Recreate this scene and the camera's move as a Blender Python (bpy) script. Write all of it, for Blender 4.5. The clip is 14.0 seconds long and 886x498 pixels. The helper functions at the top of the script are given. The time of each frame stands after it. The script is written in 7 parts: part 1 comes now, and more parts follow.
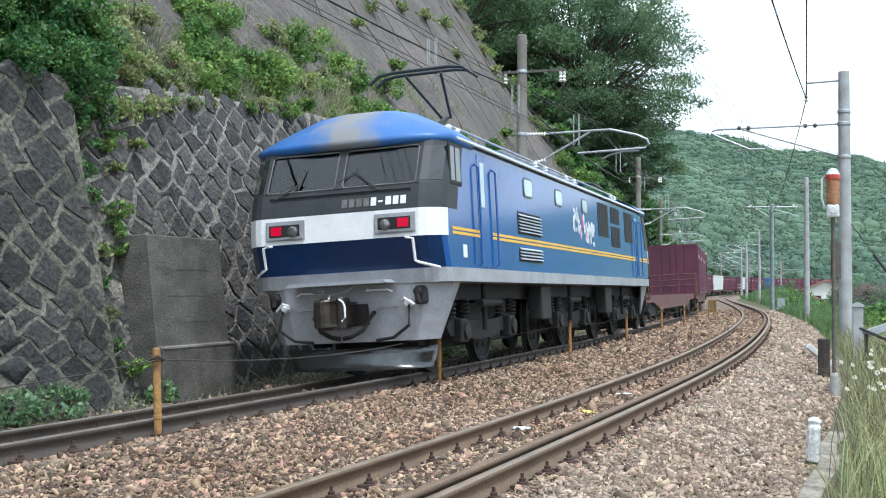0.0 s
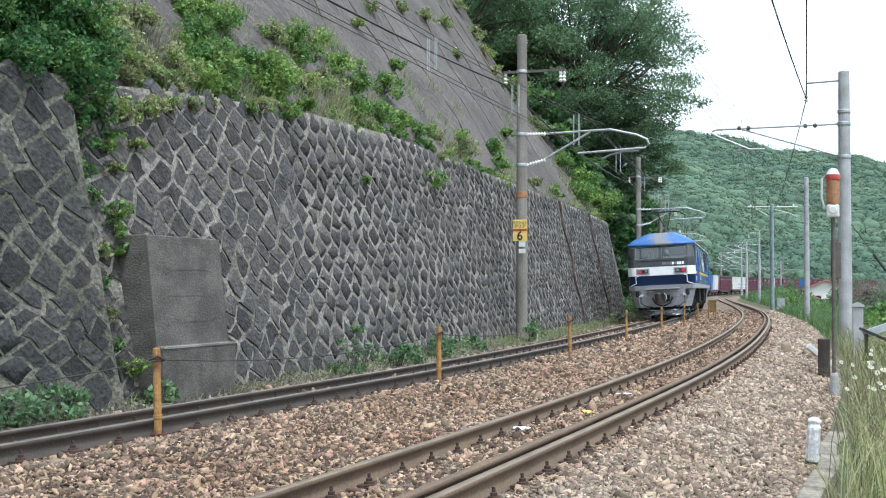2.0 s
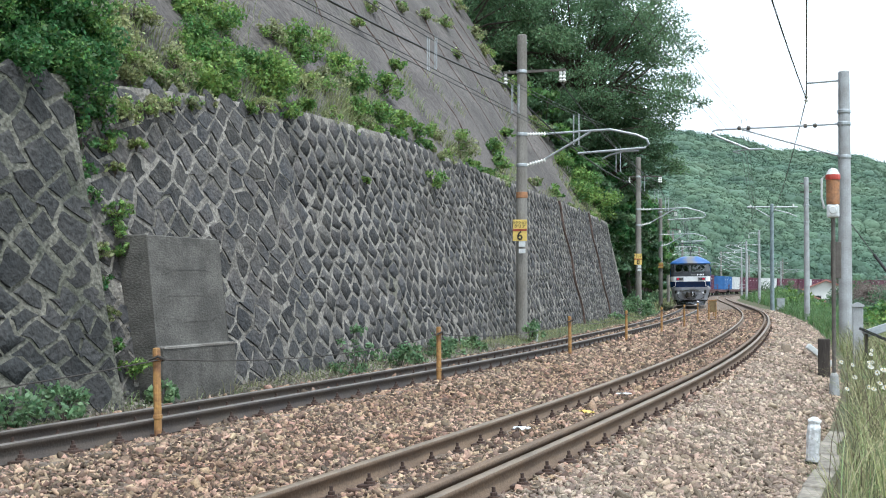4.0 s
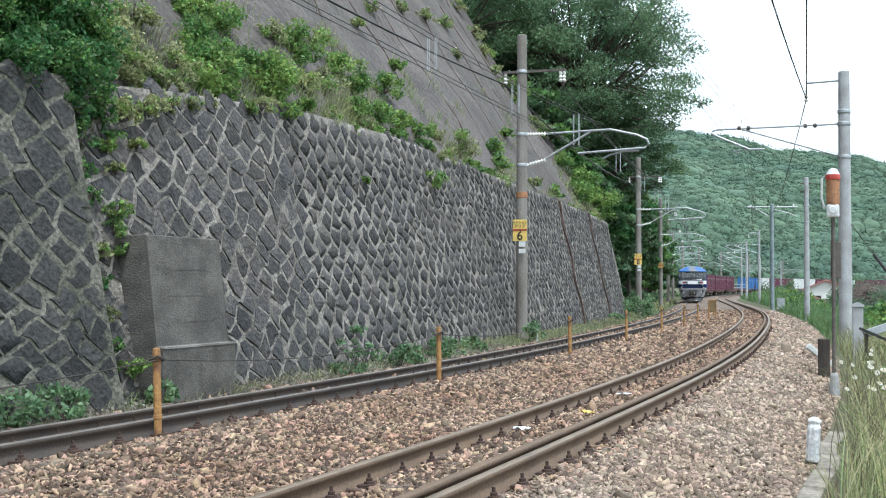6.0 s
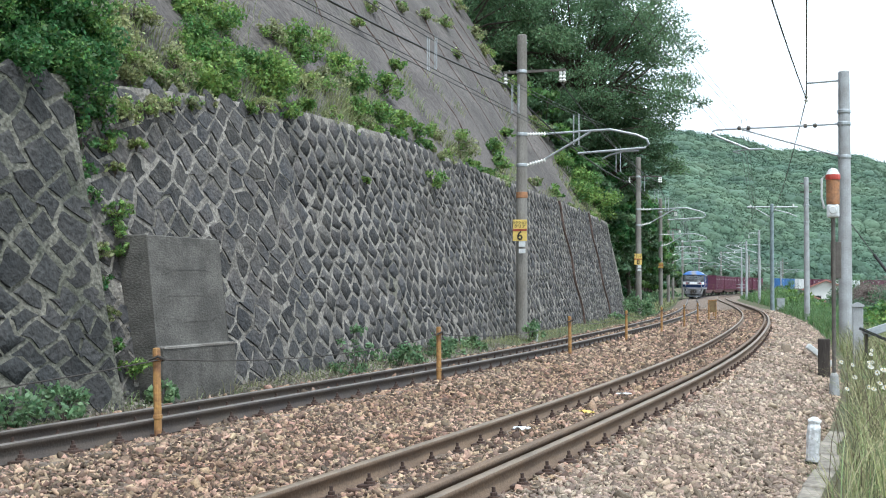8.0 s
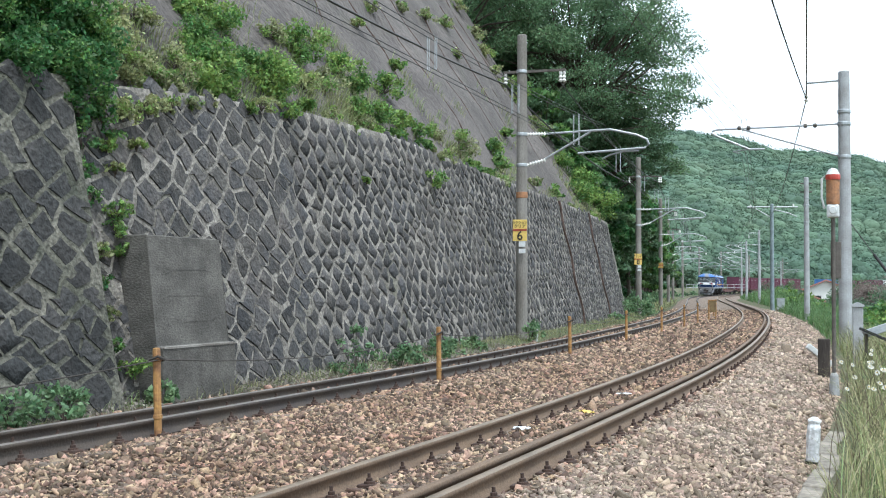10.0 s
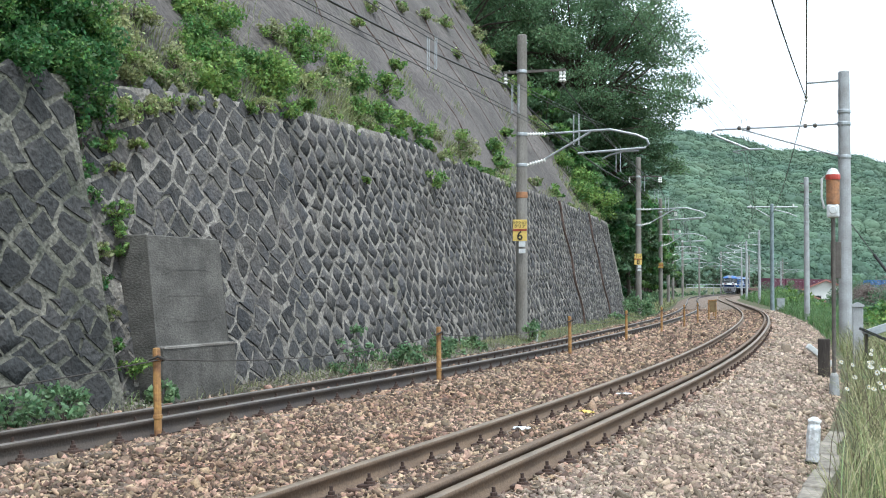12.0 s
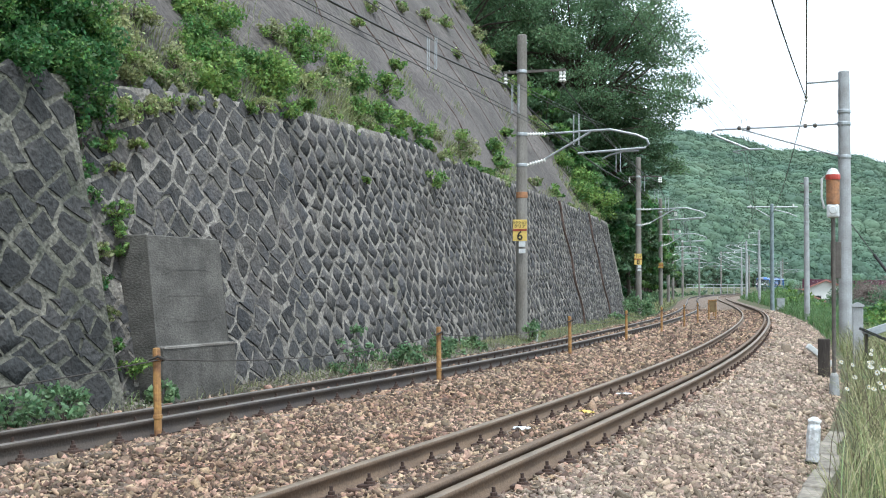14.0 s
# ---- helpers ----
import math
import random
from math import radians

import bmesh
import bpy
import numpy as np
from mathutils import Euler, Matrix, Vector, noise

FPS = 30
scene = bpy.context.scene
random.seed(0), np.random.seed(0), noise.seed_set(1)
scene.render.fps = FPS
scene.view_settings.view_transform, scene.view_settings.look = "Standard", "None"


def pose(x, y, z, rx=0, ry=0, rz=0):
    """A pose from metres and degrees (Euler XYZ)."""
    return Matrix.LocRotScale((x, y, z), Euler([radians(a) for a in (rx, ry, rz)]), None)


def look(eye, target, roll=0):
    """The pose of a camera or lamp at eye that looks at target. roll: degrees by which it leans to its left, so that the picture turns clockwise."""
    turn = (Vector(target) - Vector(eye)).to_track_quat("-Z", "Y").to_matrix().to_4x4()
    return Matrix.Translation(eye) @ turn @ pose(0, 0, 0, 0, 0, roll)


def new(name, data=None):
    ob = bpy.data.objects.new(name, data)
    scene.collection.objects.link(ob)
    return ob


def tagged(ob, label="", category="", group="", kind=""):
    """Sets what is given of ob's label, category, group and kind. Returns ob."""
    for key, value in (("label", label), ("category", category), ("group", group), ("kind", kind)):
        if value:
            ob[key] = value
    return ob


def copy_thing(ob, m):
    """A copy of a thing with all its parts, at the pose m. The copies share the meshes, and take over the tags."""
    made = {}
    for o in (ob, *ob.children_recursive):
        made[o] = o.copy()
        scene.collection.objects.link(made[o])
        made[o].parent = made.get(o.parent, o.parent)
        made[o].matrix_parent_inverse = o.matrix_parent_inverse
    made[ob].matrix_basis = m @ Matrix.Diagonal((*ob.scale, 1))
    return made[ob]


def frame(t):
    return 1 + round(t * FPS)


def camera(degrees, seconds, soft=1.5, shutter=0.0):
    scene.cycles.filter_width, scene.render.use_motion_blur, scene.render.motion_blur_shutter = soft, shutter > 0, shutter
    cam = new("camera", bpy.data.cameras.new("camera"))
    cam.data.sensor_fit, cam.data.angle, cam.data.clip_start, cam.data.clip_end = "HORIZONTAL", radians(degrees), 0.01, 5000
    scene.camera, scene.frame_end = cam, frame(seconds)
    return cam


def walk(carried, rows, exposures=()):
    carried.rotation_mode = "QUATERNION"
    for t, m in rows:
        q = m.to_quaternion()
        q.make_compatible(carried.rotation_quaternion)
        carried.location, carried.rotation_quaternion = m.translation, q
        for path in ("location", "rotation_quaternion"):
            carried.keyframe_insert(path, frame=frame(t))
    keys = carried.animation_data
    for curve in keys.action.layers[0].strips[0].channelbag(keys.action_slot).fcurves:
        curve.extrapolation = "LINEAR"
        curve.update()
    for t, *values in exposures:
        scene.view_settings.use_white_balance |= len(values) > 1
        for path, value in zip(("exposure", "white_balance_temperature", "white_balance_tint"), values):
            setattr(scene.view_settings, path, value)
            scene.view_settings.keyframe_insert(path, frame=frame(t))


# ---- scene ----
cam = camera(42.42, 14.0, soft=1.1)
EYE = (0.0, 0.0, 1.227)
AIM = look(EYE, (0.0, 100.0, 1.227 + 100.0 * math.tan(0.0328)), 0.23)
walk(cam, [(0.0, AIM), (14.0, AIM)], exposures=[(0.0, 0.56, 5800, 6), (14.0, 0.56, 5800, 6)])

# ---- world and sun ----
SUN_ELEV, SUN_AZ = radians(66), radians(150)      # azimuth clockwise from +y
world = bpy.data.worlds.new("sky")
scene.world = world
world.use_nodes = True
_n, _l = world.node_tree.nodes, world.node_tree.links
_sky = _n.new("ShaderNodeTexSky")
_sky.sky_type, _sky.sun_disc = "NISHITA", False
_sky.sun_elevation, _sky.sun_rotation = SUN_ELEV, SUN_AZ
_sky.air_density, _sky.dust_density, _sky.ozone_density = 1.0, 4.0, 1.0
_haze = _n.new("ShaderNodeMix")
_haze.data_type = "RGBA"
_haze.inputs["Factor"].default_value = 0.7
_haze.inputs["B"].default_value = (12.4, 13.1, 13.4, 1)
_l.new(_sky.outputs[0], _haze.inputs["A"])
_l.new(_haze.outputs["Result"], _n["Background"].inputs[0])
_n["Background"].inputs[1].default_value = 0.11
sun = new("sun", bpy.data.lights.new("sun", "SUN"))
sun.data.energy, sun.data.angle, sun.data.color = 2.3, radians(3.0), (1.0, 0.97, 0.93)
sun.matrix_world = look((math.sin(SUN_AZ) * 50 * math.cos(SUN_ELEV), math.cos(SUN_AZ) * 50 * math.cos(SUN_ELEV), 50 * math.sin(SUN_ELEV)), (0, 0, 0))


# ---- the line of the railway: curvature along the near track ----
KNOTS = [-25, 0, 12, 24, 36, 48, 60, 75, 90, 110, 130, 150, 170, 190, 210, 230, 260, 300, 400]
BENDS = [.0045, -.0003, -.0051, -.0020, -.0014, -.0018, -.0019, -.0006, -.0002, -.0005, .0004, .0014, .0020, .0019, .0017, .0023, .0027, .0027, .0027]
GRADE, SPACING, GAUGE = -0.0022, 3.714, 1.132
STEP = 0.25
LINE_S = np.arange(-60, 700.01, STEP)
_k = np.interp(LINE_S, KNOTS, BENDS)
_i0 = int(np.argmin(abs(LINE_S)))
LINE_A = np.concatenate([[0], np.cumsum((_k[1:] + _k[:-1]) / 2 * STEP)])
LINE_A = LINE_A - LINE_A[_i0] + 0.3829
_dx, _dy = np.sin(LINE_A), np.cos(LINE_A)
LINE_X = np.concatenate([[0], np.cumsum((_dx[1:] + _dx[:-1]) / 2 * STEP)])
LINE_Y = np.concatenate([[0], np.cumsum((_dy[1:] + _dy[:-1]) / 2 * STEP)])
LINE_X += -1.0097 - LINE_X[_i0]
LINE_Y += 5.6713 - LINE_Y[_i0]


def rise(s):
    """The height of the line: a slight fall, then a climb on the far curve."""
    return GRADE * s + 0.0042 * np.maximum(0.0, s - 120.0)


def bearing(s):
    return float(np.interp(s, LINE_S, LINE_A))


def on_line(s, v, z=0.0):
    """The place at s metres along the near track, v metres to its right, z above its rails."""
    a = bearing(s)
    return Vector((float(np.interp(s, LINE_S, LINE_X)) + v * math.cos(a), float(np.interp(s, LINE_S, LINE_Y)) - v * math.sin(a), z + float(rise(s))))


def cant(s, far):
    top = 0.10 if far else 0.073
    return float(np.interp(s, [50, 100, 140, 200], [top, 0.0, 0.0, -0.06]))


# arc length along the far track
_fx, _fy = LINE_X - SPACING * np.cos(LINE_A), LINE_Y + SPACING * np.sin(LINE_A)
FAR_S = np.concatenate([[0], np.cumsum(np.hypot(np.diff(_fx), np.diff(_fy)))])
FAR_S = FAR_S - FAR_S[_i0]


def far_track(d):
    """The s of the place d metres along the far track."""
    return float(np.interp(d, FAR_S, LINE_S))


# ---- materials ----
def material(name, col, rough=0.7, metal=0.0, var=0.25, scale=3.0, bump=0.3, bscale=30.0, col2=None, each=0.0, hue=0.0, island=False, spec=0.5, world_space=False, dist=0.02, streak=None, skew=0.0):
    m = bpy.data.materials.new(name)
    m.use_nodes = True
    n, l = m.node_tree.nodes, m.node_tree.links
    b = n["Principled BSDF"]
    b.inputs["Roughness"].default_value, b.inputs["Metallic"].default_value = rough, metal
    b.inputs["Specular IOR Level"].default_value = spec
    if world_space:
        co = n.new("ShaderNodeNewGeometry").outputs["Position"]
    else:
        co = n.new("ShaderNodeTexCoord").outputs["Object"]
    if streak:
        mp = n.new("ShaderNodeMapping")
        mp.inputs["Scale"].default_value = streak
        l.new(co, mp.inputs["Vector"])
        co = mp.outputs[0]
    big = n.new("ShaderNodeTexNoise")
    big.inputs["Scale"].default_value, big.inputs["Detail"].default_value = scale, 5
    fine = n.new("ShaderNodeTexNoise")
    fine.inputs["Scale"].default_value, fine.inputs["Detail"].default_value = bscale, 4
    l.new(co, big.inputs["Vector"])
    l.new(co, fine.inputs["Vector"])
    c2 = col2 or tuple(c * (1 - var) for c in col)
    ramp = n.new("ShaderNodeMapRange")
    ramp.inputs[1].default_value, ramp.inputs[2].default_value = 0.35, 0.65
    l.new(big.outputs["Fac"], ramp.inputs[0])
    mix = n.new("ShaderNodeMix")
    mix.data_type = "RGBA"
    mix.inputs["A"].default_value, mix.inputs["B"].default_value = (*c2, 1), (*(min(1, c * (1 + (0 if col2 else var * 0.5))) for c in col), 1)
    l.new(ramp.outputs[0], mix.inputs["Factor"])
    hsv = n.new("ShaderNodeHueSaturation")
    l.new(mix.outputs["Result"], hsv.inputs["Color"])
    val = n.new("ShaderNodeMapRange")
    val.inputs[1].default_value, val.inputs[2].default_value = 0.25, 0.75
    val.inputs[3].default_value, val.inputs[4].default_value = 1 - var * 0.8, 1 + var * 0.8
    l.new(fine.outputs["Fac"], val.inputs[0])
    value = val.outputs[0]
    if each or hue:
        rnd = n.new("ShaderNodeNewGeometry").outputs["Random Per Island"] if island else n.new("ShaderNodeObjectInfo").outputs["Random"]
        mr = n.new("ShaderNodeMapRange")
        mr.inputs[3].default_value, mr.inputs[4].default_value = 1 - each, 1 + each * (1 + skew)
        draw = rnd
        if skew:
            pw = n.new("ShaderNodeMath")
            pw.operation = "POWER"
            pw.inputs[1].default_value = 1 + skew
            l.new(rnd, pw.inputs[0])
            draw = pw.outputs[0]
        l.new(draw, mr.inputs[0])
        mul = n.new("ShaderNodeMath")
        mul.operation = "MULTIPLY"
        l.new(value, mul.inputs[0])
        l.new(mr.outputs[0], mul.inputs[1])
        value = mul.outputs[0]
        if hue:
            wn = n.new("ShaderNodeTexWhiteNoise")
            wn.noise_dimensions = "1D"
            l.new(rnd, wn.inputs["W"])
            hr = n.new("ShaderNodeMapRange")
            hr.inputs[3].default_value, hr.inputs[4].default_value = 0.5 - hue, 0.5 + hue
            l.new(wn.outputs["Value"], hr.inputs[0])
            l.new(hr.outputs[0], hsv.inputs["Hue"])
    l.new(value, hsv.inputs["Value"])
    l.new(hsv.outputs[0], b.inputs["Base Color"])
    if bump:
        bp = n.new("ShaderNodeBump")
        bp.inputs["Strength"].default_value, bp.inputs["Distance"].default_value = bump, dist
        l.new(fine.outputs["Fac"], bp.inputs["Height"])
        l.new(bp.outputs[0], b.inputs["Normal"])
    return m


# ---- building helpers ----
def mesh_of(name, verts, faces, mat, smooth=False):
    me = bpy.data.meshes.new(name)
    me.from_pydata([tuple(v) for v in verts], [], faces)
    if mat:
        me.materials.append(mat)
    if smooth:
        me.polygons.foreach_set("use_smooth", [True] * len(me.polygons))
    me.update()
    return me


def part(name, bm, mat, parent=None, label="", smooth=False):
    """Links a bmesh as one mesh object under a thing or a part."""
    bmesh.ops.recalc_face_normals(bm, faces=bm.faces)
    me = bpy.data.meshes.new(name)
    bm.to_mesh(me)
    bm.free()
    me.materials.append(mat)
    if smooth:
        me.polygons.foreach_set("use_smooth", [True] * len(me.polygons))
    ob = new(name, me)
    ob.parent = parent
    if label:
        ob["label"] = label
    return ob


def piece(name, me, parent=None, m=None):
    ob = new(name, me)
    ob.parent = parent
    if m is not None:
        ob.matrix_basis = m
    return ob


def thing(name, m, label, category, group="", kind=""):
    ob = new(name)
    ob.empty_display_size = 0.2
    ob.matrix_basis = m
    return tagged(ob, label, category, group, kind)


def box(bm, x0, x1, y0, y1, z0, z1, bevel=0.0):
    r = bmesh.ops.create_cube(bm, size=1.0)
    vs = r["verts"]
    for v in vs:
        v.co = Vector((x0 + (v.co.x + .5) * (x1 - x0), y0 + (v.co.y + .5) * (y1 - y0), z0 + (v.co.z + .5) * (z1 - z0)))
    if bevel:
        es = list({e for v in vs for e in v.link_edges})
        bmesh.ops.bevel(bm, geom=es, offset=bevel, segments=2, affect="EDGES", profile=0.5)
    return bm


def tube(bm, pts, r, sides=8, r2=None, cap=True):
    """A round bar along points, tapering from r to r2."""
    pts = [Vector(p) for p in pts]
    rings = []
    up = Vector((0.13, 0.21, 1)).normalized()
    for i, p in enumerate(pts):
        d = (pts[min(i + 1, len(pts) - 1)] - pts[max(i - 1, 0)]).normalized()
        ref = up if abs(d.dot(up)) < 0.95 else Vector((1, 0.1, 0)).normalized()
        a = d.cross(ref).normalized()
        b = d.cross(a)
        rr = r if r2 is None else r + (r2 - r) * i / max(1, len(pts) - 1)
        rings.append([bm.verts.new(p + (a * math.cos(t) + b * math.sin(t)) * rr) for t in (2 * math.pi * k / sides for k in range(sides))])
    for q, w in zip(rings, rings[1:]):
        for k in range(sides):
            bm.faces.new((q[k], q[(k + 1) % sides], w[(k + 1) % sides], w[k]))
    if cap:
        bm.faces.new(rings[0][::-1])
        bm.faces.new(rings[-1])
    return bm


def lathe(bm, profile, sides=16, at=(0, 0, 0), axis="z"):
    """Turns a profile of (radius, height) about an axis."""
    rings = []
    for r, h in profile:
        ring = []
        for k in range(sides):
            t = 2 * math.pi * k / sides
            x, y = r * math.cos(t), r * math.sin(t)
            c = {"z": (x, y, h), "x": (h, x, y), "y": (x, h, y)}[axis]
            ring.append(bm.verts.new(Vector(at) + Vector(c)))
        rings.append(ring)
    for q, w in zip(rings, rings[1:]):
        for k in range(sides):
            bm.faces.new((q[k], q[(k + 1) % sides], w[(k + 1) % sides], w[k]))
    bm.faces.new(rings[0][::-1])
    bm.faces.new(rings[-1])
    return bm


def prism(bm, outline, y0, y1, axis="y"):
    """An outline of (a, b) drawn out along an axis: 'y' gives (x, z) outlines, 'x' gives (y, z), 'z' gives (x, y)."""
    def place(a, b, h):
        return {"y": (a, h, b), "x": (h, a, b), "z": (a, b, h)}[axis]
    lo = [bm.verts.new(place(a, b, y0)) for a, b in outline]
    hi = [bm.verts.new(place(a, b, y1)) for a, b in outline]
    n = len(outline)
    for k in range(n):
        bm.faces.new((lo[k], lo[(k + 1) % n], hi[(k + 1) % n], hi[k]))
    bm.faces.new(lo[::-1])
    bm.faces.new(hi)
    return bm


B = bmesh.new


def bulk(name, co, faces, mat, smooth=False):
    """A mesh from numpy arrays of places and of faces with one number of corners."""
    co, faces = np.asarray(co, float), np.asarray(faces, int)
    me = bpy.data.meshes.new(name)
    me.vertices.add(len(co))
    me.vertices.foreach_set("co", co.ravel())
    k = faces.shape[1]
    me.loops.add(faces.size)
    me.loops.foreach_set("vertex_index", faces.ravel())
    me.polygons.add(len(faces))
    me.polygons.foreach_set("loop_start", np.arange(0, faces.size, k))
    if smooth:
        me.polygons.foreach_set("use_smooth", [True] * len(faces))
    me.update(calc_edges=True)
    me.materials.append(mat)
    return me


def grid_faces(rows, cols):
    i = np.arange((rows - 1) * (cols - 1))
    r, c = i // (cols - 1), i % (cols - 1)
    a = r * cols + c
    return np.stack([a, a + 1, a + cols + 1, a + cols], 1)


def lines_xy(s, v):
    """Arrays of x, y for arrays of s and v."""
    a = np.interp(s, LINE_S, LINE_A)
    return np.interp(s, LINE_S, LINE_X) + v * np.cos(a), np.interp(s, LINE_S, LINE_Y) - v * np.sin(a)


# ---- setting materials ----
M_ballast_bed = material("ballast_dust", (0.21, 0.16, 0.12), 0.95, var=0.5, scale=9, bump=0.8, bscale=55, col2=(0.12, 0.088, 0.066), world_space=True, dist=0.04)
M_ballast = material("ballast_stone", (0.228, 0.161, 0.112), 0.9, var=0.3, scale=0.8, bump=0.4, bscale=60, col2=(0.185, 0.118, 0.076), each=0.7, hue=0.022, island=True, skew=1.0, world_space=True)
M_shoulder = material("pale_shoulder_stone", (0.295, 0.232, 0.178), 0.9, var=0.3, scale=0.8, bump=0.4, bscale=60, col2=(0.25, 0.185, 0.135), each=0.45, hue=0.02, island=True, skew=1.0, world_space=True)
M_soil = material("grassy_soil", (0.06, 0.085, 0.03), 1.0, var=0.5, scale=0.6, bump=0.8, bscale=9, col2=(0.10, 0.085, 0.05), world_space=True, dist=0.1)
M_rail = material("rusty_rail", (0.155, 0.102, 0.062), 0.75, var=0.4, scale=2, bump=0.3, bscale=50, col2=(0.12, 0.08, 0.052), metal=0.0, world_space=True)
M_rail_dark = material("oily_dark_rail", (0.072, 0.055, 0.04), 0.7, var=0.35, scale=2, bump=0.3, bscale=50, col2=(0.045, 0.035, 0.03), world_space=True)
M_railtop_grey = material("grey_rail_head", (0.19, 0.165, 0.145), 0.4, metal=0.4, var=0.2, scale=3, bump=0.1, world_space=True)
M_railtop = material("worn_rail_head", (0.215, 0.16, 0.11), 0.45, metal=0.3, var=0.25, scale=3, bump=0.1, world_space=True)
M_sleeper = material("weathered_concrete_sleeper", (0.20, 0.155, 0.12), 0.95, var=0.4, scale=4, bump=0.5, bscale=40, each=0.2)
M_clip = material("rusted_clip", (0.06, 0.034, 0.024), 0.85, var=0.4, scale=20, bump=0.3)
M_mortar = material("pale_mortar", (0.27, 0.248, 0.215), 0.95, var=0.7, scale=1.6, bump=1.0, bscale=16, col2=(0.125, 0.113, 0.096), world_space=True, dist=0.06)
M_stone = material("dark_wall_stone", (0.068, 0.061, 0.055), 0.92, var=0.75, scale=1.5, bump=1.0, bscale=15, col2=(0.038, 0.038, 0.040), each=0.5, hue=0.015, world_space=True, dist=0.05)
M_stone_far = material("dark_wall_stone_far", (0.068, 0.061, 0.055), 0.92, var=0.75, scale=1.5, bump=1.0, bscale=15, col2=(0.038, 0.038, 0.040), each=0.5, hue=0.015, world_space=True, dist=0.05, island=True)


def mottle(m, col, scale, lo, hi, amount, detail=8):
    """Irregular patches of another colour over a material: lichen, mortar smears, dirt."""
    n, l = m.node_tree.nodes, m.node_tree.links
    b = n["Principled BSDF"]
    src = b.inputs["Base Color"].links[0].from_socket
    geo, nz, mr, mx = n.new("ShaderNodeNewGeometry"), n.new("ShaderNodeTexNoise"), n.new("ShaderNodeMapRange"), n.new("ShaderNodeMix")
    nz.inputs["Scale"].default_value, nz.inputs["Detail"].default_value, nz.inputs["Roughness"].default_value = scale, detail, 0.7
    mr.inputs[1].default_value, mr.inputs[2].default_value, mr.inputs[4].default_value = lo, hi, amount
    mx.data_type = "RGBA"
    mx.inputs["B"].default_value = (*col, 1)
    l.new(geo.outputs["Position"], nz.inputs["Vector"])
    l.new(nz.outputs["Fac"], mr.inputs[0])
    l.new(mr.outputs[0], mx.inputs["Factor"])
    l.new(src, mx.inputs["A"])
    l.new(mx.outputs["Result"], b.inputs["Base Color"])
    return m


for _m in (M_stone, M_stone_far):
    mottle(_m, (0.17, 0.157, 0.135), 6.0, 0.55, 0.72, 0.6)
    mottle(_m, (0.10, 0.092, 0.078), 0.9, 0.54, 0.70, 0.5)
# Left section's stone and mortar darkened: shade below the bush put into the colour.
M_stone_shaded = material("shaded_wall_stone", (0.046, 0.043, 0.040), 0.92, var=0.75, scale=1.5, bump=1.0, bscale=15, col2=(0.024, 0.025, 0.025), each=0.4, hue=0.015, world_space=True, dist=0.05)
M_stone_shaded_far = material("shaded_wall_stone_far", (0.046, 0.043, 0.040), 0.92, var=0.75, scale=1.5, bump=1.0, bscale=15, col2=(0.024, 0.025, 0.025), each=0.4, hue=0.015, world_space=True, dist=0.05, island=True)
M_mortar_shaded = material("mossy_shaded_mortar", (0.165, 0.155, 0.125), 0.95, var=0.7, scale=1.6, bump=1.0, bscale=16, col2=(0.075, 0.075, 0.055), world_space=True, dist=0.06)
mottle(M_mortar_shaded, (0.045, 0.05, 0.035), 1.2, 0.50, 0.66, 0.8)
mottle(M_mortar, (0.06, 0.056, 0.05), 3.0, 0.54, 0.68, 0.8)
mottle(M_mortar, (0.11, 0.12, 0.06), 0.5, 0.56, 0.70, 0.5)
M_shotcrete = material("stained_shotcrete", (0.125, 0.108, 0.098), 0.9, var=0.4, scale=0.35, bump=0.9, bscale=6, col2=(0.066, 0.057, 0.052), world_space=True, dist=0.12)
mottle(M_shotcrete, (0.19, 0.165, 0.14), 1.3, 0.52, 0.72, 0.5)
mottle(M_shotcrete, (0.035, 0.03, 0.028), 0.7, 0.51, 0.68, 0.75)
mottle(M_shotcrete, (0.05, 0.06, 0.03), 0.4, 0.55, 0.72, 0.5)
M_concrete = material("dirty_concrete", (0.12, 0.112, 0.098), 0.95, var=0.4, scale=2.2, bump=0.7, bscale=26, col2=(0.07, 0.065, 0.057), streak=(1, 1, 1.6))
mottle(M_concrete, (0.045, 0.042, 0.038), 1.6, 0.52, 0.68, 0.6)
mottle(M_concrete, (0.20, 0.185, 0.16), 9.0, 0.58, 0.7, 0.5)
M_pole_old = material("brown_weathered_concrete", (0.25, 0.235, 0.21), 0.9, var=0.3, scale=2.5, bump=0.3, bscale=40, col2=(0.155, 0.14, 0.12), streak=(1, 1, .35))
M_pole = material("grey_spun_concrete", (0.40, 0.41, 0.42), 0.9, var=0.22, scale=2.5, bump=0.3, bscale=40, col2=(0.29, 0.29, 0.285))

# ---- ground: one sheet from the wall to the horizon ----
FLANK = [(-400, 30), (-120, 18), (-40, 9), (-16, 2.0), (-9.5, -0.1), (-6.6, -0.16), (-5.6, -0.3), (-4.7, -0.38), (-3.7, -0.42), (-2.0, -0.42), (0.0, -0.42), (1.4, -0.45), (2.0, -0.42), (2.45, -0.34), (3.2, -0.28), (4.5, -0.45), (7, -0.9), (12, -1.6), (25, -2.2), (60, -2.6), (150, -3.0)]


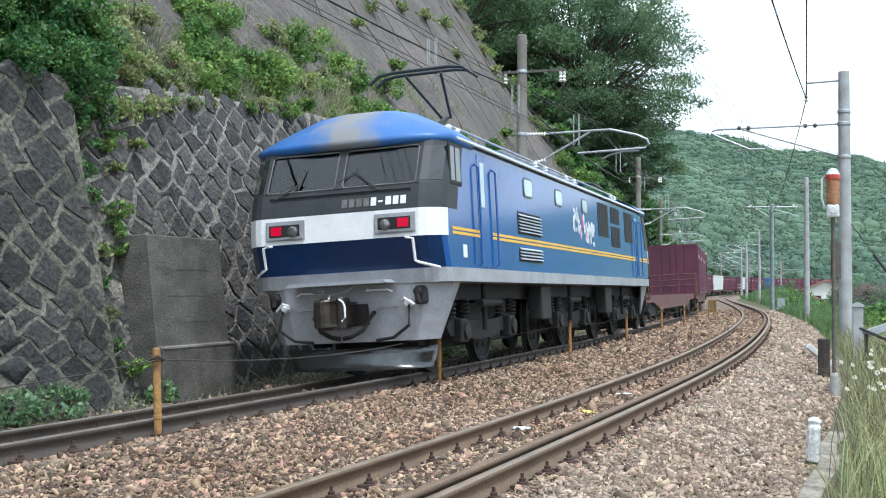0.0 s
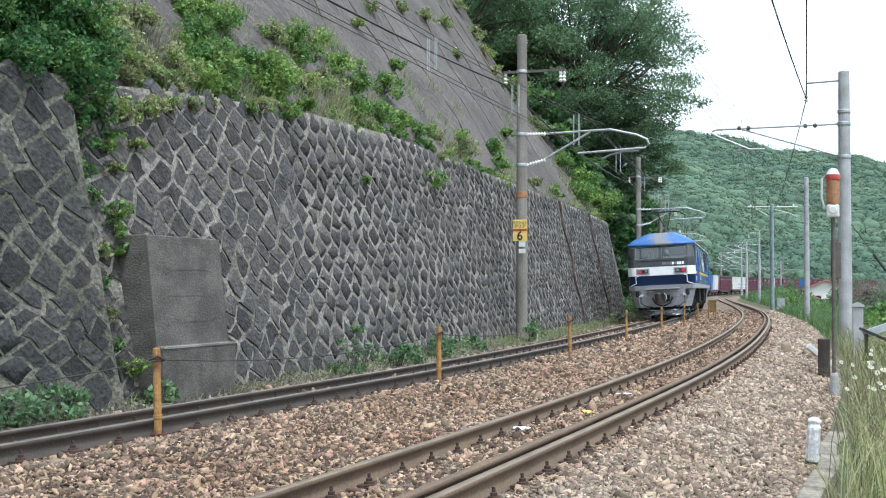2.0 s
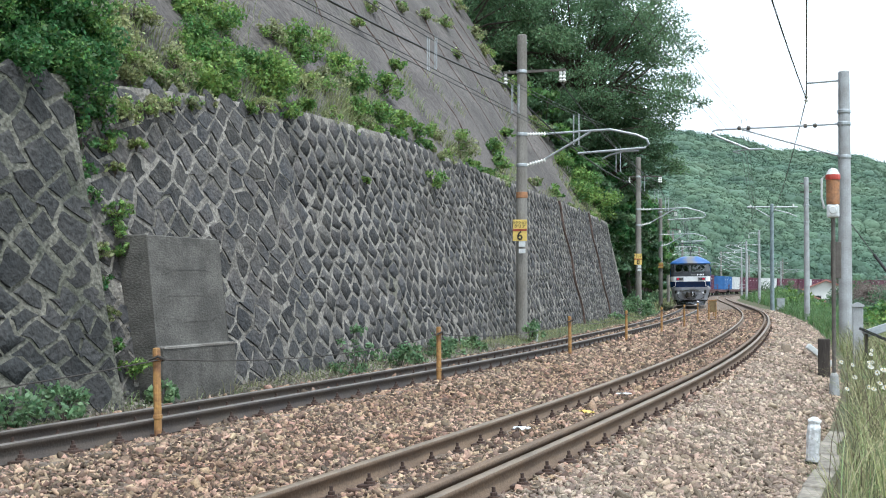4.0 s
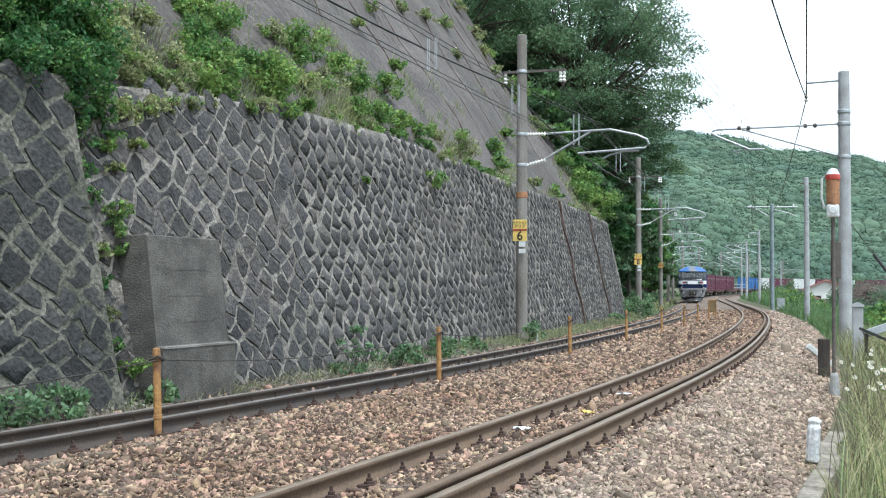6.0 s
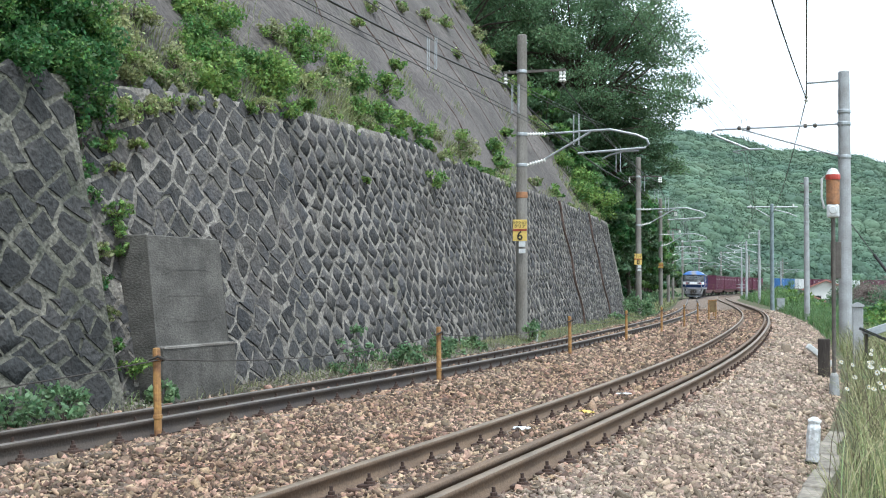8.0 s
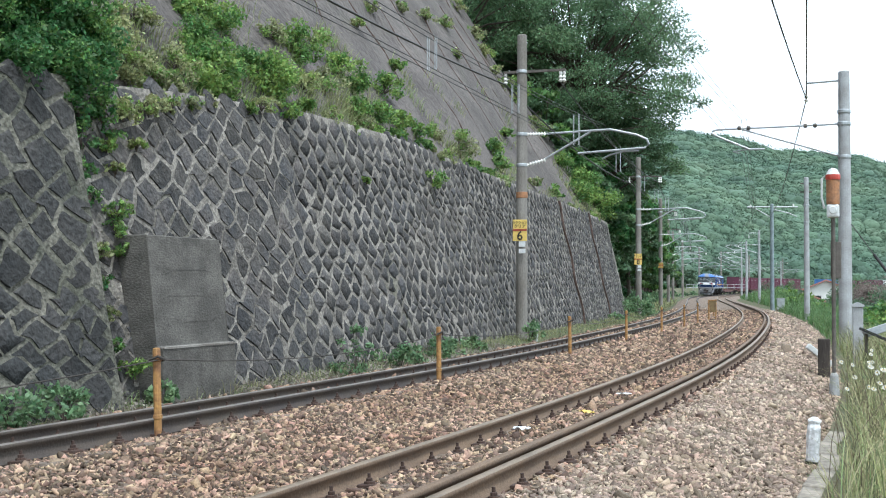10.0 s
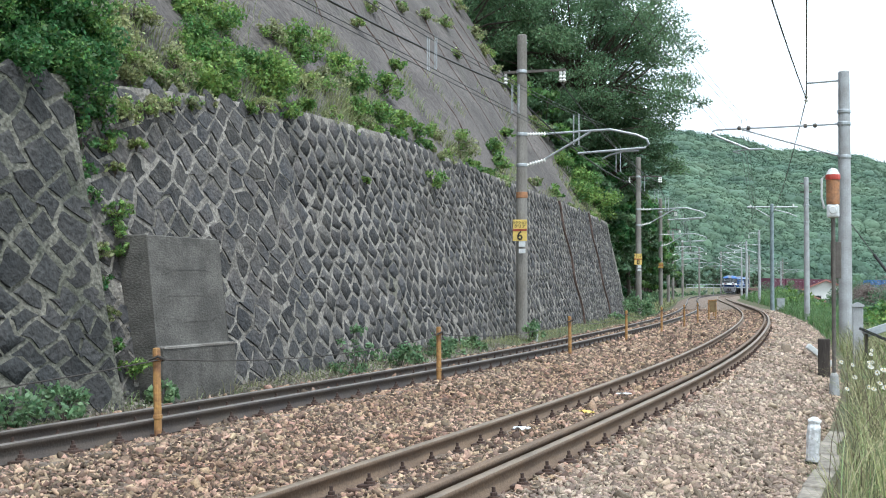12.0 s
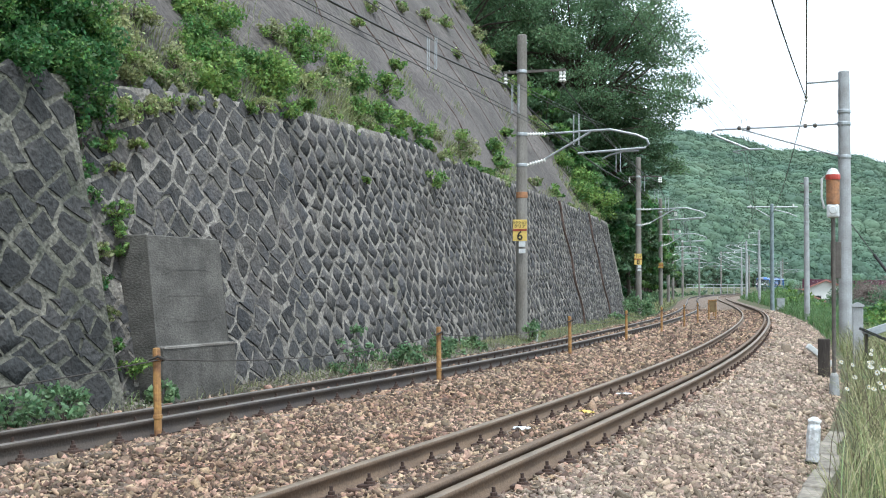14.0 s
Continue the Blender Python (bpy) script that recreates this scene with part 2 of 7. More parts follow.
def build_ground():
    ss = np.concatenate([np.arange(-60, 60, 1.0), np.arange(60, 330, 5.0)])
    vv = np.interp(np.linspace(0, len(FLANK) - 1, 4 * len(FLANK)), range(len(FLANK)), [f[0] for f in FLANK])
    vv = vv[vv > -14]
    zz = np.interp(vv, [f[0] for f in FLANK], [f[1] for f in FLANK])
    S, V = np.meshgrid(ss, vv, indexing="ij")
    x, y = lines_xy(S, V)
    z = np.broadcast_to(zz, S.shape) + rise(S)
    rough = np.array([[noise.noise((a * 0.4, b * 0.4, 0.0)) for b in vv] for a in ss])
    z = z + 1.6 * np.exp(-((S - 130) / 38) ** 2 - ((V - 6.2) / 2.6) ** 2)
    z = z + rough * np.clip(np.abs(V + 1.8) - 4.3, 0, 2) * 0.12
    co = np.stack([x, y, z], -1).reshape(-1, 3)
    f = grid_faces(len(ss), len(vv))[:, ::-1]
    # the wide land below and beyond
    big = np.array([(-3000, -3000, -5.0), (3000, -3000, -5.0), (3000, 3000, -5.0), (-3000, 3000, -5.0)])
    n = len(co)
    ob = new("ground", bulk("ground", np.vstack([co, big]), np.vstack([f, [[n, n + 1, n + 2, n + 3]]]), M_soil, True))
    tagged(ob, "grassy uneven ground beside the railway", "ground", kind="structure")


build_ground()

# ---- ballast bed ----
BED = [(-5.75, -0.40), (-5.2, -0.27), (-4.9, -0.14), (-4.4, -0.14), (-4.2, -0.17), (-3.2, -0.17), (-3.0, -0.14), (-2.55, -0.15), (-2.0, -0.22), (-1.5, -0.18), (-1.2, -0.14), (-.68, -0.135), (-.45, -0.165), (.45, -0.165), (.68, -0.135), (1.25, -0.14), (1.75, -0.22), (2.15, -0.36), (2.5, -0.45)]


def bed_z(s, v):
    """The height of the ballast: it follows the cant of both tracks."""
    near = np.interp(v, [-2.2, -1.0, 1.0, 2.4], [0, -0.5, 0.5, 0.3])
    far = np.interp(v, [-5.4, -SPACING - 1, -SPACING + 1, -1.9], [-0.2, -0.5, 0.5, 0])
    c1 = np.interp(s, [50, 100, 140, 200], [0.073, 0, 0, -0.06])
    c2 = np.interp(s, [50, 100, 140, 200], [0.10, 0, 0, -0.06])
    return np.interp(v, [b[0] for b in BED], [b[1] for b in BED]) + near * c1 + far * c2 + rise(s)


def build_ballast():
    ss = np.concatenate([np.arange(-40, 40, 0.5), np.arange(40, 330, 2.0)])
    vv = np.linspace(BED[0][0], BED[-1][0], 60)
    S, V = np.meshgrid(ss, vv, indexing="ij")
    x, y = lines_xy(S, V)
    z = bed_z(S, V) + np.random.RandomState(3).uniform(-0.012, 0.012, S.shape)
    ob = new("ballast_bed", bulk("ballast_bed", np.stack([x, y, z], -1).reshape(-1, 3), grid_faces(len(ss), len(vv))[:, ::-1], M_ballast_bed))
    tagged(ob, "brown crushed-stone ballast bed under both tracks", "ballast", kind="structure")
    # loose stones: many near the eye, fewer and larger further away
    rs = np.random.RandomState(11)
    parts = []
    for s0, s1, v0, v1, dens, size in ((0.5, 9, -3.2, 2.35, 1150, 0.0165), (1, 9, -5.6, -3.2, 330, 0.021), (9, 20, -3.2, 2.35, 600, 0.0205), (9, 20, -5.6, -3.2, 250, 0.024), (20, 40, -5.6, 2.35, 190, 0.031), (40, 75, -5.6, 2.35, 80, 0.034)):
        n = int((s1 - s0) * (v1 - v0) * dens)
        parts.append(np.stack([rs.uniform(s0, s1, n), rs.uniform(v0, v1, n), size * rs.lognormal(0, 0.32, n)], 1))
    p = np.vstack(parts)
    # none on the sleepers' ends and rails
    off = np.minimum.reduce([abs(p[:, 1] - w) for w in (GAUGE / 2, -GAUGE / 2, -SPACING + GAUGE / 2, -SPACING - GAUGE / 2)])
    inside = np.minimum(abs(p[:, 1]), abs(p[:, 1] + SPACING)) < 0.75
    on_tie = ((p[:, 0] / 0.578) % 1.0) < 0.42
    p = p[(off > 0.10) & ~(inside & on_tie & (rs.uniform(size=len(p)) > 0.35))]
    n = len(p)
    x, y = lines_xy(p[:, 0], p[:, 1])
    z = bed_z(p[:, 0], p[:, 1]) + p[:, 2] * 0.25
    cube = np.array([(-1, -1, -1), (1, -1, -1), (1, 1, -1), (-1, 1, -1), (-1, -1, 1), (1, -1, 1), (1, 1, 1), (-1, 1, 1)], float) * np.array([1.45, 1.0, .42])
    q = cube[None] * rs.uniform(0.45, 1.1, (n, 8, 3)) * p[:, 2][:, None, None]
    e = rs.normal(size=(n, 4)) * np.array([1.0, .45, .45, 1.0])
    e /= np.linalg.norm(e, axis=1)[:, None]
    w_, a, b, c = e.T
    R = np.stack([1 - 2 * (b * b + c * c), 2 * (a * b - c * w_), 2 * (a * c + b * w_), 2 * (a * b + c * w_), 1 - 2 * (a * a + c * c), 2 * (b * c - a * w_), 2 * (a * c - b * w_), 2 * (b * c + a * w_), 1 - 2 * (a * a + b * b)], 1).reshape(n, 3, 3)
    q = np.einsum("nij,nkj->nki", R, q) + np.stack([x, y, z], 1)[:, None]
    f = np.array([(0, 3, 2, 1), (4, 5, 6, 7), (0, 1, 5, 4), (1, 2, 6, 5), (2, 3, 7, 6), (3, 0, 4, 7)])
    fresh = p[:, 1] > 0.75 + rs.normal(size=n) * 0.15
    for name, pick, mat, label in (("ballast_stones", ~fresh, M_ballast, "loose angular brown, pink and grey ballast stones"), ("shoulder_stones", fresh, M_shoulder, "paler, cleaner ballast stones on the shoulder of the bed")):
        g = q[pick]
        F = (f[None] + 8 * np.arange(len(g))[:, None, None]).reshape(-1, 4)
        tagged(new(name, bulk(name, g.reshape(-1, 3), F, mat)), label, "ballast", kind="stuff")


build_ballast()


# ---- tracks ----
RAIL = [(-0.062, -0.153), (0.062, -0.153), (0.062, -0.141), (0.012, -0.122), (0.009, -0.05), (0.0325, -0.036), (0.0325, -0.006), (0.024, 0.0), (-0.024, 0.0), (-0.0325, -0.006), (-0.0325, -0.036), (-0.009, -0.05), (-0.012, -0.122), (-0.062, -0.141)]


def sweep(name, profile, v, dz, far, s0, s1, mat, parent, label="", top=None):
    ss = np.concatenate([np.arange(s0, min(60, s1), 1.0), np.arange(60, s1, 3.0)])
    k = len(profile)
    co = []
    for s in ss:
        c = cant(s, far)
        for a, b in profile:
            tilt = (v + (SPACING if far else 0)) / GAUGE * c
            co.append(on_line(s, v + a, b + dz + tilt))
    i = np.arange((len(ss) - 1) * k)
    r, c_ = i // k, i % k
    F = np.stack([r * k + c_, r * k + (c_ + 1) % k, (r + 1) * k + (c_ + 1) % k, (r + 1) * k + c_], 1)[:, ::-1]
    me = bulk(name, np.array([tuple(p) for p in co]), F, mat)
    if top:
        me.materials.append(top)
        idx = np.where(np.isin(c_, [6, 7, 8]), 1, 0)
        me.polygons.foreach_set("material_index", idx)
    ob = piece(name, me, parent)
    if label:
        ob["label"] = label
    return ob


def sleeper_mesh():
    bm = B()
    prism(bm, [(-0.11, -0.32), (0.11, -0.32), (0.095, -0.155), (-0.095, -0.155)], -1.0, 1.0, "x")
    bmesh.ops.bevel(bm, geom=list(bm.edges), offset=0.012, segments=1, affect="EDGES")
    me = bpy.data.meshes.new("sleeper")
    bm.to_mesh(me)
    bm.free()
    me.materials.append(M_sleeper)
    return me


def clip_mesh():
    bm = B()
    box(bm, -0.06, 0.06, -0.065, 0.065, -0.16, -0.128, 0.008)
    lathe(bm, [(0.042, -0.13), (0.040, -0.112), (0.024, -0.11), (0.024, -0.09), (0.013, -0.085), (0.013, -0.055)], 8, (0.015, 0, 0))
    me = bpy.data.meshes.new("rail_clip")
    bm.to_mesh(me)
    bm.free()
    me.materials.append(M_clip)
    return me


def build_track(far):
    v0 = -SPACING if far else 0.0
    t = thing("railway_track", Matrix(), "rusty brown narrow-gauge track with concrete sleepers in ballast", "railway track", kind="structure")
    for side in (-1, 1):
        sweep("rail", RAIL, v0 + side * GAUGE / 2, 0.0, far, -40, 330, M_rail_dark if far else M_rail, t, "dark oily steel rail with a grey worn head" if far else "brown rusted steel rail with a worn head", M_railtop_grey if far else M_railtop)
    if not far:
        sweep("guard_rail", RAIL, v0 + GAUGE / 2 - 0.16, 0.012, far, -40, 120, M_rail, t, "rusty guard rail inside the running rail", M_rail)
    sm, cm = sleeper_mesh(), clip_mesh()
    for i in range(-14, 130):
        s = (i + 0.2) * 0.578
        c = cant(s, far)
        m = Matrix.Translation(on_line(s, v0, 0)) @ Euler((0, -math.atan2(c, GAUGE), -bearing(s))).to_matrix().to_4x4()
        piece("sleeper", sm, t, m)
        if -4 < i < 62:
            for side in (-1, 1):
                for inner in (-1, 1):
                    piece("rail_clip", cm, t, m @ Matrix.Translation((side * GAUGE / 2 + inner * 0.105, 0, 0)) @ pose(0, 0, 0, 0, 0, 0 if inner > 0 else 180))
    return t


build_track(True)
build_track(False)

# ---- retaining wall of dark stones in pale mortar ----
BATTER, WALL_END = 0.22, 58.5


def wall_v(s):
    return -SPACING - float(np.interp(s, [5, 9, 14, 22, 30, 60], [2.25, 2.3, 2.5, 2.75, 2.95, 2.95]))



def wall_top(s):
    return float(np.interp(s, [-10, 4, 7.2, 10, 15, 20, 60], [3.6, 3.75, 3.9, 4.2, 4.6, 4.8, 4.95]))


def wall_place(s, z, out=0.0):
    step = 0.22 if s < 6.75 else 0.0
    return on_line(s, wall_v(s) + step - BATTER * (z + 0.3) + out, z)


def build_wall():
    w = thing("retaining_wall", Matrix(), "high battered retaining wall of dark stones set in pale mortar", "retaining wall", kind="structure")
    ss = sorted(list(np.arange(-12, 3, 0.8)) + list(np.arange(3, 24, 0.12)) + list(np.arange(24, WALL_END, 0.3)) + [6.74, 6.76, WALL_END])
    co, F = [], []
    levels = 40
    for s in ss:
        top = wall_top(s)
        for j in range(levels - 2):
            z = -0.5 + (top + 0.5) * j / (levels - 3)
            co.append(wall_place(s, z, 0.012 * noise.noise((s * 4, z * 4, 1.0)) + 0.03 * noise.noise((s * .9, z * .9, 5.0)) - 0.006))
        co.append(wall_place(s, top, -1.0))
        co.append(wall_place(s, -0.5, -2.0))
    F = grid_faces(len(ss), levels)
    ob = piece("mortar_backing", bulk("mortar_backing", np.array([tuple(c) for c in co]), F, M_mortar), w)
    # left of the step the backing takes the shade-darkened mortar
    ob.data.materials.append(M_mortar_shaded)
    ob.data.polygons.foreach_set("material_index", [1 if ss[i // (levels - 1)] < 6.745 else 0 for i in range(len(F))])
    n = len(ss) - 1
    bm = B()
    vs = [bm.verts.new(co[n * levels + j]) for j in range(levels)]
    bm.faces.new(vs)
    part("wall_end", bm, M_mortar, w)
    # stones: staggered six-cornered cells with shared, uneven corners
    rs = random.Random(5)
    a, b, e = 0.56, 0.265, 0.032
    cols, rows = int((WALL_END + 8) / a), 21

    def corner(c2, r3):
        h = random.Random(c2 * 7919 + r3 * 104729)
        r = (r3 + 1) // 3
        lift = 0.2 * noise.noise((c2 * 0.11, r3 * 0.09, 0.0)) + 0.06 * math.sin(c2 * 0.21)
        return (-8 + c2 * a / 2 + h.uniform(-.13, .13), -0.35 + r * b + (r3 - 3 * r) * e + h.uniform(-.075, .075) + lift)
    far_co, far_f, far_split = [], [], 0
    split_col = int((6.75 + 8) / a)
    cells = [(r, c) for r in range(rows) for c in range(split_col)] + [(r, c) for r in range(rows) for c in range(split_col, cols)]
    for r, c in cells:
        c2 = 2 * c + (r % 2)
        r3 = 3 * r
        pts = [corner(c2, r3 - 2), corner(c2 + 1, r3 - 1), corner(c2 + 1, r3 + 1), corner(c2, r3 + 2), corner(c2 - 1, r3 + 1), corner(c2 - 1, r3 - 1)]
        cs, cz = sum(p[0] for p in pts) / 6, sum(p[1] for p in pts) / 6
        if cz > wall_top(cs) - 0.02 or abs(cs - 6.75) < 0.1:
            continue
        # twelve uneven corners: the six shared ones and six between them
        ring = []
        for i in range(6):
            (s0, z0), (s1, z1) = pts[i], pts[(i + 1) % 6]
            ring.append((cs + (s0 - cs) * rs.uniform(.90, 1.0), cz + (z0 - cz) * rs.uniform(.90, 1.0)))
            q = rs.uniform(.35, .65)
            g = rs.uniform(.88, 1.06)
            ring.append((cs + (s0 + (s1 - s0) * q - cs) * g, cz + (z0 + (z1 - z0) * q - cz) * g))
        pts = ring
        k1, k2, out = rs.uniform(.84, 1.02) - .03 * (cs > 13), rs.uniform(.72, .92), rs.uniform(.002, .016 if cs < 13 else .006)
        tilt = (rs.uniform(-.03, .03), rs.uniform(-.03, .03))
        k2 = min(k2, k1 - .06)
        out += 0.03 * noise.noise((cs * .9, cz * .9, 5.0))
        V = [wall_place(cs + (s - cs) * k1, cz + (z - cz) * k1, -0.05) for s, z in pts]
        V += [wall_place(cs + (s - cs) * k2, cz + (z - cz) * k2, out + tilt[0] * (s - cs) * 4 * .4 + tilt[1] * (z - cz) * 4 * .4) for s, z in pts]
        V.append(wall_place(cs, cz, out + rs.uniform(-.004, .006)))
        f = [(i, (i + 1) % 12, 12 + (i + 1) % 12) for i in range(12)] + [(i, 12 + (i + 1) % 12, 12 + i) for i in range(12)] + [(12 + i, 12 + (i + 1) % 12, 24) for i in range(12)]
        if 5.0 < cs < 13.5:
            o = V[24].copy()
            piece("stone", mesh_of("stone", [q - o for q in V], f, M_stone_shaded if cs < 6.75 else M_stone), w, Matrix.Translation(o))
        else:
            k = len(far_co)
            far_split = k + 25 if cs < 6.75 else far_split
            far_co += [tuple(q) for q in V]
            far_f += [tuple(k + i for i in t) for t in f]
    far_f = np.array(far_f)
    ob = piece("stones", bulk("stones", np.array(far_co), far_f, M_stone_far), w)
    ob.data.materials.append(M_stone_shaded_far)
    ob.data.polygons.foreach_set("material_index", np.where(far_f[:, 0] < far_split, 1, 0))
    tagged(ob, kind="stuff")
    # slanted open joints
    bm = B()
    for s in (41.5, 50.0):
        tube(bm, [wall_place(s + 0.2 * math.sin(z * 3), z, 0.01) for z in np.linspace(-0.2, wall_top(s), 14)], 0.07, 6)
    part("drain_joint", bm, M_clip, w, "dark open joint running up the wall")


build_wall()


# ---- sprayed-concrete slope above the wall ----
def slope_place(s, h, out=0.0):
    z = wall_top(s) - 0.05 + h
    lump = noise.noise((s * 0.22, h * 0.22, 3.0)) * 0.45 + noise.noise((s * 0.7, h * 0.7, 9.0)) * 0.16
    return on_line(s, wall_v(s) - BATTER * (wall_top(s) + 0.3) - 0.35 - 0.66 * h + lump + out, z)


def build_slope():
    ss, hh = np.arange(-20, 64.1, 0.7), np.concatenate([np.arange(0, 14, 0.7), np.arange(14, 31, 2.0)])
    co = np.array([tuple(slope_place(min(s, 59.5 + 3.0 * math.sin(h * 0.5) * 0.3 + (s - 59.5) * 0.2 if s > 59.5 else s), h)) for s in ss for h in hh])
    ob = new("slope", bulk("slope", co, grid_faces(len(ss), len(hh)), M_shotcrete, True))
    tagged(ob, "steep stained sprayed-concrete slope above the stone wall", "slope", kind="structure")
    # dark tubes drawn for the grooves: the shade in them is in the colour
    t = thing("slope_drains", Matrix(), "dark tubes down the concrete slope, coloured as the shade in its grooves", "drain grooves", kind="structure")
    rs = random.Random(8)
    for k in range(9):
        s = 22 + k * 4.3 + rs.uniform(-.6, .6)
        bm = B()
        h0 = rs.uniform(.4, 2.5)
        tube(bm, [slope_place(s + 0.10 * h + .12 * math.sin(h * 2 + k), h, -.02) for h in np.arange(h0, h0 + rs.uniform(5, 13), 0.5)], 0.03, 6, 0.06)
        part("groove", bm, M_clip, t)


build_slope()


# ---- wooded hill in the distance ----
# muted, bluish green: haze of the distance is put into the base colour
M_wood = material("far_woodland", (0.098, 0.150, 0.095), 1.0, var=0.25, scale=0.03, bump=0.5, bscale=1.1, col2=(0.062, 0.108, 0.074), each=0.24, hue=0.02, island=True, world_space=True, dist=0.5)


def hill_place(az, r):
    base, far = 345.0 + max(0.0, az - 0.2) * 400, 640.0
    e = float(np.interp(az, [-0.5, 0.1, 0.21, 0.25, 0.29, 0.34, 0.37, 0.6, 0.9], [0.16, 0.15, 0.142, 0.135, 0.122, 0.117, 0.11, 0.10, 0.09]))
    t = min(1.0, max(0.0, (r - base) / (far - base)))
    z = e * 620 * (t ** 0.85) - 3 + noise.noise((az * 14, r * 0.012, 0)) * 9 * t * (1 - t) * 2
    if r > far:
        z -= (r - far) * 0.5
    return Vector((math.sin(az) * r, math.cos(az) * r, z))


def build_hill():
    az, rr = np.linspace(-0.5, 0.95, 90), np.concatenate([np.linspace(330, 660, 34), [800]])
    co = np.array([tuple(hill_place(a, r)) for a in az for r in rr])
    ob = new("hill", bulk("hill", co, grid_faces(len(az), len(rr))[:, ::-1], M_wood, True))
    tagged(ob, "distant wooded hill under a hazy sky", "hill", kind="structure")
    bm = B()
    bmesh.ops.create_icosphere(bm, subdivisions=2, radius=1)
    base = np.array([tuple(v.co) for v in bm.verts])
    tri = np.array([[v.index for v in f.verts] for f in bm.faces])
    bm.free()
    rs = np.random.RandomState(4)
    shapes = []
    for k in range(8):
        d = np.array([1 + 0.35 * noise.noise(Vector(v) * 1.7 + Vector((k * 5, 0, 0))) + 0.22 * noise.noise(Vector(v) * 4 + Vector((0, k * 5, 0))) for v in base])
        shapes.append(base * d[:, None] * np.array([1, 1, 0.85]))
    co, F, n = [], [], 0
    leaf_co = []
    for i in range(6200):
        a, r = rs.uniform(0.16, 0.42), 345 + 290 * rs.uniform() ** 0.8
        p = hill_place(a, r)
        size = rs.uniform(1.5, 4.2) * (1.25 if rs.uniform() < .25 else 1.0)
        c = np.array([p.x, p.y, p.z + size * 0.12])
        co.append(shapes[i % 8] * size * .93 + c)
        F.append(tri + n)
        n += len(base)
        k = 120
        d = rs.normal(size=(k, 3))
        d /= np.linalg.norm(d, axis=1)[:, None]
        d[:, 2] = np.abs(d[:, 2]) * .9
        q = c + d * size * rs.uniform(.8, 1.3, (k, 1))
        u, w = rs.normal(size=(k, 3)), rs.normal(size=(k, 3))
        u[:, 2] *= .6
        w[:, 2] *= .6
        h = rs.uniform(.10, .26, (k, 1))
        leaf_co.append(np.stack([q - u * h, q + w * h, q + u * h, q - w * h], 1).reshape(-1, 3))
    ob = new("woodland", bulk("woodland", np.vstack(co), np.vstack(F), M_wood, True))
    tagged(ob, "rounded crowns of green broadleaf woodland on the hill", "woodland", kind="stuff")
    L = np.vstack(leaf_co)
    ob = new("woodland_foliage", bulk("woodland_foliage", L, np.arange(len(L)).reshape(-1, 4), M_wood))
    tagged(ob, "dense green broadleaf woodland covering the far hill", "woodland", kind="stuff")


build_hill()


# ---- train materials ----
M_blue = material("blue_paint", (0.007, 0.082, 0.31), 0.13, var=0.12, scale=1.2, bump=0.02, col2=(0.009, 0.074, 0.265), spec=0.6)
M_navy = material("navy_paint", (0.006, 0.026, 0.088), 0.2, var=0.15, scale=2, bump=0.03)
M_roofblue = material("roof_blue_dusty", (0.045, 0.17, 0.45), 0.45, var=0.2, scale=1.1, bump=0.05, col2=(0.10, 0.17, 0.30))
M_white = material("white_paint", (0.72, 0.73, 0.74), 0.4, var=0.08, scale=3, bump=0.03)
M_grey = material("grey_skirt_paint", (0.33, 0.34, 0.37), 0.45, var=0.15, scale=2.5, bump=0.05, col2=(0.25, 0.25, 0.265))
M_darkgrey = material("dark_grey_paint", (0.036, 0.040, 0.045), 0.55, var=0.2, scale=3, bump=0.04, spec=0.3)
M_black = material("black_underframe", (0.011, 0.0105, 0.0105), 0.75, var=0.4, scale=3, bump=0.2)
M_bogie = material("dusty_bogie_steel", (0.014, 0.013, 0.0125), 0.8, var=0.4, scale=4, bump=0.3)
M_plough = material("scraped_silver_paint", (0.20, 0.205, 0.21), 0.22, metal=0.75, var=0.2, scale=4, bump=0.05)
M_steel = material("bright_worn_steel", (0.42, 0.41, 0.40), 0.35, metal=0.8, var=0.15, scale=5, bump=0.05)
M_yellow = material("yellow_stripe_paint", (0.75, 0.42, 0.03), 0.4, var=0.08, scale=3, bump=0.02)
M_maroon = material("maroon_container_paint", (0.12, 0.024, 0.055), 0.5, var=0.3, scale=1.3, bump=0.08, col2=(0.09, 0.022, 0.042), each=0.2)
M_boxblue = material("blue_container_paint", (0.04, 0.14, 0.36), 0.5, var=0.2, scale=1.5, bump=0.05)
M_boxwhite = material("white_container_paint", (0.62, 0.63, 0.62), 0.5, var=0.15, scale=1.5, bump=0.05)
M_wagon = material("wagon_frame_paint", (0.15, 0.055, 0.05), 0.7, var=0.4, scale=2, bump=0.15, col2=(0.09, 0.045, 0.04))
M_roofgrey = material("roof_grey", (0.20, 0.20, 0.20), 0.7, var=0.3, scale=2, bump=0.1)
M_cabin = material("cab_lining", (0.05, 0.053, 0.052), 0.8, var=0.2, scale=3, bump=0.05)
M_porcelain = material("glazed_insulator", (0.75, 0.74, 0.70), 0.25, var=0.1, scale=6, bump=0)
M_pink = material("pink_decal", (0.65, 0.12, 0.30), 0.45, var=0.2, scale=5, bump=0)


def glowing(name, col, strength):
    m = bpy.data.materials.new(name)
    m.use_nodes = True
    b = m.node_tree.nodes["Principled BSDF"]
    b.inputs["Base Color"].default_value = (*(c * 0.3 for c in col), 1)
    b.inputs["Emission Color"].default_value = (*col, 1)
    b.inputs["Emission Strength"].default_value = strength
    b.inputs["Roughness"].default_value = 0.2
    return m


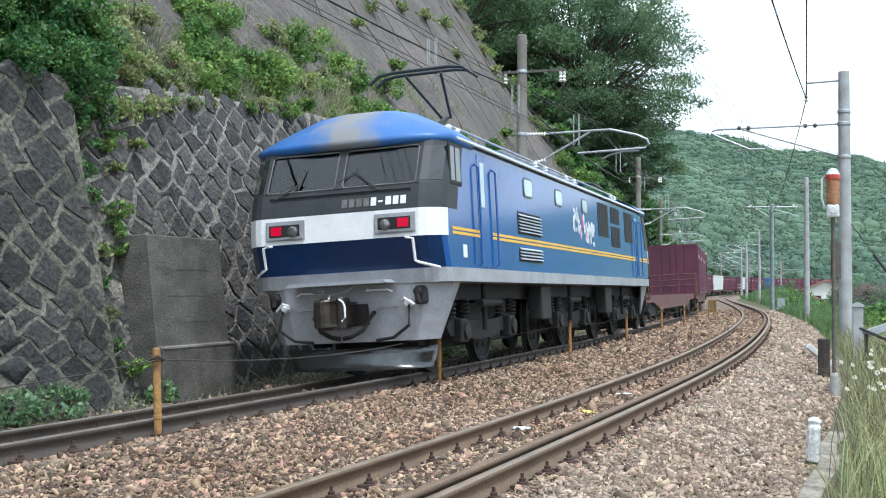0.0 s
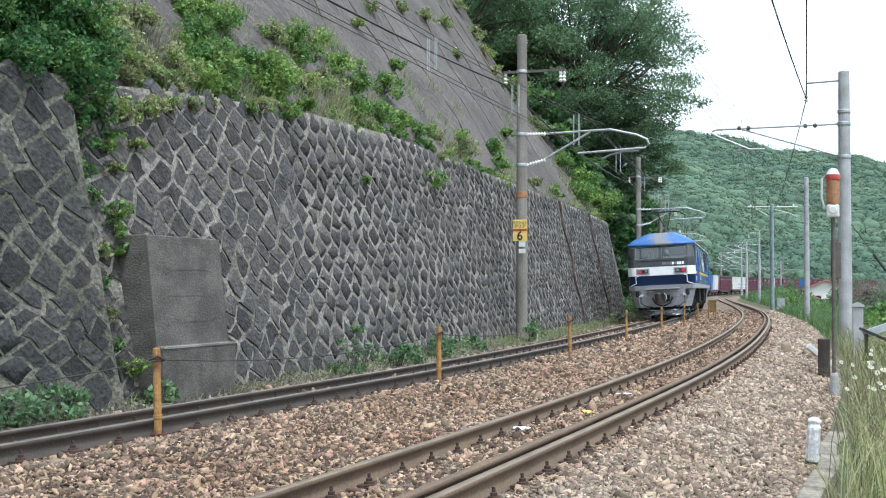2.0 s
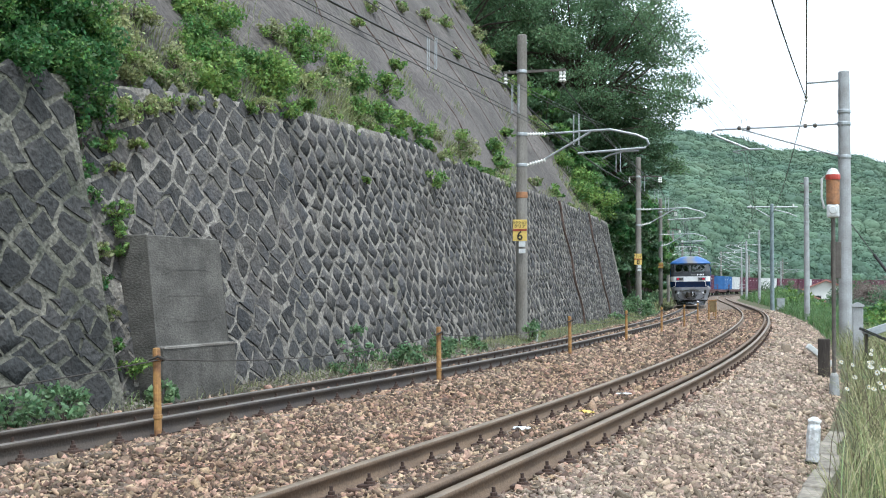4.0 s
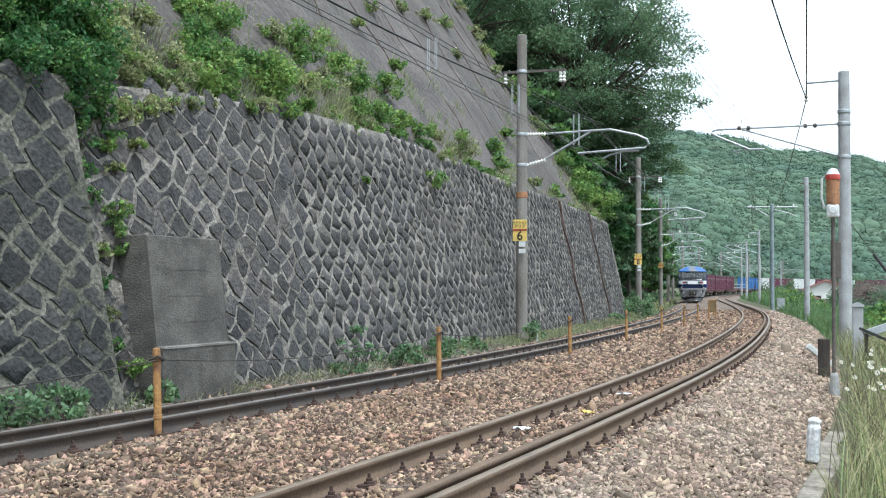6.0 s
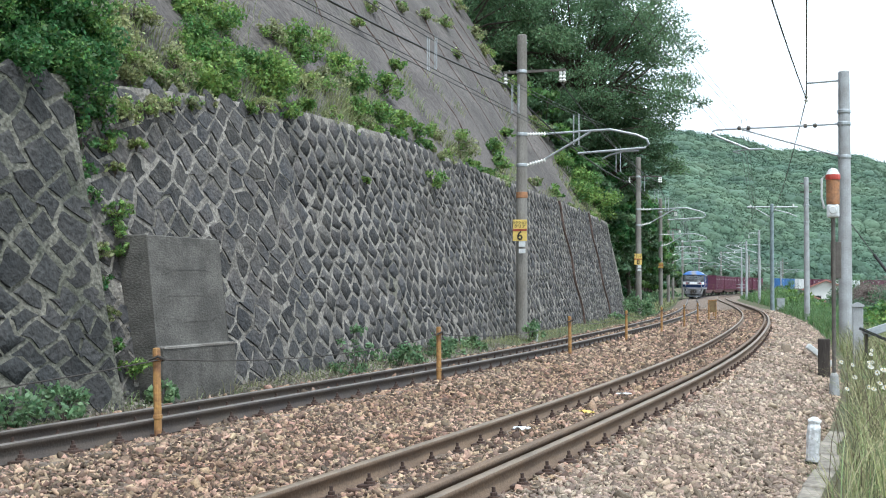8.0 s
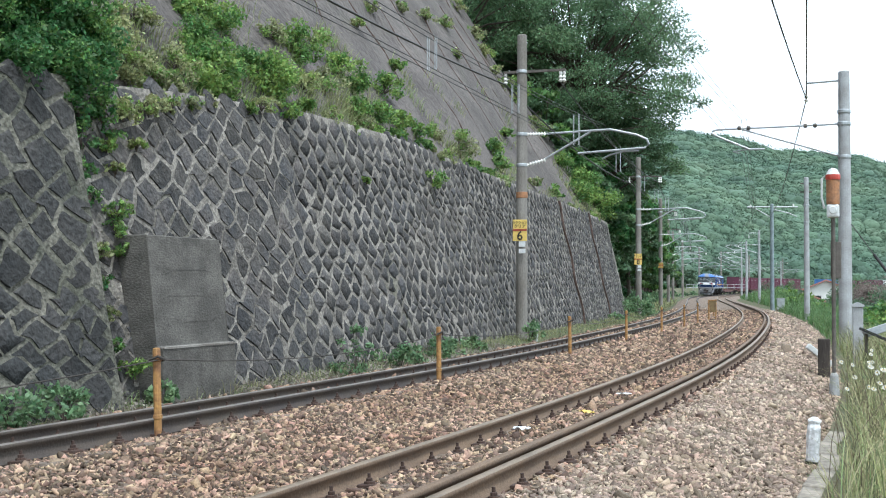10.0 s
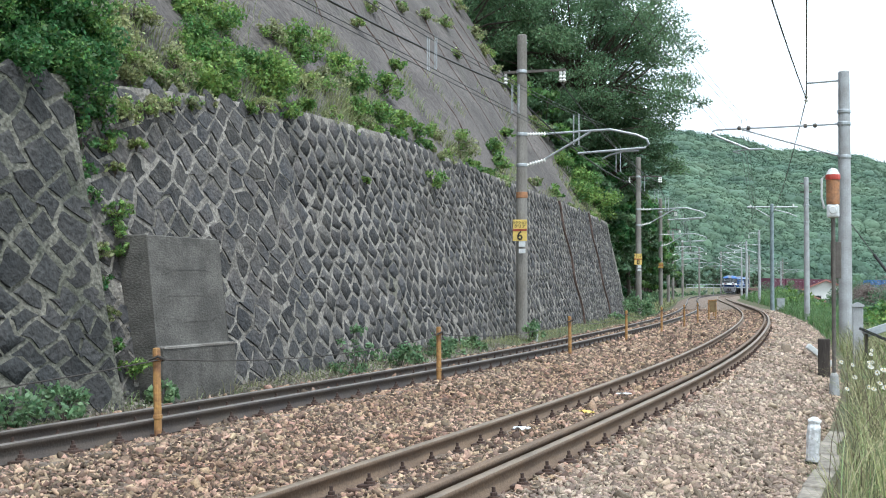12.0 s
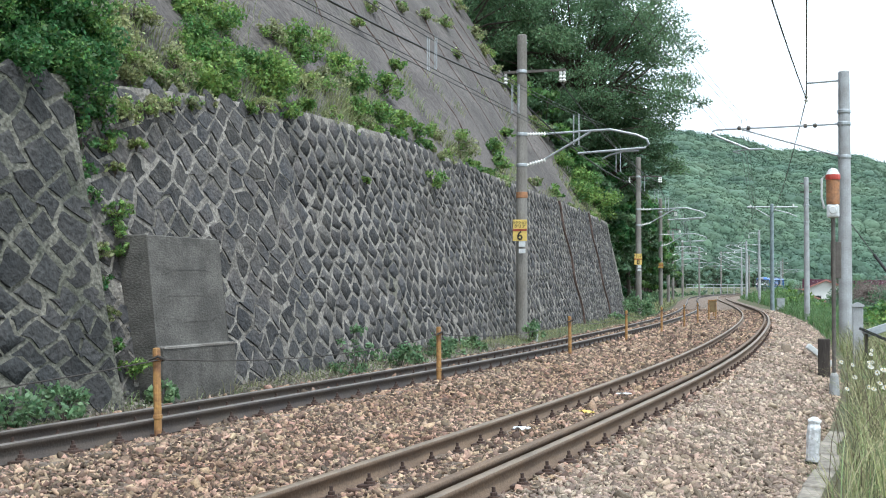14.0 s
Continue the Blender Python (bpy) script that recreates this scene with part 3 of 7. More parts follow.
def pane_glass(name, tint, gloss=0.03):
    m = bpy.data.materials.new(name)
    m.use_nodes = True
    n, l = m.node_tree.nodes, m.node_tree.links
    n.remove(n["Principled BSDF"])
    t, g, f, x = n.new("ShaderNodeBsdfTransparent"), n.new("ShaderNodeBsdfGlossy"), n.new("ShaderNodeFresnel"), n.new("ShaderNodeMixShader")
    t.inputs[0].default_value = (*tint, 1)
    g.inputs["Roughness"].default_value = gloss
    f.inputs[0].default_value = 1.8
    l.new(f.outputs[0], x.inputs[0])
    l.new(t.outputs[0], x.inputs[1])
    l.new(g.outputs[0], x.inputs[2])
    l.new(x.outputs[0], n["Material Output"].inputs[0])
    return m


M_corner_glass = material("dark_corner_glass", (0.02, 0.023, 0.025), 0.06, var=0.1, bump=0, spec=0.9)
M_gasket = material("worn_grey_rubber", (0.13, 0.13, 0.13), 0.6, var=0.3, scale=6, bump=0.05)
M_wiper = material("satin_wiper_steel", (0.09, 0.09, 0.09), 0.45, metal=0.5, var=0.2, scale=8, bump=0)
M_coupler = material("greasy_brown_steel", (0.022, 0.018, 0.015), 0.4, metal=0.2, var=0.5, scale=9, bump=0.2, col2=(0.05, 0.038, 0.028))
M_red = glowing("red_tail_lamp", (0.62, 0.0, 0.035), 0.5)
M_glass = pane_glass("tinted_windscreen", (0.55, 0.6, 0.6))
M_glass_dark = material("dark_side_glass", (0.012, 0.014, 0.016), 0.3, var=0.1, bump=0, spec=0.25)
M_glass_grey = material("grey_side_glass", (0.10, 0.115, 0.12), 0.1, var=0.1, bump=0, spec=0.6)
# pale slat colour: the white highlights on the louvres are put into it
M_louvre = material("highlight_slat", (0.42, 0.47, 0.52), 0.4, var=0.15, scale=5, bump=0.03)
M_glass_pale = material("frosted_pale_glass", (0.42, 0.55, 0.55), 0.12, var=0.1, bump=0)
M_lamp = material("clear_lamp_glass", (0.22, 0.22, 0.22), 0.08, metal=0.6, var=0.3, scale=14, bump=0)

STRIPE_DOOR = 2.1
SIDE_WINDOWS = [(4.35, 4.9, 2.64, 2.97), (6.6, 7.15, 2.66, 2.97), (8.95, 9.45, 2.68, 2.97)]
LOUVRES = [(3.9, 5.4, 2.02, 2.38), (3.9, 5.4, 1.58, 1.80)]
GRILLES = [(10.6, 11.75, 2.30, 3.02), (12.1, 13.2, 2.66, 3.02), (12.1, 13.2, 2.12, 2.58), (13.9, 15.0, 2.30, 3.02)]
DECAL = (8.1, 10.1, 2.08, 2.66)
M_dome = material("dusty_cab_roof", (0.033, 0.125, 0.36), 0.4, var=0.15, scale=2, bump=0.05)
_dn, _dl = M_dome.node_tree.nodes, M_dome.node_tree.links
_bs = _dn["Principled BSDF"]
_src = _bs.inputs["Base Color"].links[0].from_socket
_tc, _sp, _ab, _nz, _ad, _mr, _mx = (_dn.new(k) for k in ("ShaderNodeTexCoord", "ShaderNodeSeparateXYZ", "ShaderNodeMath", "ShaderNodeTexNoise", "ShaderNodeMath", "ShaderNodeMapRange", "ShaderNodeMix"))
_ab.operation, _ad.operation, _mx.data_type = "ABSOLUTE", "ADD", "RGBA"     # brake dust settled along the crown
_nz.inputs["Scale"].default_value = 3.0
_dl.new(_tc.outputs["Object"], _sp.inputs[0])
_dl.new(_tc.outputs["Object"], _nz.inputs["Vector"])
_dl.new(_sp.outputs["X"], _ab.inputs[0])
_dl.new(_ab.outputs[0], _ad.inputs[0])
_dl.new(_nz.outputs["Fac"], _ad.inputs[1])
_mr.inputs[1].default_value, _mr.inputs[2].default_value, _mr.inputs[3].default_value, _mr.inputs[4].default_value = 0.55, 1.05, 0.8, 0.0
_dl.new(_ad.outputs[0], _mr.inputs[0])
_dl.new(_mr.outputs[0], _mx.inputs["Factor"])
_dl.new(_src, _mx.inputs["A"])
_mx.inputs["B"].default_value = (0.21, 0.19, 0.14, 1)
_dl.new(_mx.outputs["Result"], _bs.inputs["Base Color"])
END_Y = 8.82                       # half the length over the end fronts


def front_y(z):
    return END_Y - float(np.interp(z, [1.2, 1.43, 1.84, 2.19, 2.5, 3.12, 3.3], [.17, .13, .0, .02, .10, .42, .48]))


def front_plan(z, out=0.0, e=-1, reach=0.0):
    """The plan of an end at height z from left to right, seen from outside; reach: how far it runs on along the sides."""
    y = front_y(z)
    half = [(1.12, y + out), (1.22, y - 0.04 + out), (1.36 + out * .7, y - 0.18 + out * .6), (1.4 + out, y - 0.29)]
    if reach:
        half.append((1.4 + out, y - 0.30 - reach))
    pts = [(-a, b) for a, b in reversed(half)] + half
    return [(a, e * b) for a, b in pts]


def shell(bm, z_list, out=0.0, e=-1, reach=0.0, lo=0, hi=None, thick=0.015):
    """A skin over part of an end, from height to height, between the plan's points lo and hi."""
    rows = [[bm.verts.new((x, y, z)) for x, y in front_plan(z, out, e, reach)[lo:hi]] for z in z_list]
    fs = []
    for p, q in zip(rows, rows[1:]):
        for k in range(len(p) - 1):
            fs.append(bm.faces.new((p[k], p[k + 1], q[k + 1], q[k])))
    bmesh.ops.recalc_face_normals(bm, faces=fs)
    bmesh.ops.solidify(bm, geom=fs, thickness=thick)
    return bm


def on_front(bm, x0, x1, z0, z1, out, e=-1, thick=0.03, bevel=0.0):
    """A slab on the flat middle of an end, leaning with it."""
    vs = []
    for o in (out, out - thick):
        for x, z in ((x0, z0), (x1, z0), (x1, z1), (x0, z1)):
            vs.append(bm.verts.new((x, e * (front_y(z) + o), z)))
    fs = [bm.faces.new([vs[i] for i in f]) for f in ((0, 1, 2, 3), (7, 6, 5, 4), (0, 4, 5, 1), (1, 5, 6, 2), (2, 6, 7, 3), (3, 7, 4, 0))]
    if bevel:
        bmesh.ops.bevel(bm, geom=[ed for ed in {ed for f in fs[:1] for ed in f.edges}], offset=bevel, segments=2, affect="EDGES")
    return bm


def front_pt(x, z, out, e=-1):
    return (x, e * (front_y(z) + out), z)


def build_locomotive():
    t = thing("locomotive", Matrix(), "blue, white and grey electric freight locomotive with lit red tail lamps", "locomotive")
    # body shell: rings from the sole bar to the gutter, open where the windscreens are
    bm = B()
    zs = [1.41, 1.84, 2.19, 2.5, 3.12, 3.17]
    rings = []
    for z in zs:
        a = front_plan(z, 0, -1)
        b = front_plan(z, 0, 1)[::-1]
        rings.append([bm.verts.new((x, y, z)) for x, y in a + b])
    n = len(rings[0])
    for i, (p, q) in enumerate(zip(rings, rings[1:])):
        for k in range(n):
            if i == 3 and k in (3, 11):
                continue
            bm.faces.new((p[k], p[(k + 1) % n], q[(k + 1) % n], q[k]))
    bm.faces.new(rings[0][::-1])
    body = part("body", bm, M_blue, t, "deep blue steel body")
    # sole bar
    bm = B()
    rows = [[bm.verts.new((x, y, z)) for x, y in front_plan(z, 0.012, -1) + front_plan(z, 0.012, 1)[::-1]] for z in (1.24, 1.425)]
    for k in range(n):
        bm.faces.new((rows[0][k], rows[0][(k + 1) % n], rows[1][(k + 1) % n], rows[1][k]))
    bm.faces.new(rows[0][::-1])
    bm.faces.new(rows[1])
    part("sole_bar", bm, M_grey, t, "grey sole bar running round the body")
    # roof
    bm = B()
    prism(bm, [(-1.41, 3.165), (1.41, 3.165), (1.36, 3.24), (1.12, 3.36), (0.6, 3.42), (-0.6, 3.42), (-1.12, 3.36), (-1.36, 3.24)], -7.3, 7.3)
    roof = part("roof", bm, M_roofblue, t, "dusty blue-grey roof")
    for sx in (-1, 1):
        bm = B()
        tube(bm, [(sx * 1.425, -8.0, 3.165), (sx * 1.425, 8.0, 3.165)], 0.022, 6)
        part("gutter", bm, M_white, roof, "pale gutter strip")
        bm = B()
        tube(bm, [(sx * 1.40, -8.0, 3.125), (sx * 1.40, 8.0, 3.125)], 0.016, 6)
        part("drip_line", bm, M_black, roof, "dark drip line")
    # roof equipment
    for y0, y1, w, h in ((-6.3, -5.0, 0.5, 0.16), (-3.2, -0.4, 0.75, 0.22), (0.2, 3.0, 0.75, 0.22), (3.6, 4.6, 0.45, 0.2)):
        bm = B()
        box(bm, -w, w, y0, y1, 3.41, 3.41 + h, 0.04)
        part("roof_cover", bm, M_roofgrey, roof, "grey roof equipment cover")
    for y in (-6.9, -6.5, -1.8, -1.0, 0.8, 1.6, 5.9, 6.4):
        for x in (-0.95, 0.95):
            bm = B()
            lathe(bm, [(0.035, 3.36), (0.07, 3.40), (0.04, 3.42), (0.07, 3.45), (0.04, 3.47), (0.06, 3.50), (0.03, 3.54)], 10, (x, y, 0))
            part("insulator", bm, M_porcelain, roof, "white glazed insulator")
    bm = B()
    for x in (-0.95, 0.95):
        tube(bm, [(x, -6.9, 3.54), (x, 6.4, 3.54)], 0.018, 6)
    part("bus_bar", bm, M_steel, roof)
    # end domes over both cabs
    for e in (-1, 1):
        bm = B()
        levels = [(3.085, -0.02, 1.42, .32), (3.15, -0.08, 1.43, .30), (3.21, -0.04, 1.42, .32), (3.34, .08, 1.25, .36), (3.48, .24, 1.0, .38), (3.60, .42, .76, .38), (3.67, .62, .58, .36), (3.69, 1.0, .48, .36)]
        rows = []
        for z, back, hw, cut in levels:
            y = front_y(3.12) + 0.06 - back
            rows.append([bm.verts.new((x, e * yy, z)) for x, yy in ((-hw, 7.28), (-hw, y - cut), (-hw * .78, y - cut * .28), (-hw * .4, y), (hw * .4, y), (hw * .78, y - cut * .28), (hw, y - cut), (hw, 7.28))])
        for p, q in zip(rows, rows[1:]):
            for k in range(7):
                bm.faces.new((p[k], p[k + 1], q[k + 1], q[k]))
        bm.faces.new(rows[-1])
        bm.faces.new(rows[0][::-1])
        part("cab_roof", bm, M_dome, t, "bright blue domed cab roof with dusty crown", True)
    # ends
    for e in (-1, 1):
        bm = B()
        shell(bm, [1.835, 2.0, 2.195], 0.012, e, 0.02)
        part("white_band", bm, M_white, t, "white painted band across the cab front")
        bm = B()
        shell(bm, [1.432, 1.62, 1.83], 0.008, e, 0.0, 1, 7)
        part("lower_front", bm, M_navy, t, "dark navy lower cab front")
        bm = B()
        shell(bm, [2.20, 2.36, 2.53], 0.010, e, 0.42)
        surround = part("window_surround", bm, M_darkgrey, t, "dark grey windscreen surround")
        for lo, hi in ((0, 5), (5, 10)):
            bm = B()
            shell(bm, [2.53, 2.8, 3.11], 0.010, e, 0.42, lo, hi)
            part("corner_panel", bm, M_darkgrey, surround)
            bm = B()
            shell(bm, [2.56, 2.8, 3.04], 0.018, e, 0.42, *((2, 5) if lo == 0 else (5, 8)))
            part("corner_pane", bm, M_corner_glass, surround, "dark curved corner pane of the windscreen")
        bm = B()
        on_front(bm, -1.12, 1.12, 3.06, 3.11, 0.010, e, 0.02)
        part("header", bm, M_darkgrey, surround)
        for x0, x1 in ((-0.07, 0.03), (-1.12, -1.07), (1.07, 1.12)):
            bm = B()
            on_front(bm, x0, x1, 2.53, 3.06, 0.02, e, 0.05)
            part("pillar", bm, M_darkgrey, surround)
        for x0, x1 in ((-1.07, -0.07), (0.03, 1.07)):
            bm = B()
            on_front(bm, x0, x1, 2.53, 3.06, -0.005, e, 0.006)
            part("windscreen", bm, M_glass, surround, "tinted windscreen pane").visible_shadow = False
            bm = B()
            tube(bm, [front_pt(x, z, .012, e) for x, z in ((x0 + .03, 2.535), (x1 - .03, 2.535), (x1 - .005, 2.57), (x1 - .005, 3.02), (x1 - .03, 3.055), (x0 + .03, 3.055), (x0 + .005, 3.02), (x0 + .005, 2.57), (x0 + .03, 2.535))], .011, 6)
            part("gasket", bm, M_gasket, surround, "worn grey rubber gasket")
        for sx in (-1, 1):
            # wiper: arm and blade
            bm = B()
            x = sx * 0.42
            if sx * -e > 0:
                arm, blade = [(x + .14, 2.47), (x - .06, 2.61), (x - .24, 2.745)], [(x - .46, 2.62), (x - .24, 2.745), (x - .20, 2.80)]
            else:
                arm, blade = [(x - .52, 2.45), (x - .30, 2.57), (x - .16, 2.65)], [(x - .18, 2.56), (x - .15, 2.74), (x - .12, 2.84)]
            for o in (0, .028):
                tube(bm, [front_pt(px + o, pz, 0.04, e) for px, pz in arm], 0.007, 5)
            tube(bm, [front_pt(px, pz, 0.025, e) for px, pz in blade], 0.009, 5)
            part("wiper", bm, M_wiper, surround, "thin twin-arm wiper")
            # lamp unit
            cx = sx * 0.78 + 0.02
            bm = B()
            on_front(bm, cx - 0.28, cx + 0.28, 1.885, 2.145, 0.05, e, 0.045, 0.02)
            unit = part("lamp_unit", bm, M_grey, t, "grey rimmed lamp box")
            bm = B()
            on_front(bm, cx - 0.235, cx + 0.235, 1.925, 2.105, 0.055, e, 0.02, 0.012)
            part("lamp_recess", bm, M_black, unit, "dark lamp recess")
            sgn = sx
            bm = B()
            a, b = sorted((cx + sgn * 0.0, cx + sgn * 0.24))
            on_front(bm, a + 0.03, b - .022, 1.938, 2.092, 0.066, e, 0.03, 0.02)
            part("tail_lamp", bm, M_red if e < 0 else M_lamp, unit, "lit red tail lamp" if e < 0 else "")
            bm = B()
            lathe(bm, [(0.075, 0), (0.07, e * 0.015), (0.05, e * 0.025), (0.01, e * 0.03)], 14, (cx - sgn * 0.125, e * (front_y(2.0) + 0.056), 2.0), "y")
            part("headlamp", bm, M_lamp, unit, "clear unlit headlamp")
            # corner step irons
            bm = B()
            x = sx * 1.06
            tube(bm, [front_pt(x - sx * .1, 1.82, .03, e), front_pt(x - sx * .09, 1.82, .10, e), front_pt(x, 1.80, .09, e), front_pt(x, 1.52, .12, e), front_pt(x + sx * .06, 1.49, .12, e), front_pt(x + sx * .26, 1.42, -.06, e)], 0.019, 6)
            part("corner_handrail", bm, M_white, t, "white corner handrail")
        bm = B()
        tube(bm, [front_pt(-1.0, 2.465, .025, e), front_pt(1.0, 2.465, .025, e)], 0.012, 6)
        for x in (-1, -.33, .33, 1):
            tube(bm, [front_pt(x, 2.465, .025, e), front_pt(x, 2.42, .0, e)], 0.01, 6)
        part("grab_rail", bm, M_darkgrey, surround)
        # running number: plain bars
        for k in range(9):
            x = 0.05 + k * 0.103
            bm = B()
            if k == 5:
                on_front(bm, x, x + 0.06, 2.305, 2.33, 0.016, e, 0.006)
            else:
                on_front(bm, x, x + 0.075, 2.265, 2.375, 0.016, e, 0.006)
            part("number_bar", bm, M_white if k > 3 else M_gasket, surround)
        # cab inside: desk, rear wall, seat
        bm = B()
        y = front_y(2.6)
        prism(bm, [(e * (y - .12), 1.55), (e * (y - .12), 2.49), (e * (y - .5), 2.43), (e * (y - .62), 1.55)], -1.2, 1.2, "x")
        part("cab_desk", bm, M_cabin, t, "dull grey driving desk inside the cab")
        bm = B()
        box(bm, 0.1, 0.98, e * (y - .42), e * (y - .25), 2.41, 2.64, 0.02)
        box(bm, .12, .3, e * (y - .5), e * (y - .45), 2.72, 2.9, .01)
        part("desk_panel", bm, M_boxwhite, t, "pale instrument panel")
        bm = B()
        box(bm, -1.36, 1.36, e * 7.2, e * 7.15, 1.55, 3.15)
        part("cab_rear_wall", bm, M_cabin, t)
        bm = B()
        box(bm, -0.85, -0.35, e * 7.75, e * 7.65, 2.0, 2.95, 0.05)
        box(bm, -0.85, -0.35, e * 8.1, e * 7.7, 1.9, 2.05, 0.05)
        part("cab_seat", bm, M_darkgrey, t, "empty dark cab seat")
        # skirt below the sole bar: tapers downwards, cut away for coupler
        bm = B()
        top = [(-1.37, 8.25), (-1.1, 8.60), (-0.9, 8.66), (0.9, 8.66), (1.1, 8.60), (1.37, 8.25)]
        low = [(-1.16, 8.28), (-0.95, 8.55), (-0.8, 8.58), (0.8, 8.58), (0.95, 8.55), (1.16, 8.28)]
        a = [bm.verts.new((x, e * yy, 1.24)) for x, yy in top]
        b = [bm.verts.new((x, e * yy, 0.50)) for x, yy in low]
        side_lo = [bm.verts.new((sx * 1.30, e * 7.75, 1.24)) for sx in (-1, 1)]
        fs = [bm.faces.new((a[k], a[k + 1], b[k + 1], b[k])) for k in range(5)]
        fs += [bm.faces.new((side_lo[0], a[0], b[0])), bm.faces.new((a[5], side_lo[1], b[5]))]
        bmesh.ops.recalc_face_normals(bm, faces=fs)
        bmesh.ops.solidify(bm, geom=fs, thickness=0.03)
        skirt = part("skirt", bm, M_grey, t, "light grey tapering skirt")
        # coupler pocket, coupler, hoses
        bm = B()
        box(bm, 0.0, 0.30, e * 8.69, e * 8.58, 0.72, 1.0, 0.01)
        part("coupler_pocket", bm, M_black, skirt, "black coupler opening")
        bm = B()
        box(bm, -0.14, 0.14, e * 8.45, e * 8.98, 0.76, 1.0, 0.03)
        lathe(bm, [(.12, .70), (.15, .72), (.15, 1.04), (.13, 1.07), (.05, 1.08)], 16, (-.16, e * 8.98, 0))
        box(bm, -.16, .10, e * 8.84, e * 9.08, .72, 1.05, .04)
        lathe(bm, [(.05, .68), (.06, .70), (.06, 1.08), (.04, 1.10)], 10, (.10, e * 9.06, 0))
        cp = part("coupler", bm, M_coupler, t, "heavy brown knuckle coupler")
        bm = B()
        tube(bm, [(.10, e * 9.12, 1.07), (.16, e * 9.13, 1.03), (.18, e * 9.13, .97), (.18, e * 9.13, .84), (.13, e * 9.12, .79)], .014, 6)
        part("coupler_handle", bm, M_white, cp, "white bent handle")
        for sx in (-1, 1):
            bm = B()
            pts = [(sx * .38, 8.64, .88), (sx * .40, 8.80, .84), (sx * .30, 8.84, .66), (sx * .14, 8.86, .58), (sx * .02, 8.84, .56)]
            tube(bm, [(x, e * yy, z) for x, yy, z in pts], 0.03, 8)
            part("brake_hose", bm, M_black, skirt, "black rubber brake hose")
            bm = B()
            lathe(bm, [(0.05, e * 8.60), (0.05, e * 8.72), (0.03, e * 8.74)], 10, (sx * .88, 0, .98), "y")
            tube(bm, [(sx * .80, e * 8.72, 1.02), (sx * .86, e * 8.78, 1.05), (sx * .98, e * 8.74, .96)], 0.018, 6)
            part("air_cock", bm, M_white, skirt, "white air cock")
            bm = B()
            tube(bm, [(sx * 0.9, e * 8.72, 0.96), (sx * .92, e * 8.80, .7), (sx * .7, e * 8.80, .55), (sx * .45, e * 8.76, .52)], 0.022, 6)
            part("air_hose", bm, M_black, skirt, "black air hose")
            bm = B()
            tube(bm, [(sx * .32, e * 8.66, 1.19), (sx * .32, e * 8.74, 1.17), (sx * .62, e * 8.74, 1.17), (sx * .68, e * 8.72, 1.14)], 0.014, 6)
            part("step_rail", bm, M_white, skirt)
            bm = B()
            box(bm, sx * 1.04 - .09, sx * 1.04 + .07, e * 8.66, e * 8.50, .96, 1.20, 0.04)
            part("socket_recess", bm, M_black, skirt, "dark rounded socket recess")
            bm = B()
            lathe(bm, [(.06, e * 8.64), (.06, e * 8.71), (.04, e * 8.73)], 12, (sx * 1.02, 0, 1.13), "y")
            tube(bm, [(sx * 1.02, e * 8.70, 1.1), (sx * 1.03, e * 8.72, 1.02), (sx * 1.05, e * 8.70, .98)], .03, 8)
            part("cable_socket", bm, M_bogie, skirt, "grey-brown jumper cable socket")
            bm = B()
            tube(bm, [(sx * .46, e * 8.64, .93), (sx * .46, e * 8.72, .93), (sx * .68, e * 8.72, .94), (sx * .7, e * 8.64, .94)], .013, 6)
            part("hose_hook", bm, M_steel, skirt, "steel hose hook rail")
        bm = B()
        tube(bm, [(-.42, e * 8.72, 1.24), (-.41, e * 8.88, 1.19), (-.30, e * 8.9, 1.16), (-.06, e * 8.9, 1.14), (.1, e * 8.9, 1.17), (.24, e * 8.88, 1.24), (.34, e * 8.72, 1.25)], 0.014, 6)
        tube(bm, [(-.12, e * 8.9, 1.14), (-.12, e * 8.96, 1.05)], 0.014, 6)
        part("uncoupling_lever", bm, M_steel, skirt, "bent steel uncoupling lever")
        bm = B()
        prism(bm, [(-.72, 1.255), (.72, 1.255), (.66, 1.30), (-.66, 1.30)], e * 8.62, e * 8.99)
        part("end_step", bm, M_grey, skirt, "grey end step plate")
        bm = B()
        rows = [[bm.verts.new((x, e * yy, z)) for x, yy in [(-hw * math.cos(q), 8.12 + (.52 + k) * math.sin(q) ** .8) for q in np.linspace(0, math.pi, 15)]] for z, hw, k in ((0.13, .98, .06), (0.22, 1.02, .01), (0.32, 1.05, -.03), (0.42, 1.08, -.04))]
        fs = [bm.faces.new((p[k], p[k + 1], q[k + 1], q[k])) for p, q in zip(rows, rows[1:]) for k in range(14)]
        bmesh.ops.solidify(bm, geom=fs, thickness=0.025)
        part("rail_guard", bm, M_plough, t, "worn grey snow plough plate above the rails", True)
    side_details(t)
    # underframe boxes and bogies
    bm = B()
    box(bm, -1.0, 1.0, -8.0, 8.0, 1.0, 1.25)
    # boxes added between the wheels to block light passing under the body
    for y0, y1 in ((-7.7, -4.2), (-3.9, -1.95), (-1.7, 1.7), (1.95, 3.9), (4.2, 7.7)):
        box(bm, -.42, .42, y0, y1, .3, 1.02, .03)
    part("underframe", bm, M_black, t, "black underframe with added light-blocking boxes")
    for y in (-2.95, 2.95):
        for sx in (-1, 1):
            bm = B()
            box(bm, sx * 1.2 - .12, sx * 1.2 + .12, y - .35, y + .35, .62, 1.2, 0.03)
            part("equipment_box", bm, M_bogie, t, "dusty underfloor equipment box")
    wheels = []
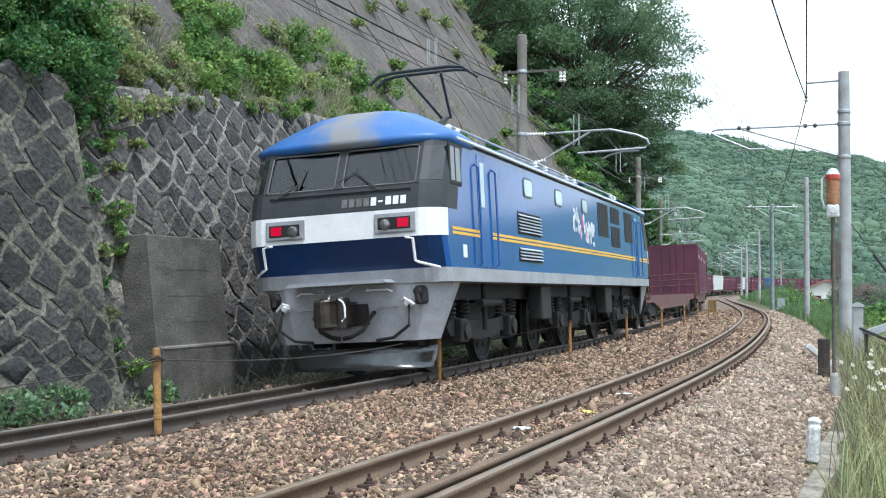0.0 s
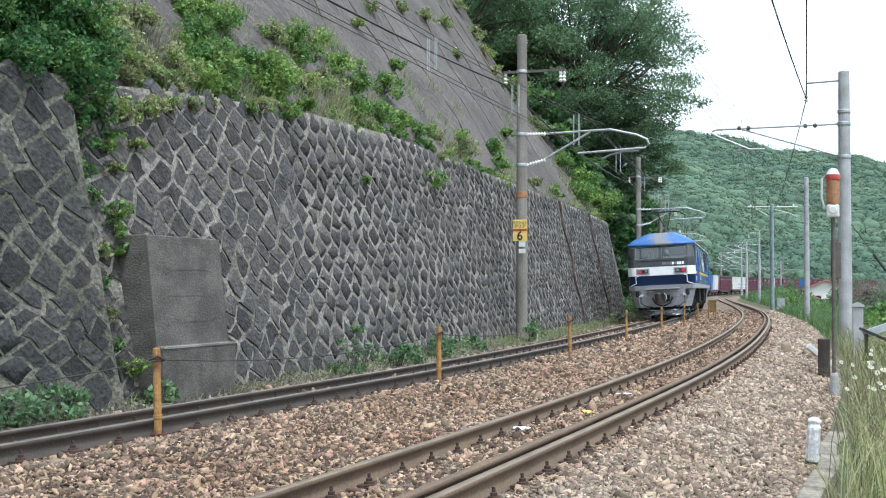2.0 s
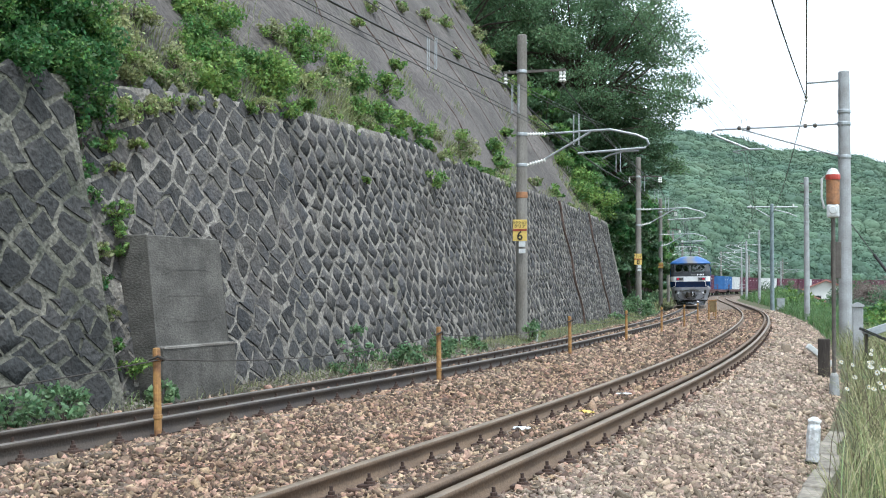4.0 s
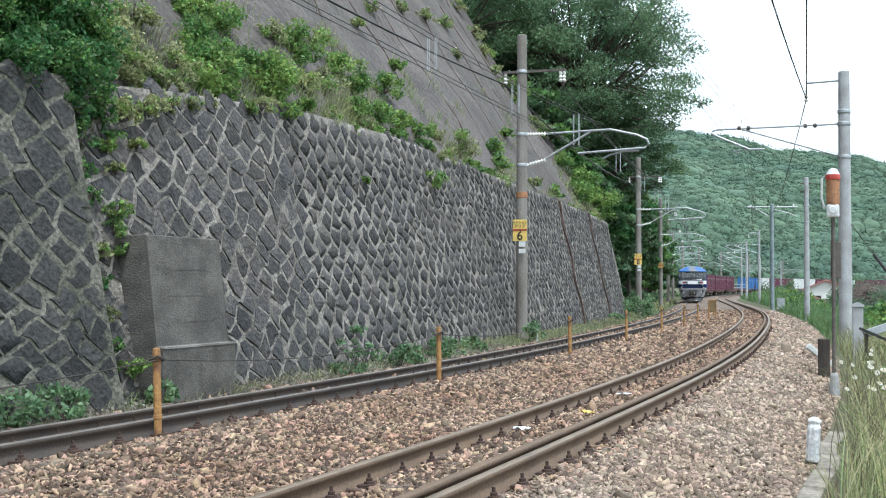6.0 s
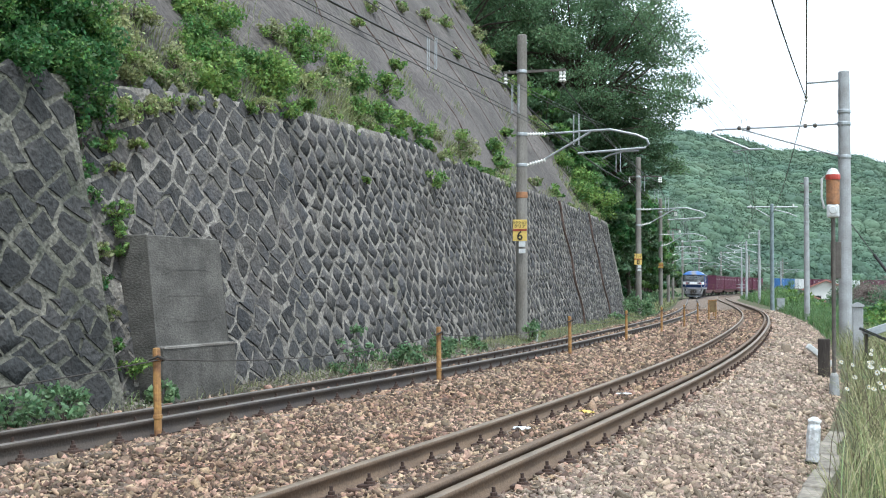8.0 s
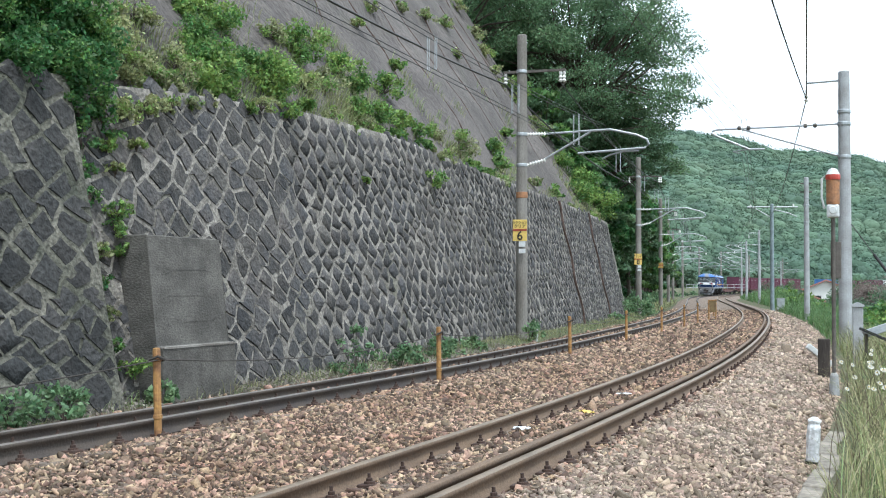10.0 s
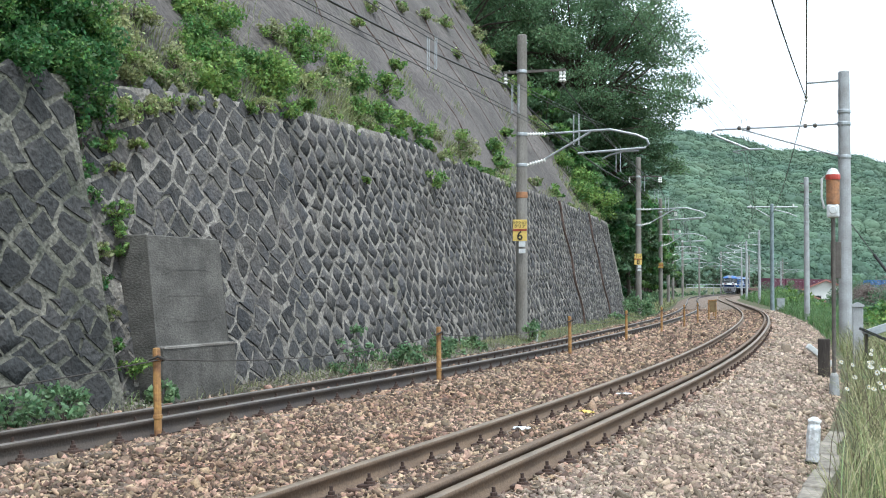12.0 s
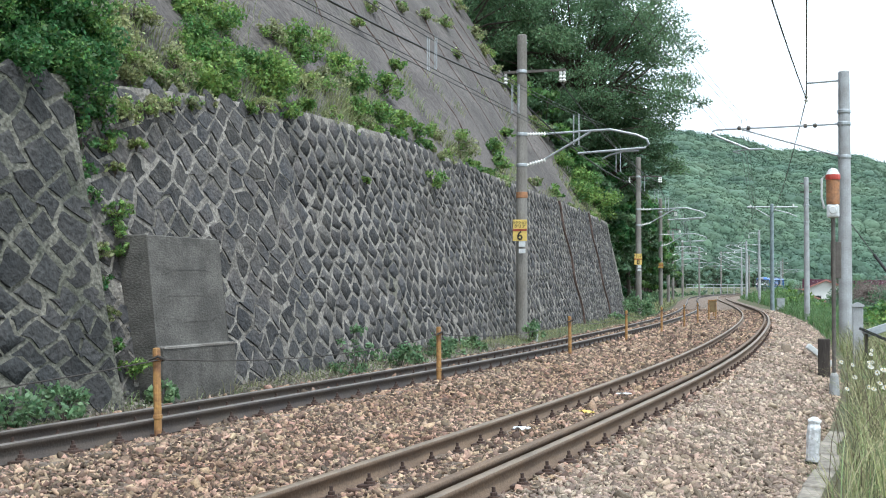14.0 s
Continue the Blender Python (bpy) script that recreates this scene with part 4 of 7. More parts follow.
    for yc in (-5.9, 0.0, 5.9):
        bm = B()
        for sx in (-1, 1):
            prism(bm, [(yc - 1.75, .62), (yc - 1.6, .5), (yc - .9, .5), (yc - .5, .42), (yc + .5, .42), (yc + .9, .5), (yc + 1.6, .5), (yc + 1.75, .62), (yc + 1.6, .78), (yc + .6, .70), (yc - .6, .70), (yc - 1.6, .78)], sx * .92, sx * 1.04, "x")
        box(bm, -.9, .9, yc - .35, yc + .35, .5, .95)
        frame_ob = part("bogie_frame", bm, M_bogie, t, "dusty dark bogie frame")
        for sx in (-1, 1):
            for dy in (-1.25, 1.25):
                bm = B()
                box(bm, sx * 1.06 - .09, sx * 1.06 + .09, yc + dy - .17, yc + dy + .17, .40, .74, 0.03)
                lathe(bm, [(.12, sx * 1.14), (.12, sx * 1.19), (.06, sx * 1.2)], 12, (0, yc + dy, .56), "x")
                part("axle_box", bm, M_bogie, frame_ob)
                for q in (-.32, .32):
                    bm = B()
                    for k in range(5):
                        lathe(bm, [(.075, .74 + k * .06), (.085, .76 + k * .06), (.075, .78 + k * .06)], 10, (sx * 1.04, yc + dy + q, 0))
                    part("coil_spring", bm, M_black, frame_ob)
            bm = B()
            tube(bm, [(sx * 1.15, yc - .5, .95), (sx * 1.15, yc + .5, .95)], .06, 8)
            tube(bm, [(sx * 1.12, yc - .2, .55), (sx * 1.12, yc - .2, 1.25)], .04, 8)
            part("damper", bm, M_bogie, frame_ob)
        for dy in (-1.25, 1.25):
            bm = B()
            for sx in (-1, 1):
                lathe(bm, [(.585, sx * .50), (.585, sx * .527), (.56, sx * .535), (.555, sx * .62), (.50, sx * .625), (.47, sx * .59), (.18, sx * .575), (.12, sx * .64), (.05, sx * .645)], 28, (0, 0, 0), "x")
            lathe(bm, [(.09, -.55), (.09, .55)], 12, (0, 0, 0), "x")
            for k in range(6):
                a = k * math.pi / 3
                lathe(bm, [(.05, .57), (.05, .60)], 8, (0, .33 * math.cos(a), .33 * math.sin(a)), "x")
            ws = part("wheelset", bm, M_bogie, t, "steel wheelset with bright treads")
            ws.matrix_basis = Matrix.Translation((0, yc + dy, .56))
            wheels.append((ws, Vector((0, yc + dy, .56))))
    # pantographs: the one over the tail is up
    for yb, up in ((-5.0, True), (5.3, False)):
        bm = B()
        prism(bm, [(-.55, yb - .5), (.55, yb - .5), (.55, yb + .5), (.47, yb + .5), (.47, yb - .42), (-.47, yb - .42), (-.47, yb + .5), (-.55, yb + .5)], 3.55, 3.61, "z")
        pan = part("pantograph", bm, M_darkgrey, t, "raised dark single-arm pantograph" if up else "folded dark pantograph")
        for x in (-.5, .5):
            for dy in (-.45, .45):
                bm = B()
                lathe(bm, [(.04, 3.38), (.07, 3.42), (.04, 3.45), (.07, 3.48), (.04, 3.55)], 8, (x, yb + dy, 0))
                part("insulator", bm, M_porcelain, pan)
        hz = 4.70 if up else 3.74
        kz = 3.6 + (hz - 3.6) * .5
        bm = B()
        tube(bm, [(0, yb - .3, 3.6), (0, yb + .95, kz)], .045, 8)
        part("lower_arm", bm, M_darkgrey, pan)
        bm = B()
        tube(bm, [(-.3, yb - .15, hz), (-.08, yb + .95, kz), (.08, yb + .95, kz), (.3, yb - .15, hz)], .024, 6)
        part("upper_arm", bm, M_darkgrey, pan)
        for dy in (-.14, .14):
            bm = B()
            tube(bm, [(x, yb - .15 + dy, hz + z) for x, z in ((-.88, -.11), (-.72, .02), (-.5, .05), (.5, .05), (.72, .02), (.88, -.11))], .028, 6)
            part("contact_strip", bm, M_darkgrey, pan)
    return t, wheels


def side_details(t):
    """Doors, louvres, windows, stripes on both flanks."""
    for sx in (-1, 1):
        def slab(u0, u1, z0, z1, out=0.02, thick=0.03, bevel=0.0, bm=None):
            bm = bm or B()
            x0, x1 = sorted((sx * (1.4 + out), sx * (1.4 + out - thick)))
            ys = sorted((sx * (u0 - 8.85), sx * (u1 - 8.85))) if sx > 0 else sorted((8.85 - u0, 8.85 - u1))
            return box(bm, x0, x1, ys[0], ys[1], z0, z1, bevel)

        def yy(u):
            return (u - 8.85) if sx > 0 else (8.85 - u)
        for z0, z1 in ((1.865, 1.905), (1.925, 1.965)):
            bm = slab(0.55, 17.2, z0, z1, 0.006, 0.008)
            part("stripe", bm, M_yellow, t, "yellow waist stripe")
        for u in (STRIPE_DOOR, 17.7 - STRIPE_DOOR):
            bm = slab(u - .32, u + .32, 1.45, 3.05, 0.008, 0.012, 0.004)
            door = part("cab_door", bm, M_blue, t, "recessed blue cab door")
            bm = slab(u - .2, u - .02, 2.30, 2.95, 0.014, 0.012, 0.004)
            part("door_window", bm, M_glass_pale, door, "pale reflecting door window")
            for q in (-.42, .42):
                bm = B()
                tube(bm, [(sx * 1.40, yy(u + q), 1.46), (sx * 1.46, yy(u + q), 1.5), (sx * 1.46, yy(u + q), 2.85), (sx * 1.40, yy(u + q), 2.9)], 0.017, 6)
                part("door_handrail", bm, M_blue, t, "tall blue door handrail")
        bm = slab(.52, 1.02, 2.52, 3.07, 0.016, 0.02, 0.01)
        sw = part("cab_side_window", bm, M_black, t, "black-framed cab side window")
        for a_, b_ in ((.56, .72), (.77, .97)):
            bm = slab(a_, b_, 2.57, 3.03, 0.020, 0.02, 0.006)
            part("sliding_pane", bm, M_glass_grey, sw, "grey reflecting sliding pane")
        bm = slab(.98, 1.14, 1.56, 1.74, 0.010, 0.02, 0.01)
        part("side_plate", bm, M_white, t, "small white step recess plate")
        for u0, u1, z0, z1 in SIDE_WINDOWS:
            def pane_outline(g):
                a, b, c, d, r = yy(u0 + g), yy(u1 - g), z0 + g, z1 - g, .09 - g * .5
                sg = 1 if b > a else -1
                mids = (((b - sg * r), d - r, 0), ((a + sg * r), d - r, 90), ((a + sg * r), c + r, 180), ((b - sg * r), c + r, 270))
                return [(my + sg * r * math.cos(radians(q + k)), mz + r * math.sin(radians(q + k))) for my, mz, q in mids for k in (0, 30, 60, 90)]
            bm = B()
            prism(bm, pane_outline(0), sx * 1.395, sx * 1.412, "x")
            win = part("side_window", bm, M_gasket, t, "rounded body-side window in a dark gasket")
            bm = B()
            prism(bm, pane_outline(.03), sx * 1.40, sx * 1.418, "x")
            part("side_pane", bm, M_glass_pale, win, "pale frosted pane")
        for u0, u1, z0, z1 in LOUVRES:
            bm = slab(u0, u1, z0, z1, 0.006, 0.01)
            lv = part("louvre", bm, M_black, t, "louvred air intake with pale slats")
            k = 0
            z = z0 + .03
            while z < z1 - .02:
                bm = B()
                prism(bm, [(sx * 1.405, z + .026), (sx * 1.436, z), (sx * 1.438, z + .010), (sx * 1.405, z + .036)], yy(u0 + .03), yy(u1 - .03))
                part("louvre_slat", bm, M_louvre, lv)
                z += .052
                k += 1
        for u0, u1, z0, z1 in GRILLES:
            bm = slab(u0, u1, z0, z1, 0.008, 0.012)
            g = part("grille", bm, M_black, t, "black mesh cooling grille")
            for k in range(1, 6):
                u = u0 + (u1 - u0) * k / 6
                bm = slab(u - .012, u + .012, z0, z1, 0.014, 0.01)
                part("grille_bar", bm, M_darkgrey, g)
        # decal: plain shapes
        rs = random.Random(2)
        u0, u1, z0, z1 = DECAL
        for k in range(46):
            q = rs.random()
            u, z = u0 + (u1 - u0) * q, z0 + (z1 - z0) * (.75 - .45 * q + rs.uniform(-.32, .32))
            w_, h_, tl = rs.uniform(.03, .10), rs.uniform(.05, .16), rs.uniform(-.7, .7)
            bm = B()
            prism(bm, [(yy(u) + a_ * math.cos(tl) - b_ * math.sin(tl), z + a_ * math.sin(tl) + b_ * math.cos(tl)) for a_, b_ in ((-w_, -h_ * .5), (0, -h_), (w_, -h_ * .4), (w_ * .7, h_ * .6), (0, h_), (-w_ * .8, h_ * .5))], sx * 1.398, sx * 1.404, "x")
            part("decal", bm, M_pink if .3 < q < .62 and k % 2 else M_white, t, "white and pink flank decal")


def build_wagon():
    """A flat container wagon with end railings, on two bogies, at its middle on the rails."""
    t = thing("container_wagon", Matrix(), "maroon skeletal container wagon with end railings", "freight wagon", "wagons of the train")
    bm = B()
    for sx in (-1, 1):
        prism(bm, [(-9.7, 1.0), (-9.7, .78), (-7.6, .78), (-5.6, .55), (5.6, .55), (7.6, .78), (9.7, .78), (9.7, 1.0)], sx * .95, sx * 1.1, "x")
    for y in (-9.7, -6.5, -3.2, 0, 3.2, 6.5, 9.55):
        box(bm, -1.1, 1.1, y, y + .15, .72, .98)
    part("wagon_frame", bm, M_wagon, t, "rusty maroon wagon frame")
    for e in (-1, 1):
        bm = B()
        for x in (-1.2, -.4, .4, 1.2):
            tube(bm, [(x, e * 9.9, .9), (x, e * 9.9, 1.9)], .022, 6)
        for z in (1.4, 1.65, 1.9):
            tube(bm, [(-1.2, e * 9.9, z), (1.2, e * 9.9, z)], .022, 6)
        for x in (-1.2, 1.2):
            tube(bm, [(x, e * 9.9, 1.9), (x, e * 9.3, 1.9), (x, e * 9.3, .95)], .02, 6)
        box(bm, -1.25, 1.25, e * 9.6, e * 9.95, .86, .95)
        part("end_railing", bm, M_wagon, t, "maroon end platform railing")
        bm = B()
        box(bm, -.12, .12, e * 9.5, e * 10.18, .78, .98, .03)
        part("coupler", bm, M_bogie, t)
        bm = B()
        yc = e * 7.1
        for sx in (-1, 1):
            prism(bm, [(yc - 1.25, .52), (yc - .5, .36), (yc + .5, .36), (yc + 1.25, .52), (yc + 1.1, .68), (yc + .4, .72), (yc - .4, .72), (yc - 1.1, .68)], sx * .88, sx * 1.0, "x")
        box(bm, -.9, .9, yc - .25, yc + .25, .4, .75)
        bogie = part("bogie", bm, M_bogie, t, "dusty wagon bogie")
        for dy in (-.95, .95):
            bm = B()
            for sx in (-1, 1):
                lathe(bm, [(.435, sx * .5), (.435, sx * .527), (.41, sx * .535), (.405, sx * .62), (.34, sx * .6), (.1, sx * .62)], 20, (0, yc + dy, .41), "x")
            lathe(bm, [(.07, -.55), (.07, .55)], 10, (0, yc + dy, .41), "x")
            part("wheelset", bm, M_bogie, bogie)
    return t


def build_container(mat, label):
    """A corrugated freight container, standing on its base."""
    t = thing("freight_container", Matrix(), label, "container", "containers on the train")
    bm = B()
    hw, hl, h = 1.2, 1.83, 2.45
    right = []
    for k in range(9):
        y = -hl + .2 + k * .4
        right += [(hw - .04, y), (hw - .01, y + .04), (hw - .01, y + .15), (hw - .04, y + .19)]
    right = [(hw - .04, -hl + .03)] + right + [(hw - .04, hl - .03)]
    prism(bm, right + [(-x, y) for x, y in reversed(right)], .06, h - .04, "z")
    part("shell", bm, mat, t, "corrugated steel shell")
    bm = B()
    for x in (-hw, hw - .1):
        for y in (-hl, hl - .1):
            box(bm, x, x + .1, y, y + .1, 0, h)
    for z in (0, h - .1):
        for x in (-hw, hw - .1):
            box(bm, x, x + .1, -hl + .1, hl - .1, z, z + .1)
        for y in (-hl, hl - .1):
            box(bm, -hw + .1, hw - .1, y, y + .1, z, z + .1)
    part("corner_frame", bm, mat, t)
    for e in (-1, 1):
        bm = B()
        for x in (-.55, -.15, .15, .55):
            tube(bm, [(x, e * (hl - .01), .1), (x, e * (hl - .01), h - .1)], .02, 6)
        part("door_bar", bm, mat, t)
    bm = B()
    for sx in (-1, 1):
        for k in range(5):
            box(bm, sx * (hw + .004) - .003, sx * (hw + .004) + .003, -.9 + k * .16, -.79 + k * .16, 1.75, 1.93)
    part("marking", bm, M_boxwhite, t, "white painted marking bars")
    return t


loco, loco_wheels = build_locomotive()
WAGON_PITCH, WAGON_FIRST = 20.4, 28.7          # metres behind the tail front
LOADS = ["-----", "-MMMM", "MMMMM", "MMMMM", "MMM--", "---BB", "B-WWM", "MMMMM", "WWWWW", "MMMMM", "MMWMM", "MMMM-", "BMMMM", "MMMMM", "MMMMM"]
_w = build_wagon()
wagons = [_w] + [copy_thing(_w, Matrix()) for _ in LOADS[1:]]
_kinds = {"M": build_container(M_maroon, "ribbed maroon freight container on a wagon"), "B": build_container(M_boxblue, "blue freight container on a wagon"), "W": build_container(M_boxwhite, "white freight container on a wagon")}
_used = set()
containers = []                                 # (thing, wagon's number, place along the wagon)
for _i, _row in enumerate(LOADS):
    for _j, _c in enumerate(_row):
        if _c == "-":
            continue
        _ob = _kinds[_c] if _c not in _used else copy_thing(_kinds[_c], Matrix())
        _used.add(_c)
        containers.append((_ob, _i, (_j - 2) * 3.85))


# ---- masts, brackets, wires ----
M_galv = material("galvanised_tube", (0.40, 0.42, 0.43), 0.5, metal=0.5, var=0.2, scale=4, bump=0.05)
M_steelblue = material("bluish_steel_paint", (0.24, 0.29, 0.31), 0.6, metal=0.2, var=0.2, scale=3, bump=0.05)
M_wire = material("dark_wire", (0.05, 0.048, 0.045), 0.6, metal=0.3, var=0.2, scale=4, bump=0)
M_orange = material("faded_orange_band", (0.40, 0.19, 0.085), 0.8, var=0.4, scale=9, bump=0.05, col2=(0.27, 0.14, 0.075))
M_signyellow = material("sign_yellow", (0.72, 0.52, 0.14), 0.55, var=0.12, scale=6, bump=0)
M_signred = material("sign_brown_red", (0.30, 0.06, 0.03), 0.6, var=0.1, scale=6, bump=0)
M_signblack = material("sign_black", (0.02, 0.02, 0.02), 0.6, var=0.1, bump=0)
M_steelpole = material("weathered_steel_pole", (0.13, 0.115, 0.10), 0.7, metal=0.3, var=0.3, scale=5, bump=0.1)


def build_mast(side, height, radius, arm_z, reach, label, group, crossarm, steel=None, plain=False):
    """A round concrete mast with a cantilever towards the track; side: +1 when the track lies to its right."""
    t = thing("catenary_mast", Matrix(), label, "catenary mast", group)
    bm = B()
    lathe(bm, [(radius, -0.4), (radius * .97, height * .3), (radius * .88, height * .75), (radius * .82, height - .02), (radius * .7, height)], 18)
    pole = part("pole", bm, steel or M_pole, t, "weathered round pole")
    for z in (arm_z, arm_z - .9, height - 1.1):
        bm = B()
        lathe(bm, [(radius * .95, z - .05), (radius * .99, z - .03), (radius * .99, z + .03), (radius * .95, z + .05)], 18)
        part("clamp_band", bm, M_galv, pole, "steel clamp band")
    if plain:
        for zz in (height - .35, height - .8):
            bm = B()
            box(bm, -.3, .3, radius * .7, radius * .7 + .07, zz, zz + .07, .008)
            part("crossarm", bm, M_steelpole, t, "short steel crossarm")
        return t
    bm = B()
    z = arm_z
    k = side
    if not crossarm:
        tube(bm, [(k * radius * .9, 0, z), (k * (reach - .5), 0, z - .04), (k * (reach - .36), 0, z - .07), (k * (reach - .32), 0, z - .14), (k * (reach - .42), 0, z - .2), (k * (reach - 1.35), 0, z - .62), (k * (reach - 1.75), 0, z - .62)], .03, 8)
        part("upper_tube", bm, M_galv, t, "galvanised bracket tube with a hooked end")
        bm = B()
        tube(bm, [(k * radius * .9, 0, z - .86), (k * (reach - 1.05), 0, z - .02)], .03, 8)
        part("brace_tube", bm, M_galv, t, "slanting galvanised brace tube")
        bm = B()
        tube(bm, [(k * (reach - 1.1), .05, z - .72), (k * (reach - .9), .05, z - .66), (k * (reach - 1.4), .05, z - .60)], .018, 6)
        part("steady_arm", bm, M_galv, t, "curved steady arm")
        for x in (.75, 1.0, 2.5, 2.75):
            bm = B()
            lathe(bm, [(.04, k * (x - .05)), (.06, k * (x - .03)), (.06, k * (x + .03)), (.04, k * (x + .05))], 10, (0, 0, z - .02), "x")
            part("tube_joint", bm, M_steelpole, t, "dark clamp on the tube")
        bm = B()
        tube(bm, [(k * radius * .8, 0, height - .25), (k * .95, 0, height - .28), (k * .97, 0, height - .5)], .03, 6)
        part("feeder_arm", bm, M_galv, t, "short feeder arm")
        bm = B()
        lathe(bm, [(.03, height - .8), (.06, height - .75), (.03, height - .7), (.06, height - .65), (.03, height - .6), (.02, height - .5)], 10, (k * .97, 0, 0))
        part("insulator", bm, M_porcelain, t)
        return t
    tube(bm, [(k * (radius + .55), 0, z), (k * (reach - 1.1), 0, z + .06), (k * (reach - .35), 0, z - .12), (k * (reach - .06), 0, z - .26), (k * reach, 0, z - .40), (k * (reach - .12), 0, z - .50), (k * (reach - .5), 0, z - .52), (k * (reach * .45), 0, z - .60)], .035, 8)
    part("upper_tube", bm, M_galv, t, "galvanised bracket tube")
    bm = B()
    tube(bm, [(k * (radius + .5), 0, z - .75), (k * reach * .55, 0, z + .02)], .035, 8)
    part("brace_tube", bm, M_galv, t, "slanting galvanised brace tube")
    bm = B()
    tube(bm, [(k * (reach - 1.35), .05, z - .78), (k * (reach - 1.1), .05, z - .66), (k * (reach - .75), .05, z - .58), (k * (reach - .3), .05, z - .57)], .025, 6)
    part("steady_arm", bm, M_galv, t, "curved steady arm")
    for za, zb in ((z, z), (z - .9, z - .75)):
        bm = B()
        prof = []
        n = 7
        for i in range(n):
            prof += [(.03, i * .08), (.07, i * .08 + .02), (.03, i * .08 + .05)]
        a, b = Vector((k * radius * .9, 0, za)), Vector((k * (radius + .57), 0, zb))
        lathe(bm, [(r, h / .56 * (b - a).length) for r, h in prof], 10)
        m = Matrix.Translation(a) @ (b - a).to_track_quat("Z", "Y").to_matrix().to_4x4()
        bmesh.ops.transform(bm, matrix=m, verts=bm.verts)
        part("insulator", bm, M_porcelain, t, "white ribbed insulator")
    if crossarm:
        bm = B()
        box(bm, *sorted((-k * .55, k * 1.3)), -.035, .035, height - 1.13, height - 1.06)
        part("crossarm", bm, M_steelpole, t, "steel crossarm")
        for x in (-.5, 1.15, 1.25):
            bm = B()
            lathe(bm, [(.03, height - 1.45), (.07, height - 1.4), (.03, height - 1.35), (.07, height - 1.3), (.03, height - 1.25), (.05, height - 1.18), (.03, height - 1.1)], 10, (k * x, .02, 0))
            part("insulator", bm, M_porcelain, t)
    return t


def stand(s, v, z=-0.3):
    return Matrix.Translation(on_line(s, v, z)) @ Euler((0, 0, -bearing(s))).to_matrix().to_4x4()


MASTS_FAR = [-3, 27.5, 60, 90, 118, 146, 175, 205, 236, 268, 300]
MASTS_NEAR = [-3, 27.5, 58, 81, 112, 138, 166, 196, 226, 258, 290]
VF, VN = -SPACING - 2.5, 2.72
_m = build_mast(1, 9.0, 0.172, 6.05, 3.7, "weathered brown-grey concrete catenary mast with a galvanised bracket", "catenary masts", True, M_pole_old)
_m.matrix_basis = stand(27.5, VF)
far_masts = [_m] + [copy_thing(_m, stand(s, VF)) for s in MASTS_FAR[2:]]
_m = build_mast(-1, 7.46, 0.178, 6.03, 3.82, "grey concrete catenary mast with a bracket over the near track", "catenary masts", False)
_m.matrix_basis = stand(27.5, VN)
_m2 = build_mast(-1, 7.46, 0.13, 6.03, 3.55, "slender grey steel catenary mast with a bracket over the near track", "catenary masts", False)
_m2.matrix_basis = stand(MASTS_NEAR[4], VN)
_m3 = build_mast(-1, 7.5, 0.15, 6.03, 3.55, "plain weathered concrete pole with short crossarms", "line poles", False, M_pole, True)
_m3.matrix_basis = stand(MASTS_NEAR[2], VN)
near_masts = [_m, _m3, _m2] + [copy_thing(_m2, stand(s, VN)) for s in MASTS_NEAR[5:]]


def wire(name, pts, r, parent=None, label=""):
    bm = B()
    tube(bm, pts, r, 5, cap=False)
    return part(name, bm, M_galv if name == "dropper" else M_wire, parent, label)


def build_catenary(v, masts, stagger, label):
    t = thing("overhead_line", Matrix(), label, "overhead wires", kind="structure")
    for i, (a, b) in enumerate(zip(masts, masts[1:])):
        A = on_line(a, v + stagger, 0)
        Bp = on_line(b, v + stagger, 0)
        side = Vector(((Bp - A).y, -(Bp - A).x, 0)).normalized()
        r = (0.008 if v < -1 else 0.005) + 0.00009 * max(a, 0)
        twin = (-.07, .07) if b < 100 else (0,)
        for o in twin:
            msg = [A.lerp(Bp, q) + side * o + Vector((0, 0, 5.95 - 1.6 * q * (1 - q))) for q in np.linspace(0, 1, 13)]
            wire("messenger_wire", msg, r, t)
            wire("contact_wire", [A + side * o + Vector((0, 0, 4.98)), Bp + side * o + Vector((0, 0, 4.98))], r, t)
        if b < 100 and v < -1:
            for q in (.12, .357, .537, .707, .895):
                for o in (-.07, .07):
                    for w in (-.04, .04):
                        p = A.lerp(Bp, q + w / 28) + side * o
                        wire("dropper", [p + Vector((0, 0, 4.98)), p + Vector((0, 0, 5.95 - 1.6 * q * (1 - q)))], 0.008, t)
    return t


build_catenary(-SPACING, MASTS_FAR, -0.15, "twin contact and messenger wires above the far track")
build_catenary(0.0, MASTS_NEAR, 0.1, "twin contact and messenger wires above the near track")
_t = thing("feeder_line", Matrix(), "heavy dark feeder cables slung from mast to mast", "feeder cables", kind="structure")
for _a, _b in zip(MASTS_FAR, MASTS_FAR[1:]):
    for _v, _z, _r in ((-.5, 7.25, .028), (1.15, 7.25, .02))[:1 if _a < 27 else 2]:
        _p, _q = on_line(_a, VF + _v, _z), on_line(_b, VF + _v, _z)
        wire("feeder", [_p.lerp(_q, k) - Vector((0, 0, 1.6 * k * (1 - k))) for k in np.linspace(0, 1, 11)], _r, _t)
_top_mast = thing("catenary_mast", stand(81, 2.05), "slender bluish steel mast with a wide braced top arm", "catenary mast", "catenary masts")
bm = B()
lathe(bm, [(.15, -.4), (.14, 3.0), (.12, 7.75), (.09, 7.8)], 14)
part("pole", bm, M_steelblue, _top_mast, "bluish painted steel pole")
bm = B()
